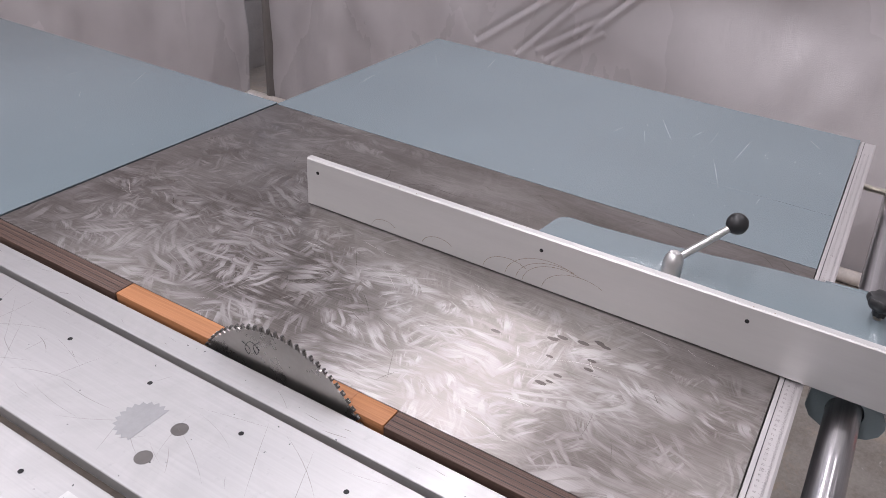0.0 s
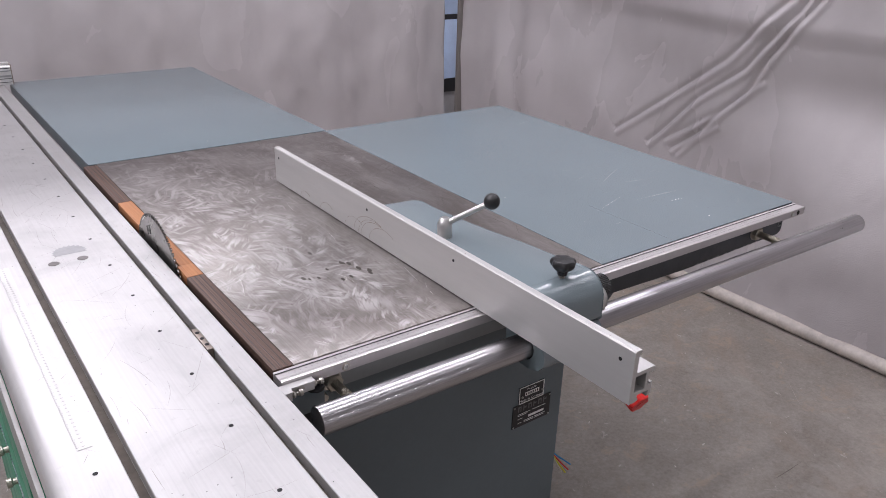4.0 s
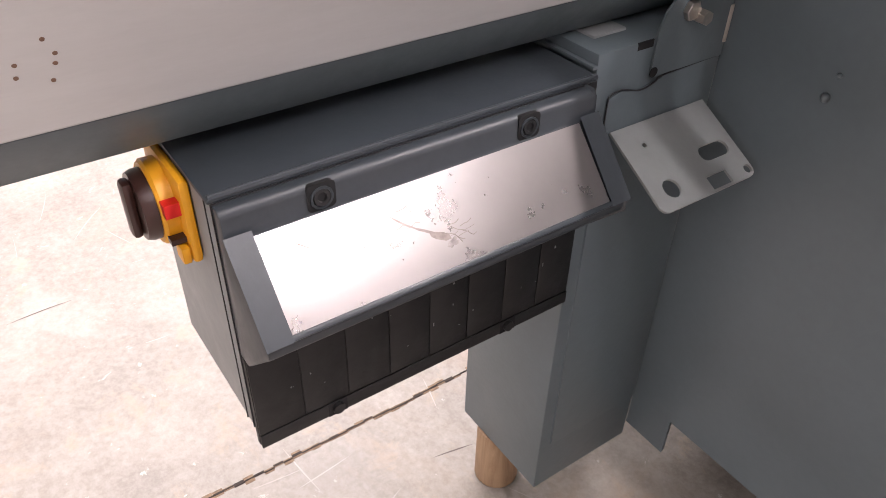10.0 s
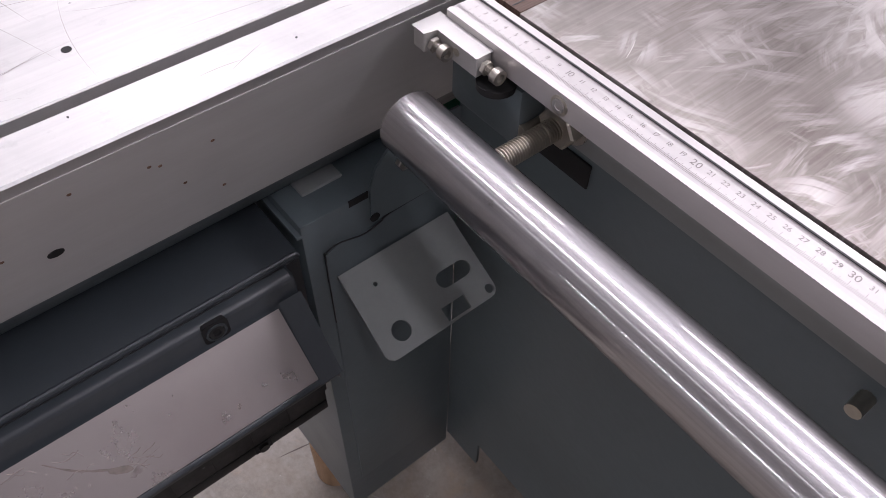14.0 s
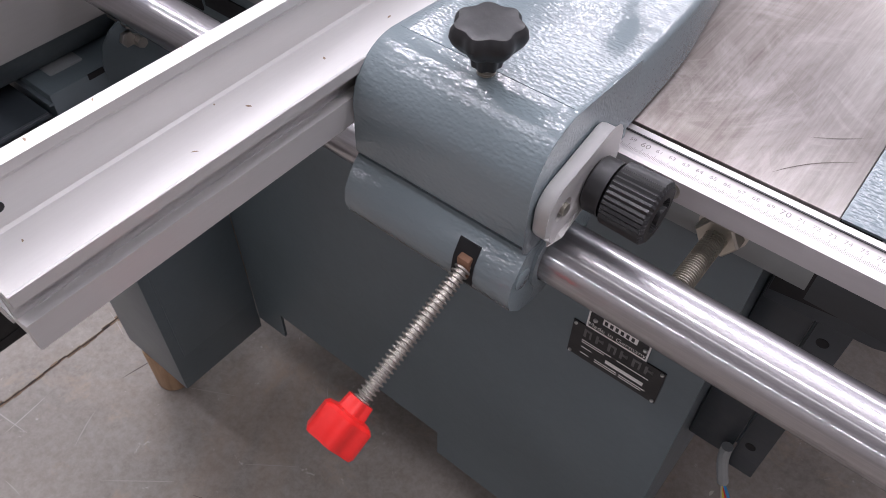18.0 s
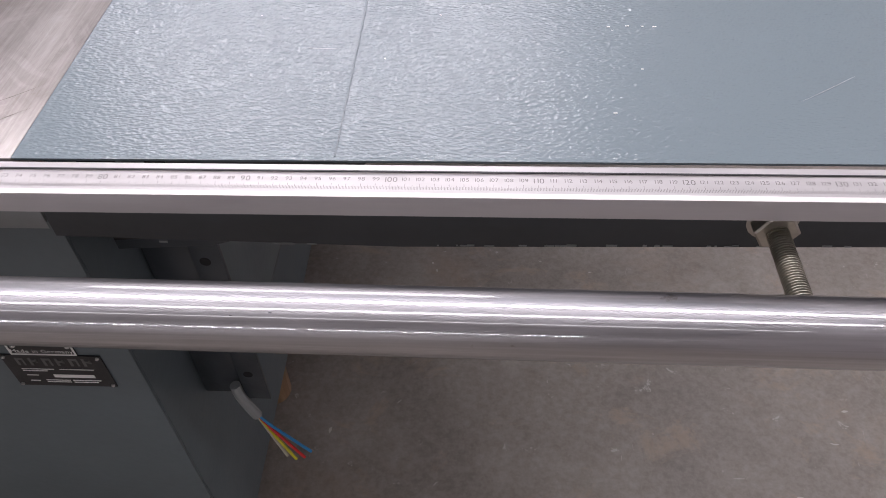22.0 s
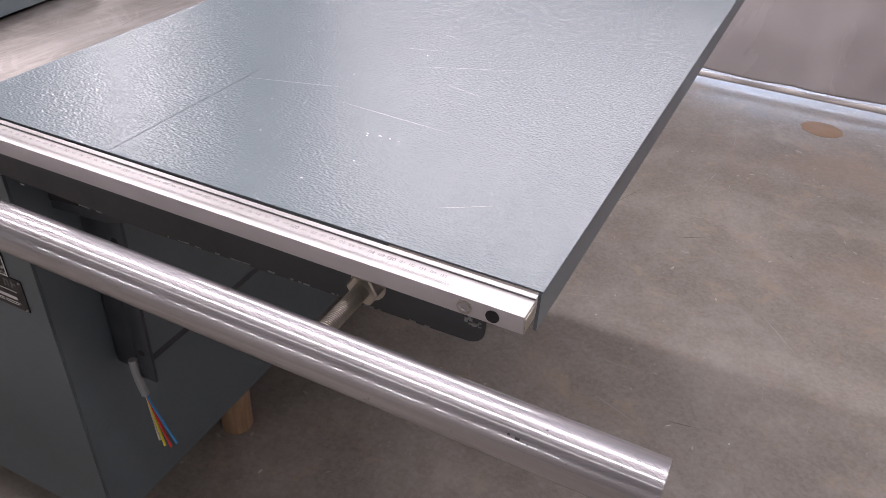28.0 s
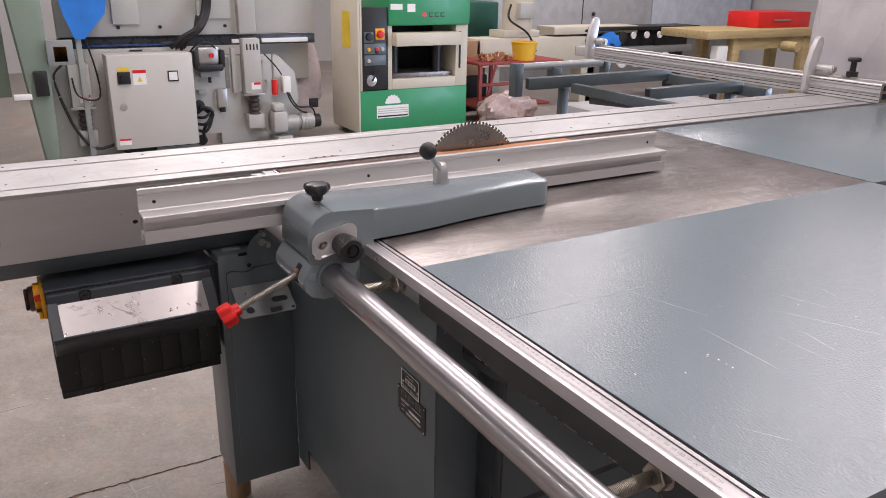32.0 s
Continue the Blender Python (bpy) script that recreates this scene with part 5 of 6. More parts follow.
# curved rub marks low on the fence's face, left by the blade
for k, (y0, r0) in enumerate(((0.335, 0.047), (0.328, 0.044), (0.35, 0.05), (0.30, 0.04), (0.42, 0.03), (0.55, 0.022), (0.66, 0.018))):
    bm = tube_path([(X0 - 0.0001, y0 + r0 * 1.5 * math.cos(a), 0.8735 + r0 * math.sin(a)) for a in np.linspace(0.05, 1.9 + 0.1 * k, 14)], 0.0003, 4)
    part("rub_mark", bm, FLECK, fb, "curved grey rub mark")

# ---- sliding table on its beam ----
Y0, Y1 = -1.75, 2.505
ST = 0.8722
sl = thing("sliding_table", (-0.17, 0.4, 0.72), "long worn aluminium sliding table with two grooves, scratched", "sliding table")
outer = [(-0.0895, 0.6965), (-0.0142, ST - 0.010), (-0.011, ST - 0.0015), (-0.0125, ST), (-0.0495, ST), (-0.0505, ST - 0.001), (-0.0505, ST - 0.018), (-0.0615, ST - 0.018), (-0.0615, ST - 0.001), (-0.0625, ST), (-0.231, ST), (-0.232, ST - 0.001), (-0.232, ST - 0.018), (-0.2475, ST - 0.018), (-0.2475, ST - 0.001), (-0.2485, ST), (-0.312, ST - 0.0005)] + [(-0.312 - 0.024 * math.sin(a), ST - 0.0245 + 0.024 * math.cos(a)) for a in np.linspace(0.15, math.pi * 0.95, 10)] + [(-0.305, 0.80), (-0.305, 0.6965)]
deck = part("deck", extrude([outer], along_y, Y0, Y1), ALU, sl, "scratched aluminium deck")
skin = extrude([[(-0.0893, 0.6980), (-0.0147, ST - 0.0115), (-0.0141, ST - 0.0117), (-0.0887, 0.6977)]], along_y, Y0, Y1)
part("side_skin", skin, ALU_SIDE, sl, "brushed grey side face")
sn = Vector((0.1645, 0, -0.0746)).normalized()


def side_x(z):
    return -0.0887 + (z - 0.6977) * 0.4567


for y, z in ((-0.318, 0.768), (-0.95, 0.785), (-1.3, 0.755)):
    x = side_x(z)
    part("side_hole", lathe([(0.0058, 0), (0.0058, 0.0006), (0.0003, 0.0006)], (x, y, z), sn, 16), SHADE_BLACK, sl)
for y, z in ((-0.247, 0.825), (-0.240, 0.820), (-0.203, 0.821), (-0.224, 0.779), (-0.296, 0.837), (-0.193, 0.744), (-0.347, 0.792), (-0.614, 0.753), (-0.615, 0.744), (-0.597, 0.767), (-0.592, 0.756), (-0.593, 0.749), (-0.596, 0.737)):
    x = side_x(z)
    part("paint_fleck", lathe([(0.0016, 0), (0.0014, 0.0006), (0.0003, 0.0006)], (x, y, z), sn, 8), mat("brown_fleck", (0.16, 0.09, 0.06), 0.7) if "brown_fleck" not in bpy.data.materials else bpy.data.materials["brown_fleck"], sl)
for y in np.arange(-1.643, 2.4, 0.1545):
    for x in (-0.1045, -0.280):
        part("deck_hole", lathe([(0.0034, 0), (0.0034, 0.0003), (0.0003, 0.0003)], (x, float(y), ST), (0, 0, 1), 10), SHADE_BLACK, sl)
for x in (-0.14, -0.193):
    part("rivet", lathe([(0.0105, 0), (0.0105, 0.0004), (0.0085, 0.0007), (0.006, 0.0004), (0.003, 0.0002), (0.0003, 0.0002)], (x, 0.583, ST), (0, 0, 1), 20), mat("dark_rivet", (0.14, 0.13, 0.125), 0.45, 0.7) if "dark_rivet" not in bpy.data.materials else bpy.data.materials["dark_rivet"], sl, "grey rivet")
saw_mark = [(-0.155 + (0.028 if k % 2 else 0.033) * math.cos(math.pi * k / 26 * 1.25 - 0.4), 0.630 + (0.028 if k % 2 else 0.033) * math.sin(math.pi * k / 26 * 1.25 - 0.4)) for k in range(27)]
part("stamped_disc", extrude([saw_mark], along_z, ST - 0.001, ST + 0.0003), mat("dull_stamp", (0.30, 0.30, 0.305), 0.55, 0.5), sl, "dull toothed disc mark on the deck")
strip = part("scale_strip", box(-0.2885, -0.269, -0.04, 0.61, ST, ST + 0.0004), mat("worn_white_strip", (0.60, 0.595, 0.585), 0.5, 0.3), sl, "white paper scale strip")
bm = bmesh.new()
for k in range(130):
    y = -0.035 + k * 0.005
    box(-0.2895, -0.2895 + (0.0042 if k % 2 == 0 else 0.0026), y, y + 0.0004, ST + 0.0008, ST + 0.001, 0, 1, bm)
    if k % 2 == 0:
        box(-0.2815, -0.2775, y - 0.0006, y + 0.0008, ST + 0.0008, ST + 0.001, 0, 1, bm)
part("scale_print", bm, mat("grey_print", (0.40, 0.39, 0.385), 0.6), strip, smooth=False)
nut_ = part("groove_piece", box(-0.0612, -0.0508, 0.108, 0.185, ST - 0.017, ST + 0.0015, 0.001), mat("tarnished_steel", (0.27, 0.23, 0.2), 0.45, 0.8, 0.3, 40), sl, "tarnished steel sliding nut in the groove")
for y in (0.125, 0.147, 0.169):
    part("hole", lathe([(0.0036, 0), (0.0036, 0.0005), (0.0003, 0.0005)], (-0.056, y, ST + 0.0015), (0, 0, 1), 12), SHADE_BLACK, nut_)
# groove floors, darker and browner than the deck
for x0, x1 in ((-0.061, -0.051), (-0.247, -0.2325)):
    part("groove_floor", box(x0, x1, Y0 + 0.001, Y1 - 0.001, ST - 0.018, ST - 0.0172), mat("groove_brown", (0.09, 0.074, 0.06), 0.6, 0.4, 0.35, 25), sl)
beam = part("beam", extrude([[(-0.0915, 0.6960), (-0.1215, 0.650), (-0.30, 0.650), (-0.30, 0.6960)]], along_y, Y0 + 0.02, 2.45, None, 0.002), FRAMEG, sl, "blue-grey steel beam under the deck")
part("edge_profile", extrude([[(-0.3365, 0.838), (-0.3365, 0.812), (-0.341, 0.808), (-0.3465, 0.812), (-0.3465, 0.822), (-0.343, 0.838)]], along_y, -0.4, Y1 - 0.05), mat("dull_grey_aluminium", (0.30, 0.295, 0.29), 0.45, 0.5, 0.2, 8, 70), sl, "dull grey aluminium edge profile")
for y, z, r in ((0.789, 0.826, 0.007), (0.654, 0.826, 0.010), (0.316, 0.815, 0.012)):
    k_ = part("clamp_screw", cyl((-0.345, y, z), (-0.375, y, z), r * 0.45, None, 12), ZINC, sl)
    part("clamp_knob", lathe([(r * 0.7, 0), (r * 0.7, 0.014), (r, 0.017), (r, 0.026), (r * 0.7, 0.03), (0.0004, 0.0305)], (-0.356, y, z), (-1, 0, 0), 20), BLACK if r > 0.011 else ZINC, k_)

# green side cover of the beam support
cov = thing("beam_support", (-0.30, 0.55, F), "deep green sheet-steel beam support cover with seams", "machine base")
part("cover", box(-0.345, -0.30, 0.07, 1.0, 0.12, 0.697, 0.004), GREEN_DARK, cov)
part("upper_cover", box(-0.345, -0.307, 0.07, 1.0, 0.70, 0.806, 0.003), GREEN_DARK, cov)
part("seam", box(-0.3465, -0.345, 0.08, 0.99, 0.586, 0.589), BODY, cov)
for y in (0.17, 0.93):
    part("wooden_block", box(-0.345, -0.275, y - 0.035, y + 0.035, F, 0.12, 0.004), WOOD_BLOCK, cov)
for y, z in ((0.42, 0.60), (0.95, 0.575), (0.36, 0.57)):
    part("catch", lathe([(0.006, 0), (0.006, 0.008), (0.009, 0.010), (0.009, 0.018), (0.0004, 0.019)], (-0.345, y, z), (-1, 0, 0), 14), DULLZINC, cov)
for k in range(5):
    part("faded_mark", box(-0.3458, -0.345, 0.36 + 0.02 * k, 0.372 + 0.02 * k, 0.30, 0.40 + 0.03 * math.sin(k)), mat("faded_print", (0.14, 0.3, 0.2), 0.6) if "faded_print" not in bpy.data.materials else bpy.data.materials["faded_print"], cov)

scratches("deck_scratch", 240, -0.228, -0.064, -0.6, 2.45, ST + 0.0002, mat("deck_scratch_grey", (0.27, 0.25, 0.24), 0.5, 0.5), sl, (0.012, 0.12), 0.0003, 11, None, 0.25, "fine dark scratches")
scratches("deck_scratch", 60, -0.30, -0.25, -0.6, 2.45, ST + 0.0002, bpy.data.materials["deck_scratch_grey"], sl, (0.006, 0.05), 0.0004, 12, None, 0.7, "fine dark scratches")
scratches("deck_scratch", 50, -0.049, -0.014, -0.6, 2.45, ST + 0.0002, bpy.data.materials["deck_scratch_grey"], sl, (0.006, 0.04), 0.0004, 13, 1.57, 0.4, "fine dark scratches")
scratches("deck_pit", 130, -0.30, -0.014, -0.6, 2.45, ST + 0.00025, INK, sl, (0.0012, 0.004), 0.0009, 14, None, 0.7, "small dark pits", outside=lambda x, y: -0.0625 < x < -0.049 or -0.249 < x < -0.231)

# ---- crosscut fence and outrigger frame at the far end of the sliding table ----
cf = thing("crosscut_fence", (-0.8, 2.42, ST), "long aluminium crosscut fence with flip stops", "crosscut fence")
fp = [(2.385, ST + 0.003), (2.385, 0.942), (2.389, 0.946), (2.402, 0.946), (2.402, 0.938), (2.414, 0.938), (2.414, 0.952), (2.447, 0.952), (2.447, 0.92), (2.440, 0.92), (2.440, 0.905), (2.447, 0.905), (2.447, ST + 0.003)]
fbar = part("fence_profile", extrude([fp], along_x, -1.63, 0.02), ALU_FENCE, cf, "pale aluminium fence profile")
part("groove", box(-1.629, 0.019, 2.3835, 2.3852, 0.905, 0.912), mat("grey_groove", (0.25, 0.25, 0.25), 0.5), fbar)
part("groove", box(-1.629, 0.019, 2.3835, 2.3852, 0.925, 0.929), bpy.data.materials["grey_groove"], fbar)
part("end_cap", box(0.02, 0.024, 2.386, 2.446, ST + 0.004, 0.95, 0.001), mat("brown_end", (0.2, 0.16, 0.13), 0.5), fbar)
for zz in (0.888, 0.92):
    part("end_opening", box(0.0238, 0.0246, 2.395, 2.437, zz, zz + 0.022), SHADE_BLACK, fbar)
for z in (0.884, 0.897, 0.936):
    part("thin_line", box(-1.629, 0.019, 2.3842, 2.3852, z, z + 0.0022), INK, fbar)
fp2 = part("fence_extension", box(-1.80, -1.631, 2.388, 2.445, ST + 0.012, 0.936, 0.003), ALU_FENCE, cf)
part("slot_cap", box(-1.806, -1.80, 2.39, 2.443, ST + 0.014, 0.934), DULLZINC, fp2)


def flip_stop(x):
    pts = [(0.0, 0.0), (0.045, 0.0)] + [(0.045 + 0.03 * math.sin(a), 0.03 + 0.17 * a / 1.4) for a in np.linspace(0.1, 1.4, 7)] + [(0.06, 0.218), (0.035, 0.205), (0.015, 0.16), (0.0, 0.1)]
    st = part("flip_stop", extrude([[(2.362 + u, ST + 0.012 + v) for u, v in pts]], along_x, x - 0.02, x, None, 0.002), ALU_FENCE, cf, "curved aluminium flip stop plate")
    part("pivot", cyl((x, 2.425, 0.975), (x + 0.07, 2.425, 0.975), 0.016, None, 18), ALU_FENCE, st)
    part("pivot_cap", cyl((x + 0.07, 2.425, 0.975), (x + 0.078, 2.425, 0.975), 0.012, None, 18), DULLZINC, st)
    part("carrier", box(x + 0.005, x + 0.06, 2.405, 2.447, 0.953, 0.968, 0.003), CHROME, st)
    return st


flip_stop(-0.285)
flip_stop(-1.665)
for x in (-0.135, -1.74):
    kb = part("clamp_knob", lathe([(0.022, 0), (0.022, 0.022), (0.012, 0.024), (0.011, 0.06), (0.024, 0.062), (0.026, 0.072), (0.02, 0.078), (0.0005, 0.079)], (x, 2.43, 0.953), (0, 0, 1), 20), BLACK, cf, "black clamp knob on a tall stem")
    part("clamp_foot", box(x - 0.03, x + 0.03, 2.41, 2.45, 0.9525, 0.957, 0.001), CHROME, kb)

outr = thing("outrigger_table", (-1.7, 2.7, F), "blue-grey welded outrigger frame of square tube", "outrigger frame")


def bar_tube(p0, p1, w, h, name="frame_tube", material=None):
    p0, p1 = Vector(p0), Vector(p1)
    d = p1 - p0
    m = Matrix.Translation((p0 + p1) / 2) @ d.to_track_quat("Y", "Z").to_matrix().to_4x4()
    L = d.length
    bm = box(-w / 2, w / 2, -L / 2, L / 2, -h / 2, h / 2, 0.004, 2, None, m)
    ob = part(name, bm, material or TUBE_DARK, outr)
    cap = box(-w / 2 + 0.006, w / 2 - 0.006, -L / 2 - 0.001, -L / 2 + 0.001, -h / 2 + 0.006, h / 2 - 0.006, 0, 1, None, m)
    part("tube_mouth", cap, SHADE_BLACK, ob)
    return ob


bar_tube((-2.06, 2.25, 0.695), (-1.84, 3.2, 0.735), 0.06, 0.07)
bar_tube((-1.43, 2.62, 0.70), (-1.28, 3.2, 0.735), 0.06, 0.06)
bar_tube((-1.92, 2.5, 0.675), (-1.0, 2.43, 0.69), 0.05, 0.055)
bar_tube((-1.78, 2.52, 0.62), (-1.05, 2.62, 0.66), 0.04, 0.04)
bar_tube((-1.84, 3.2, 0.71), (-1.1, 3.22, 0.71), 0.06, 0.06)
bar_tube((-2.02, 2.5, F), (-2.02, 2.5, 0.66), 0.05, 0.05, "leg")
bar_tube((-1.3, 3.15, F), (-1.3, 3.15, 0.70), 0.05, 0.05, "leg")
rl = part("roller", cyl((-2.2, 2.3, 0.775), (-2.1, 2.86, 0.795), 0.026, None, 22), mat("grey_roller", (0.3, 0.31, 0.31), 0.4, 0.5), outr, "grey support roller")
part("roller_bracket", box(-2.2, -2.12, 2.5, 2.56, 0.71, 0.775, 0.004), TUBE_DARK, outr)
part("bracket_end", box(-2.24, -2.17, 2.24, 2.3, 0.6, 0.8, 0.004), TUBE_DARK, outr)
part("roller_end", box(-2.13, -2.07, 2.87, 2.91, 0.72, 0.83, 0.004), TUBE_DARK, outr)

gb = thing("steel_cabinet", (-1.0, 2.45, F), "grey steel cabinet beyond the saw, reflected daylight painted on its sheet top", "cabinet")
part("body", box(-1.46, -0.60, 2.09, 2.95, 0.34, 0.59, 0.006), mat("slate_enamel", (0.12, 0.14, 0.145), 0.5), gb)
# the top's pale blue is daylight's reflection put into the base colour
part("top_sheet", box(-1.47, -0.59, 2.08, 2.96, 0.59, 0.602, 0.003), mat("sky_reflection_blue", (0.36, 0.45, 0.60), 0.3), gb, "glossy sheet top, reflected daylight painted in as pale blue")
part("plinth", box(-1.3, -0.75, 2.3, 2.85, F, 0.34), BODY, gb)

# ---- thickness planer ----
PX, PY = -4.69, 2.325
pln = thing("thickness_planer", (PX - 0.3, PY + 0.57, F), "green and cream thickness planer with black control panel", "planer")


def on(u0, u1, z0, z1, d0, d1, bev=0.004):
    return box(PX - d1, PX - d0, PY + u0, PY + u1, z0, z1, bev)


base = part("green_base", on(0.0, 1.14, -0.10, 0.293, 0.0, 0.61, 0.008), GREEN, pln, "green sheet base")
for u, d in ((0.08, 0.06), (1.06, 0.06), (0.08, 0.55), (1.06, 0.55)):
    part("foot", box(PX - d - 0.04, PX - d + 0.04, PY + u - 0.04, PY + u + 0.04, F, -0.10, 0.004), CREAM, base)
part("cream_side", on(-0.01, 0.012, -0.09, 1.35, 0.0, 0.62, 0.006), CREAM, pln, "cream sheet side")
part("cream_post", on(0.012, 0.03, 0.293, 1.35, -0.004, 0.6, 0.002), CREAM, pln)
cp = part("control_panel", on(0.03, 0.285, 0.30, 1.02, -0.006, 0.05, 0.003), BLACK, pln, "black control panel")
for z, u0, u1, m_ in ((0.72, 0.05, 0.14, BODY), (0.52, 0.05, 0.26, BODY), (0.62, 0.05, 0.26, BODY)):
    part("panel_field", on(u0, u1, z, z + 0.09, -0.010, -0.006, 0.002), m_, cp)
part("switch_field", on(0.16, 0.25, 0.74, 0.84, -0.012, -0.006, 0.003), YELLOW, cp)
part("switch", lathe([(0.035, 0), (0.03, 0.03), (0.0005, 0.032)], (PX + 0.012, PY + 0.205, 0.79), (1, 0, 0), 18), RED, cp)
part("dial", lathe([(0.035, 0), (0.032, 0.03), (0.0005, 0.032)], (PX + 0.010, PY + 0.095, 0.77), (1, 0, 0), 18), BLACK, cp)
for u, z, m_ in ((0.09, 0.66, YELLOW), (0.17, 0.66, RED), (0.225, 0.66, WHITE), (0.09, 0.56, WHITE), (0.17, 0.64, BLACK)):
    part("push_button", lathe([(0.018, 0), (0.016, 0.014), (0.0005, 0.015)], (PX + 0.010, PY + u, z), (1, 0, 0), 14), m_, cp)
hw = part("hand_wheel", lathe([(0.05, 0), (0.05, 0.014), (0.02, 0.02), (0.0005, 0.022)], (PX + 0.006, PY + 0.113, 0.385), (1, 0, 0), 22), CHROME, cp)
part("crank", cyl((PX + 0.03, PY + 0.113, 0.385), (PX + 0.05, PY + 0.18, 0.49), 0.008, None, 10), BLACK, hw)
part("cream_frame", on(0.285, 0.33, 0.293, 0.86, 0.0, 0.5), CREAM, pln)
part("cream_frame", on(1.005, 1.135, 0.293, 0.86, 0.0, 0.6), CREAM, pln)
part("cream_sill", on(0.33, 1.005, 0.293, 0.385, 0.0, 0.6), CREAM, pln)
part("infeed_lip", on(0.33, 1.01, 0.685, 0.80, -0.09, 0.1, 0.006), CREAM, pln, "cream infeed beam")
# depth of the throat painted as shade on a near-black box
part("throat_shade", on(0.33, 1.005, 0.385, 0.86, 0.45, 0.5), SHADE_BLACK, pln)
part("planer_bed", on(0.33, 1.005, 0.385, 0.43, 0.05, 0.45), IRON, pln, "steel planer bed")
for u in (0.40, 0.86):
    part("guide_column", cyl((PX - 0.12, PY + u, 0.43), (PX - 0.12, PY + u, 0.685), 0.045, None, 16), BLACK, pln)
part("depth_slot", on(1.04, 1.06, 0.46, 0.80, -0.004, 0.0, 0.001), BLACK, pln)
hd = part("green_hood", on(0.285, 1.14, 0.86, 1.35, -0.03, 0.6, 0.02), GREEN, pln, "green top hood")
part("logo_dot", lathe([(0.022, 0), (0.022, 0.002), (0.0005, 0.002)], (PX + 0.03, PY + 0.645, 0.955), (1, 0, 0), 18), RED, hd)
bm = bmesh.new()
for k in range(3):
    box(PX + 0.03, PX + 0.0315, PY + 0.69 + k * 0.062, PY + 0.735 + k * 0.062, 0.935, 0.945, 0, 1, bm)
    box(PX + 0.03, PX + 0.0315, PY + 0.69 + k * 0.062, PY + 0.70 + k * 0.062, 0.945, 0.965, 0, 1, bm)
    box(PX + 0.03, PX + 0.0315, PY + 0.69 + k * 0.062, PY + 0.735 + k * 0.062, 0.965, 0.973, 0, 1, bm)
part("logo_shapes", bm, INK, hd, smooth=False)
part("label", box(PX + 0.03, PX + 0.0312, PY + 0.30, PY + 0.42, 1.0, 1.05), PAPER, hd)
part("label", box(PX + 0.03, PX + 0.0312, PY + 0.47, PY + 0.55, 0.98, 1.05), PAPER, hd)
stk = part("sticker", on(0.17, 0.50, 0.035, 0.15, -0.0015, 0.0, 0.0), PAPER, base, "white dealer sticker with grey lines")
for z, h in ((0.118, 0.006), (0.098, 0.006), (0.078, 0.006), (0.045, 0.014)):
    part("print_bar", on(0.18, 0.49, z, z + h, -0.0022, -0.0015, 0.0), INK if h > 0.01 else bpy.data.materials["grey_print"], stk)
disc = [(0.335 + (0.085 if k % 2 else 0.073) * math.cos(math.pi * k / 16), 0.165 + (0.085 if k % 2 else 0.073) * math.sin(math.pi * k / 16)) for k in range(17)]
part("sticker_disc", extrude([[(PY + u, z) for u, z in disc]], along_x, PX, PX + 0.0015), PAPER, base)
part("warning_label", box(PX - 0.34, PX - 0.16, PY - 0.0115, PY - 0.01, 0.66, 0.98), mat("yellow_paper", (0.72, 0.5, 0.03), 0.6), pln, "yellow paper label")

# ---- large white machine with control cabinet ----
MX = -5.05
wm = thing("sanding_machine", (MX - 0.4, 0.9, F), "large white machine with a grey control cabinet and hoses", "machine")


def mb(y0, y1, z0, z1, d0=0.0, d1=0.05, bev=0.004):
    return box(MX + d0, MX + d1, y0, y1, z0, z1, bev)


part("frame_plate", extrude([[(-0.15, F), (-0.15, 0.70), (0.98, 0.70), (1.0, 0.62), (1.70, 0.60), (1.85, 0.45), (1.88, 0.2), (1.62, F), (1.15, F), (1.15, -0.05), (0.99, -0.05), (0.99, F)]], along_x, MX - 0.08, MX, None, 0.006), WHITE, wm, "white steel frame plate")
part("lower_plate", mb(1.15, 1.9, F, 0.30, -0.2, -0.09), WHITE, wm)
part("cross_beam", mb(-0.05, 2.06, 0.70, 0.78, -0.12, -0.02), mat("dark_slide_rail", (0.05, 0.055, 0.065), 0.3, 0.5), wm, "dark slide rail")
part("upper_panel", mb(-0.05, 1.38, 0.79, 2.2, -0.1, -0.01), WHITE, wm, "white upper housing")
part("upper_panel", mb(1.40, 2.06, 0.79, 2.2, -0.14, -0.05), WHITE, wm)
part("upper_plate", mb(0.36, 0.56, 0.885, 1.3, -0.01, 0.02), WHITE, wm)
part("upper_plate", mb(1.02, 1.30, 0.92, 1.4, -0.01, 0.015), WHITE, wm)
part("right_beam", mb(1.5, 2.06, 0.36, 0.70, -0.3, -0.2), WHITE, wm)
for y in (0.40, 0.72, 1.02, 1.5, 1.25):
    part("bolt", cyl((MX - 0.01, y, 0.86), (MX + 0.005, y, 0.86), 0.014, None, 12), BLACK, wm)
cabn = part("control_cabinet", mb(0.245, 0.892, -0.068, 0.672, 0.06, 0.27, 0.008), mat("pale_grey_enamel", (0.50, 0.49, 0.45), 0.45, 0, 0.06, 3, 60), wm, "pale grey control cabinet door")
part("door_edge", mb(0.25, 0.887, -0.075, -0.069, 0.07, 0.26, 0.001), BLACK, cabn)
part("rotary_switch", mb(0.31, 0.405, 0.45, 0.545, 0.27, 0.285, 0.004), BLACK, cabn)
part("switch_knob", cyl((MX + 0.285, 0.357, 0.498), (MX + 0.31, 0.357, 0.498), 0.026, None, 16), BLACK, cabn)
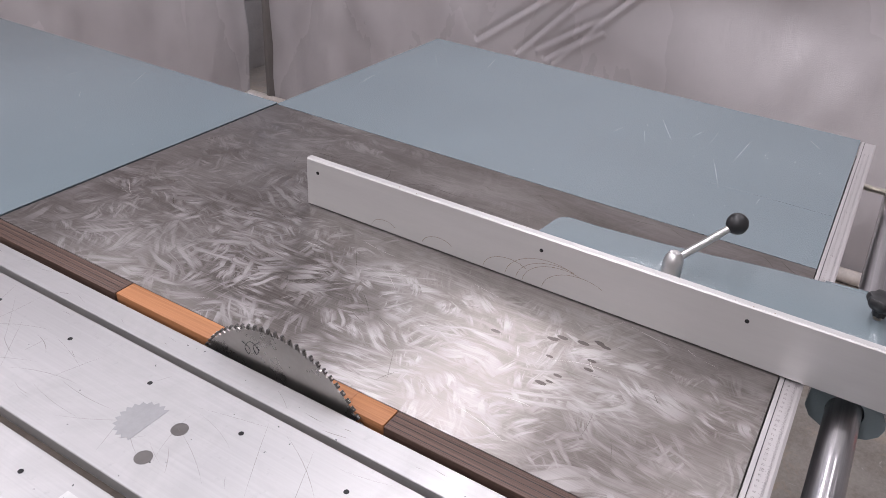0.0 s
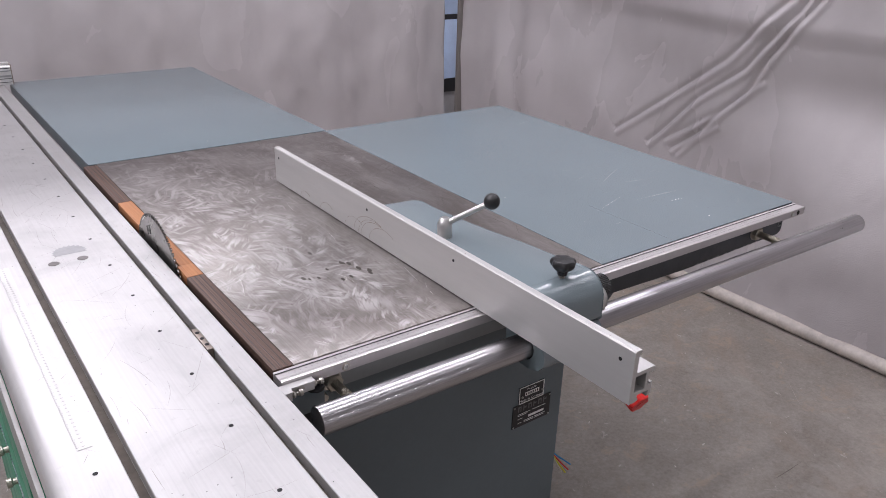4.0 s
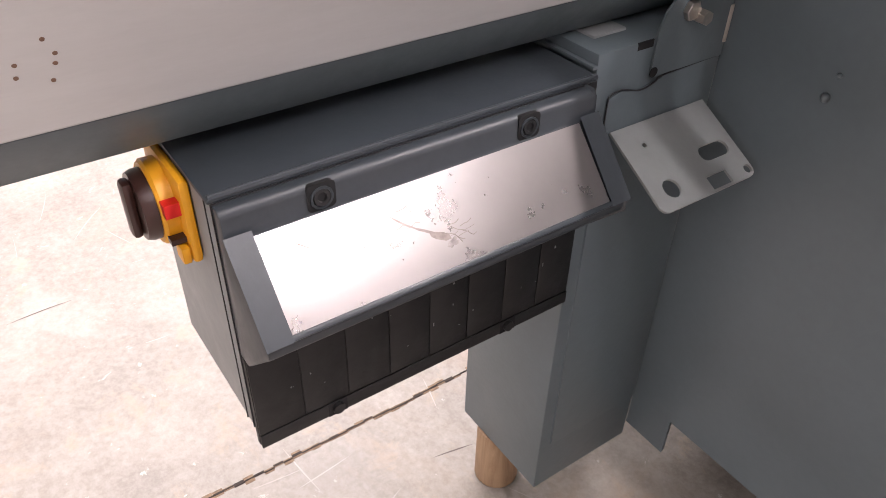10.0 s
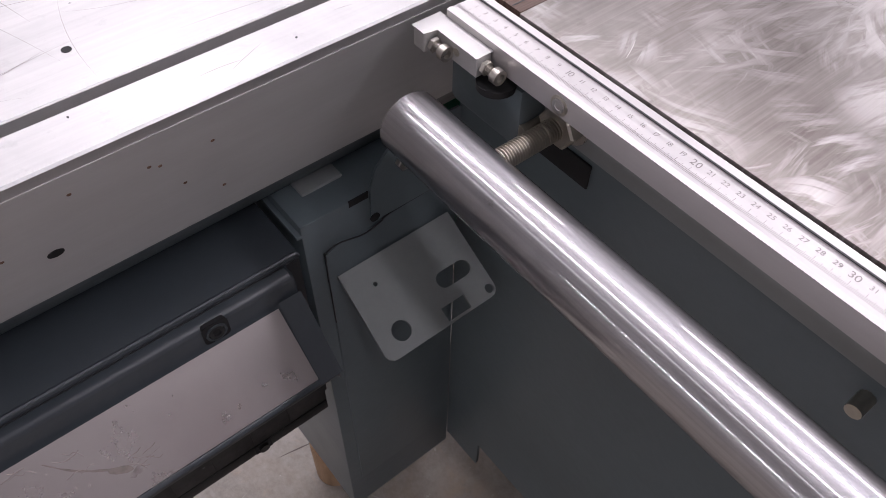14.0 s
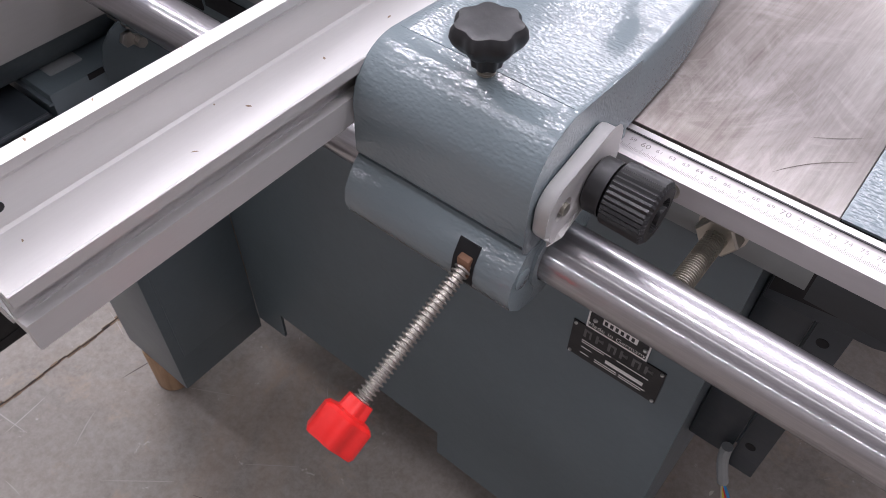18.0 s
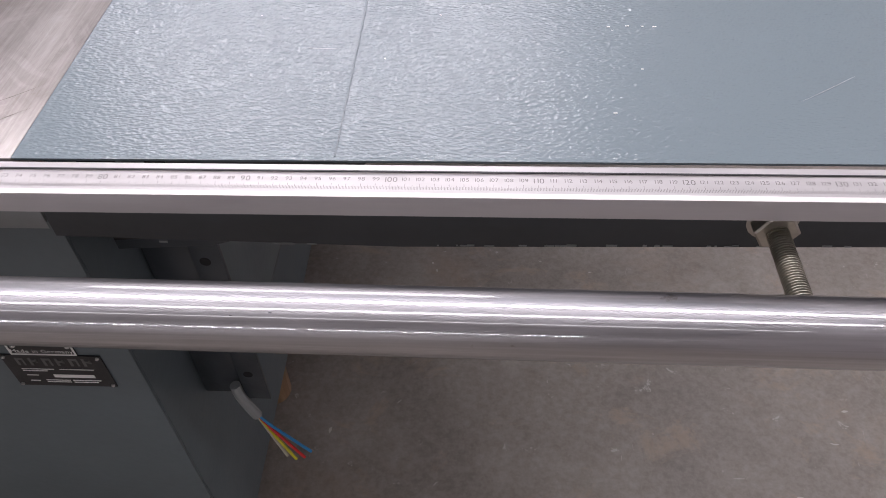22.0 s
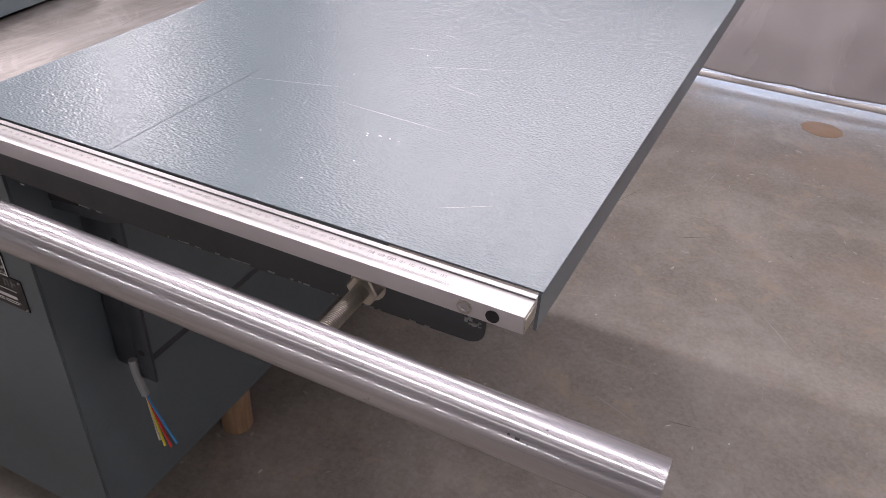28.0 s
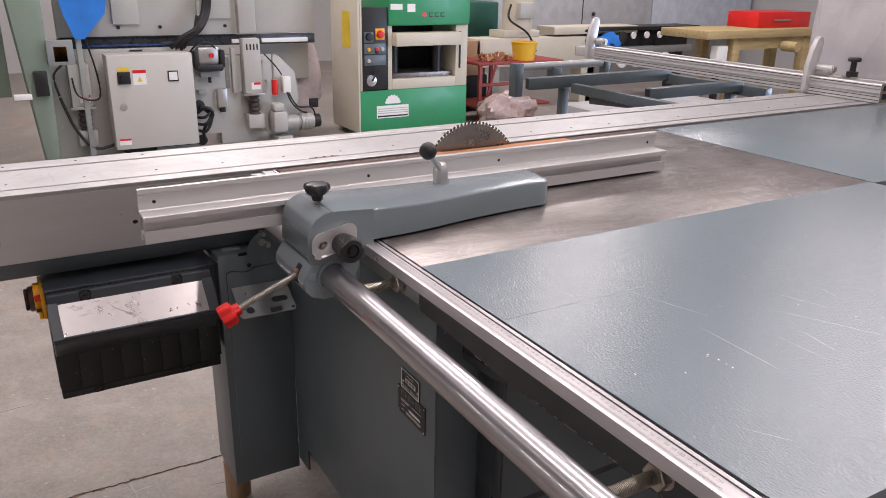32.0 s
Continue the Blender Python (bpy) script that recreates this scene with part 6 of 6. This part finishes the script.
part("switch_label", mb(0.32, 0.40, 0.55, 0.575, 0.27, 0.272, 0), bpy.data.materials["yellow_paper"], cabn)
lb = part("warning_label", mb(0.425, 0.525, 0.44, 0.555, 0.27, 0.2715, 0), PAPER, cabn, "white label with red band")
part("label_band", mb(0.425, 0.525, 0.53, 0.555, 0.2715, 0.2725, 0), RED, lb)
part("label_triangle", extrude([[(0.455, 0.465), (0.495, 0.465), (0.475, 0.505)]], along_x, MX + 0.2715, MX + 0.2725), bpy.data.materials["yellow_paper"], lb)
lb = part("warning_label", mb(0.27, 0.36, -0.03, 0.02, 0.27, 0.2715, 0), PAPER, cabn)
part("label_band", mb(0.27, 0.36, 0.005, 0.02, 0.2715, 0.2725, 0), RED, lb)
mt = part("meter", mb(0.69, 0.77, 0.455, 0.54, 0.27, 0.28, 0.003), BLACK, cabn, "panel meter")
part("meter_face", mb(0.698, 0.762, 0.465, 0.53, 0.28, 0.2815, 0), PAPER, mt)
part("door_lock", lathe([(0.028, 0), (0.028, 0.006), (0.014, 0.008), (0.014, 0.014), (0.0005, 0.014)], (MX + 0.27, 0.333, 0.272), (1, 0, 0), 18), CHROME, cabn)


def column(y, lo, hi):
    c = part("lift_column", mb(y - 0.075, y + 0.075, lo, hi, 0.02, 0.12, 0.006), WHITE, wm, "white lift column")
    part("bellows", lathe([(0.038 if k % 2 else 0.05, k * 0.02) for k in range(9)], (MX + 0.07, y + 0.01, lo - 0.19), (0, 0, 1), 14), mat("brown_bellows", (0.05, 0.035, 0.03), 0.6) if "brown_bellows" not in bpy.data.materials else bpy.data.materials["brown_bellows"], c)
    part("clamp_plate", mb(y - 0.09, y + 0.09, lo - 0.02, lo, 0.01, 0.14, 0.003), CHROME, c)
    part("column_foot", mb(y - 0.06, y + 0.08, lo - 0.31, lo - 0.19, 0.01, 0.12, 0.005), WHITE, c)
    part("warning_label", mb(y - 0.02, y + 0.06, lo + 0.03, lo + 0.09, 0.12, 0.1215, 0), PAPER, c)
    part("label_band", mb(y + 0.0, y + 0.06, lo + 0.07, lo + 0.09, 0.1215, 0.1225, 0), RED, c)
    return c


column(0.055, 0.27, 0.60)
column(1.43, 0.30, 0.76)
part("tall_column", mb(1.35, 1.5, 0.80, 2.2, -0.05, 0.06, 0.01), WHITE, wm)
un = part("adjust_unit", mb(0.98, 1.16, 0.55, 0.70, 0.0, 0.1, 0.02), CHROME, wm, "machined adjusting unit")
part("unit_yoke", mb(0.96, 1.18, 0.50, 0.56, 0.0, 0.14, 0.02), BLACK, un)
part("unit_screw", cyl((MX + 0.1, 1.09, 0.63), (MX + 0.12, 1.09, 0.63), 0.02, None, 12), RED, un)
for y0, y1, z0, z1, m_ in ((0.97, 1.04, 0.30, 0.34, BODY_LIGHT), (1.13, 1.21, 0.18, 0.34, CHROME), (1.15, 1.19, 0.14, 0.19, BLACK), (1.27, 1.31, 0.3, 0.68, WHITE)):
    part("fitting", mb(y0, y1, z0, z1, 0.0, 0.05, 0.004), m_, wm)
for k in range(3):
    part("hose", tube_path([(MX + 0.05, 0.90, 0.02 + 0.05 * k), (MX + 0.12, 0.99, 0.0 + 0.06 * k), (MX + 0.1, 1.05, 0.12 + 0.03 * k), (MX + 0.08, 0.97, 0.2)], 0.013, 8), RUBBER, wm)
    part("hose", tube_path([(MX + 0.05, 0.78 + 0.05 * k, 0.70), (MX + 0.12, 0.86 + 0.03 * k, 0.78), (MX + 0.14, 0.98 + 0.02 * k, 0.86), (MX + 0.1, 1.06 + 0.02 * k, 1.02), (MX + 0.1, 1.08 + 0.02 * k, 1.3)], 0.02, 8), RUBBER, wm, "black hose bundle")
part("hose", tube_path([(MX + 0.1, -0.1, 0.35), (MX + 0.12, -0.02, 0.1), (MX + 0.14, 0.1, -0.06), (MX + 0.12, 0.28, -0.04)], 0.012, 8), RUBBER, wm)
part("hose", tube_path([(MX + 0.14, 0.0, 0.5), (MX + 0.16, 0.03, 0.36), (MX + 0.15, 0.18, 0.34), (MX + 0.14, 0.17, 0.6), (MX + 0.1, 0.1, 0.9)], 0.007, 8), RUBBER, wm)
gm = part("gear_motor", lathe([(0.05, 0), (0.07, 0.01), (0.07, 0.12), (0.055, 0.13), (0.055, 0.15), (0.075, 0.155), (0.075, 0.27), (0.06, 0.28), (0.0005, 0.28)], (MX + 0.12, 1.68, 0.02), (0, 1, 0), 24), mat("grey_motor", (0.42, 0.42, 0.40), 0.4, 0.4), wm, "grey gear motor")
part("gearbox", mb(1.57, 1.70, -0.05, 0.13, 0.04, 0.2, 0.02), WHITE, gm)
part("gearbox_top", mb(1.58, 1.68, 0.13, 0.2, 0.06, 0.18, 0.02), WHITE, gm)
part("motor_cap", cyl((MX + 0.12, 1.95, 0.02), (MX + 0.12, 2.02, 0.02), 0.06, None, 20), BLACK, gm)
part("motor_foot", mb(1.60, 1.74, F, -0.09, 0.04, 0.2, 0.01), WHITE, gm)
for k in range(7):
    part("cooling_fin", lathe([(0.079, 0), (0.079, 0.004), (0.07, 0.004)], (MX + 0.12, 1.845 + k * 0.014, 0.02), (0, 1, 0), 20), bpy.data.materials["grey_motor"], gm)
vl = part("valve", cyl((MX + 0.08, 1.63, 0.27), (MX + 0.08, 1.63, 0.40), 0.028, None, 14), RED, wm, "red valve")
part("valve_stem", cyl((MX + 0.08, 1.62, 0.40), (MX + 0.08, 1.62, 0.62), 0.01, None, 10), DULLZINC, vl)
part("junction_box", mb(1.71, 1.78, 0.28, 0.42, 0.02, 0.08, 0.004), PAPER, wm)

# slots, stays, pipes and screws over the white machine's face; gap shadow, lit strips and blue reflection painted on
for y in (1.39, 1.42, 1.45, 1.48):
    part("column_slot", mb(y - 0.006, y + 0.006, 0.665, 0.715, 0.12, 0.1225, 0), SHADE_BLACK, wm)
for y0, y1, z0, z1, m_, nm in ((-0.04, 1.34, 0.782, 0.79, SHADE_BLACK, "shadow_gap"), (1.56, 1.98, 0.715, 0.75, PAPER, "lit_strip"), (1.30, 1.36, 0.715, 0.75, PAPER, "lit_strip"), (0.0, 0.9, 0.715, 0.728, mat("blue_reflection", (0.02, 0.05, 0.16), 0.25), "reflection_strip"),
                             (0.46, 0.56, 0.675, 0.685, BLACK, "handle"), (1.98, 2.06, 0.12, 0.20, BLACK, "dark_bracket"), (1.22, 1.255, 0.34, 0.6, BODY_LIGHT, "stay")):
    part(nm, mb(y0, y1, z0, z1, -0.02, 0.012, 0.001), m_, wm)
for y, z in ((0.92, 0.40), (0.92, 0.30), (1.24, 0.42), (1.52, 0.46), (1.55, 0.55), (0.2, 0.5), (0.19, 0.3), (0.18, 0.16), (-0.1, 0.3), (-0.11, 0.1), (1.1, 0.46), (1.36, 0.1), (1.58, 0.38), (0.95, 0.52)):
    part("screw_head", cyl((MX - 0.001, y, z), (MX + 0.012, y, z), 0.011, None, 10), DULLZINC, wm)
for pts, r in (([(0.05, 0.93, 0.66), (0.1, 0.98, 0.72), (0.1, 1.08, 0.73), (0.08, 1.2, 0.60)], 0.008), ([(0.05, 0.86, 0.68), (0.12, 0.88, 0.76), (0.13, 0.95, 0.8), (0.1, 1.0, 0.95)], 0.014), ([(0.05, 0.82, 0.68), (0.1, 0.8, 0.74), (0.1, 0.7, 0.74)], 0.007),
               ([(0.06, 1.74, 0.30), (0.14, 1.76, 0.2), (0.14, 1.84, 0.12), (0.14, 1.9, 0.1)], 0.008), ([(0.06, 1.76, 0.28), (0.12, 1.82, 0.16), (0.12, 1.95, 0.14), (0.1, 2.0, 0.04)], 0.007), ([(0.05, 1.56, 0.62), (0.1, 1.64, 0.52), (0.08, 1.7, 0.44)], 0.006),
               ([(0.08, -0.02, 0.62), (0.1, -0.12, 0.52), (0.1, -0.1, 0.36)], 0.009), ([(0.06, 0.93, 0.14), (0.12, 1.0, 0.2), (0.12, 1.06, 0.14), (0.1, 0.98, 0.02), (0.08, 0.98, -0.08)], 0.014)):
    part("cable", tube_path([(MX + d, y, z) for d, y, z in pts], r, 8), RUBBER, wm)
for y in (0.0, 1.0):
    part("wheel", lathe([(0.03, 0), (0.045, 0.006), (0.045, 0.02), (0.02, 0.026), (0.0005, 0.026)], (MX + 0.02, 0.97, -0.09 + 0.3 * y), (1, 0, 0), 18), BLACK, wm)
part("unit_wing", mb(0.94, 0.98, 0.53, 0.67, 0.02, 0.12, 0.01), BLACK, un)
part("unit_wing", mb(1.16, 1.20, 0.53, 0.67, 0.02, 0.12, 0.01), BLACK, un)
part("unit_plate", mb(0.99, 1.15, 0.45, 0.50, 0.02, 0.1, 0.006), BODY_LIGHT, un)
part("unit_pin", cyl((MX + 0.06, 1.07, 0.40), (MX + 0.06, 1.07, 0.46), 0.014, None, 10), BLACK, un)
# shadow under the control cabinet, built as a near-black box
part("cabinet_shadow_box", mb(0.32, 0.56, -0.12, -0.075, 0.05, 0.2, 0.0), SHADE_BLACK, cabn)
part("door_edge", mb(0.8922, 0.897, -0.06, 0.664, 0.07, 0.25, 0.001), BODY_LIGHT, cabn)

lm = thing("green_grey_machine", (-5.0, -0.7, F), "grey-green machine column with pale boxes", "machine")
SAGE = mat("sage_enamel", (0.20, 0.26, 0.21), 0.5, 0, 0.1, 3, 60)
part("column", extrude([[(-0.42, 1.6), (-0.14, 1.6), (-0.17, F), (-0.26, F)]], along_x, -5.05, -4.75, None, 0.006), SAGE, lm)
part("column", box(-5.4, -5.1, -1.2, -0.42, 0.35, 1.6, 0.01), SAGE, lm)
for y0, y1, z0, z1, m_ in ((-0.27, -0.18, 0.4, 0.58, BLACK), (-0.16, 0.02, 0.62, 0.80, BODY_LIGHT), (-0.12, -0.02, 0.64, 0.76, YELLOW), (-0.42, -0.3, 0.38, 0.42, PAPER)):
    part("fitting", box(-4.75, -4.70, y0, y1, z0, z1, 0.006), m_, lm)
blu = thing("blue_hood", (-4.9, 0.15, F), "bright blue sheet hood on a thin post beside the white machine", "hood")
part("hood", extrude([[(-0.05, 1.3), (0.35, 1.3), (0.28, 0.98), (0.12, 0.80), (0.06, 0.80), (0.0, 0.98)]], along_x, -4.98, -4.86, None, 0.008), mat("blue_enamel", (0.02, 0.19, 0.62), 0.4), blu)
part("post", box(-4.95, -4.90, 0.06, 0.10, F, 0.80, 0.003), mat("grey_post", (0.3, 0.32, 0.3), 0.5), blu)

bag = thing("plastic_bag", (-5.35, 1.95, F), "translucent white plastic film bundle between machines", "plastic bag")
bm = ball((-5.45, 2.02, 0.32), 0.35, 40, None, (0.5, 0.62, 1.34))
for v in bm.verts:
    v.co += (v.co - Vector((-5.45, 2.02, v.co.z))).normalized() * (0.06 * noise.noise(Vector((v.co.x * 5, v.co.y * 9, v.co.z * 2.5))) + 0.03 * noise.noise(v.co * 15))
    v.co.z = max(v.co.z, F + 0.002)
part("film", bm, mat("white_film", (0.62, 0.55, 0.57), 0.3, 0, 0.1, 8, 30), bag)

# ---- trolley, far machines and hall clutter ----
tr = thing("red_trolley", (-4.9, 4.0, F), "rusty red steel trolley loaded with wrapped goods", "trolley")
REDP = mat("rusty_red_paint", (0.25, 0.035, 0.03), 0.55, 0, 0.3, 12, 80)
for y in (3.72, 4.18):
    for x in (-4.85, -5.35):
        part("post", box(x - 0.018, x + 0.018, y - 0.018, y + 0.018, F, 0.45, 0.003), REDP, tr)
part("deck", box(-5.4, -4.82, 3.68, 4.75, 0.45, 0.475, 0.003), REDP, tr)
part("shelf", box(-5.4, -4.82, 3.68, 4.6, 0.02, 0.04, 0.003), REDP, tr)
part("rail", box(-4.86, -4.83, 3.72, 4.2, 0.24, 0.27, 0.003), REDP, tr)
part("brace", cyl((-4.84, 3.74, -0.1), (-4.84, 3.9, 0.45), 0.014, None, 10), REDP, tr)
bag2 = thing("wrapped_bundle", (-4.75, 4.0, F), "crumpled translucent pink plastic wrap on the floor", "plastic wrap")
bm = ball((-4.72, 3.98, 0.0), 0.26, 40, None, (0.6, 1.35, 0.7))
for v in bm.verts:
    v.co += (v.co - Vector((-4.72, 3.98, 0))).normalized() * (0.07 * noise.noise(v.co * 6) + 0.05 * noise.noise(v.co * 17))
    v.co.z = max(v.co.z, F + 0.002)
part("wrap", bm, mat("pink_film", (0.36, 0.27, 0.25), 0.3, 0, 0.25, 10, 40), bag2)
bk = thing("yellow_bucket", (-4.85, 4.3, 0.476), "yellow plastic bucket standing on the trolley", "bucket")
part("bucket_body", lathe([(0.11, 0), (0.135, 0.17), (0.142, 0.175), (0.142, 0.185), (0.125, 0.185), (0.105, 0.02), (0.0005, 0.02)], (-4.95, 4.32, 0.476), (0, 0, 1), 24), mat("bucket_yellow", (0.72, 0.42, 0.03), 0.45), bk)
bm = bmesh.new()
for k in range(40):
    c = (-4.95 + 0.2 * random.random() - 0.1, 3.78 + 0.36 * random.random(), 0.485 + 0.06 * random.random())
    box(-0.03, 0.03, -0.012, 0.012, -0.004, 0.004, 0, 1, bm, Matrix.Translation(c) @ Euler((random.random() * 3, random.random() * 3, random.random() * 3)).to_matrix().to_4x4())
solo("wood_scraps", bm, WOOD_ORANGE, "heap of small wood scraps on the trolley", "scraps", kind="stuff")

bx = thing("cardboard_carton", (-5.9, 3.6, F), "brown cardboard carton beside the planer", "carton")
part("carton", box(-6.1, -5.6, 3.55, 4.2, 0.25, 0.62, 0.005), mat("cardboard", (0.36, 0.22, 0.13), 0.8), bx)
# near-black box below the carton
part("dark_base", box(-6.1, -5.6, 3.5, 4.3, F, 0.25, 0.005), SHADE_BLACK, bx)

cm = thing("cream_beam_machine", (-5.7, 5.0, F), "cream machine with a long beam and a motor", "machine")
part("beam", box(-5.9, -5.6, 4.15, 6.0, 0.32, 0.64, 0.01), CREAM, cm)
part("beam_top", box(-5.92, -5.58, 5.2, 6.5, 0.66, 0.75, 0.01), CREAM, cm)
part("motor", cyl((-5.75, 4.78, 0.70), (-5.75, 4.78, 1.15), 0.17, None, 22), CREAM, cm)
part("motor_base", box(-5.9, -5.6, 4.5, 5.0, 0.64, 0.72, 0.01), CREAM, cm)
part("motor_cap", box(-5.85, -5.55, 4.68, 4.88, 0.85, 1.02, 0.01), WHITE, cm)
part("cable", tube_path([(-5.55, 4.55, 1.0), (-5.5, 4.5, 0.85), (-5.45, 4.72, 0.7), (-5.45, 4.85, 0.5)], 0.012, 8), RUBBER, cm)
part("leg", box(-5.85, -5.65, 4.3, 4.5, F, 0.32), CREAM, cm)
part("leg", box(-5.85, -5.65, 5.7, 5.9, F, 0.32), CREAM, cm)

dg = thing("dark_green_machine", (-6.6, 4.0, F), "dark green machine half hidden behind the planer", "machine")
part("body", box(-6.9, -6.3, 3.9, 4.9, 0.55, 1.0, 0.02), mat("bottle_green", (0.02, 0.1, 0.075), 0.45), dg)
part("leg", box(-6.8, -6.4, 4.1, 4.6, F, 0.55), BLACK, dg)

wc = thing("enclosed_machine", (-8.0, 8.0, F), "tall pale grey enclosed machine at the far end", "machine")
part("enclosure", box(-8.4, -7.5, 5.6, 8.6, 0.42, 2.4, 0.01), mat("pale_cabinet", (0.55, 0.57, 0.6), 0.45), wc)
part("enclosure", box(-8.4, -7.5, 8.63, 10.9, 0.55, 2.4, 0.01), mat("blue_white_cabinet", (0.62, 0.68, 0.78), 0.45), wc)
part("door_gap", box(-7.5, -7.495, 7.2, 7.215, 0.45, 2.3), INK, wc)
part("knob", ball((-7.47, 7.4, 0.78), 0.03, 12), BLACK, wc)
part("base", box(-8.3, -7.6, 5.6, 10.8, F, 0.42), mat("base_grey", (0.2, 0.2, 0.2), 0.6), wc)

cv = thing("roller_conveyor", (-5.6, 6.6, F), "dark conveyor with blue motors and white roller ends", "conveyor")
part("frame", box(-5.9, -5.5, 5.75, 7.4, 0.42, 0.50, 0.005), BODY_LIGHT, cv)
part("top_rail", box(-5.9, -5.5, 5.7, 7.5, 0.70, 0.74, 0.005), BLACK, cv)
# shade between the rails, put in as a near-black box
part("gap_shade", box(-5.85, -5.6, 5.75, 7.4, 0.50, 0.70), SHADE_BLACK, cv)
for k in range(4):
    part("roller_end", lathe([(0.085, 0), (0.085, 0.02), (0.03, 0.03), (0.0005, 0.03)], (-5.5, 6.2 + k * 0.24, 0.34), (1, 0, 0), 20), PAPER, cv)
for k in range(3):
    part("white_roller", lathe([(0.04, 0), (0.04, 0.02), (0.0005, 0.02)], (-5.5, 6.35 + k * 0.22, 0.64), (1, 0, 0), 16), PAPER, cv)
for k in range(4):
    part("blue_motor", lathe([(0.06, 0), (0.07, 0.05), (0.07, 0.14), (0.0005, 0.15)], (-5.55, 5.85 + 0.09 * k, 0.56 + 0.04 * (k % 2)), (1, 0, 0.2), 16), bpy.data.materials["blue_enamel"] if k < 3 else BLACK, cv)
for y in (5.8, 7.3):
    part("leg", box(-5.85, -5.65, y, y + 0.1, F, 0.42), BLACK, cv)

wt = thing("wooden_bench", (-4.7, 7.2, F), "yellowed wooden workbench with thick top", "workbench")
part("bench_top", box(-5.0, -4.3, 6.3, 8.2, 0.68, 0.77, 0.008), PLY, wt)
for x in (-4.9, -4.45):
    for y in (6.8, 8.05):
        part("leg", box(x, x + 0.1, y, y + 0.12, F, 0.68, 0.005), PLY, wt)
part("apron", box(-4.4, -4.36, 6.9, 8.1, 0.55, 0.68), PLY, wt)
part("vise_roll", cyl((-4.3, 7.6, 0.58), (-4.1, 7.6, 0.58), 0.06, None, 18), PLY, wt)
sbx = thing("socket_box", (-4.4, 6.5, F), "pale socket box on a dark post", "socket box")
part("box", box(-4.45, -4.35, 6.55, 6.72, 0.4, 0.6, 0.006), PAPER, sbx)
part("post", box(-4.43, -4.37, 6.6, 6.66, F, 0.4), BLACK, sbx)
rb = thing("red_toolbox", (-4.7, 7.8, 0.77), "red steel toolbox standing on the bench", "toolbox")
part("body", box(-4.95, -4.5, 7.35, 8.3, 0.77, 0.95, 0.006), RED, rb)
part("handle", cyl((-4.48, 7.6, 0.86), (-4.48, 7.9, 0.86), 0.012, None, 10), CHROME, rb)
part("red_drum", cyl((-2.9, 4.7, F), (-2.9, 4.7, 0.25), 0.16, None, 20), RED, None, "small red drum on the floor")
tagged(bpy.data.objects["red_drum"], "small red steel drum standing on the floor", "drum")
solo("paper_roll", cyl((-3.55, 3.45, F + 0.09), (-3.45, 4.05, F + 0.09), 0.085, None, 20), PLY, "brown paper roll lying on the floor", "roll")
gz = thing("grey_plinth", (-3.2, 5.2, F), "low pale grey platform behind the frame", "platform")
part("platform", box(-4.3, -1.2, 4.3, 6.0, F, 0.12, 0.01), mat("platform_grey", (0.4, 0.4, 0.41), 0.6), gz)
lk = thing("steel_locker", (2.95, 3.6, F), "pale blue-white steel locker with dark plinth behind the curtain", "locker")
PALE_BLUE = mat("pale_blue_panel", (0.55, 0.66, 0.85), 0.5)
part("upper_door", box(2.6, 3.4, 3.55, 3.75, 0.87, 2.6, 0.004), PALE_BLUE, lk)
part("dark_seam", box(2.61, 3.39, 3.552, 3.74, 0.835, 0.87), INK, lk)
part("lower_door", box(2.6, 3.4, 3.55, 3.75, 0.42, 0.835, 0.004), PALE_BLUE, lk)
part("plinth", box(2.6, 3.4, 3.56, 3.74, 0.32, 0.42, 0.003), BLACK, lk)
part("stand", box(2.6, 3.4, 3.58, 3.74, F, 0.32, 0.003), mat("grey_stand", (0.3, 0.28, 0.27), 0.6), lk)
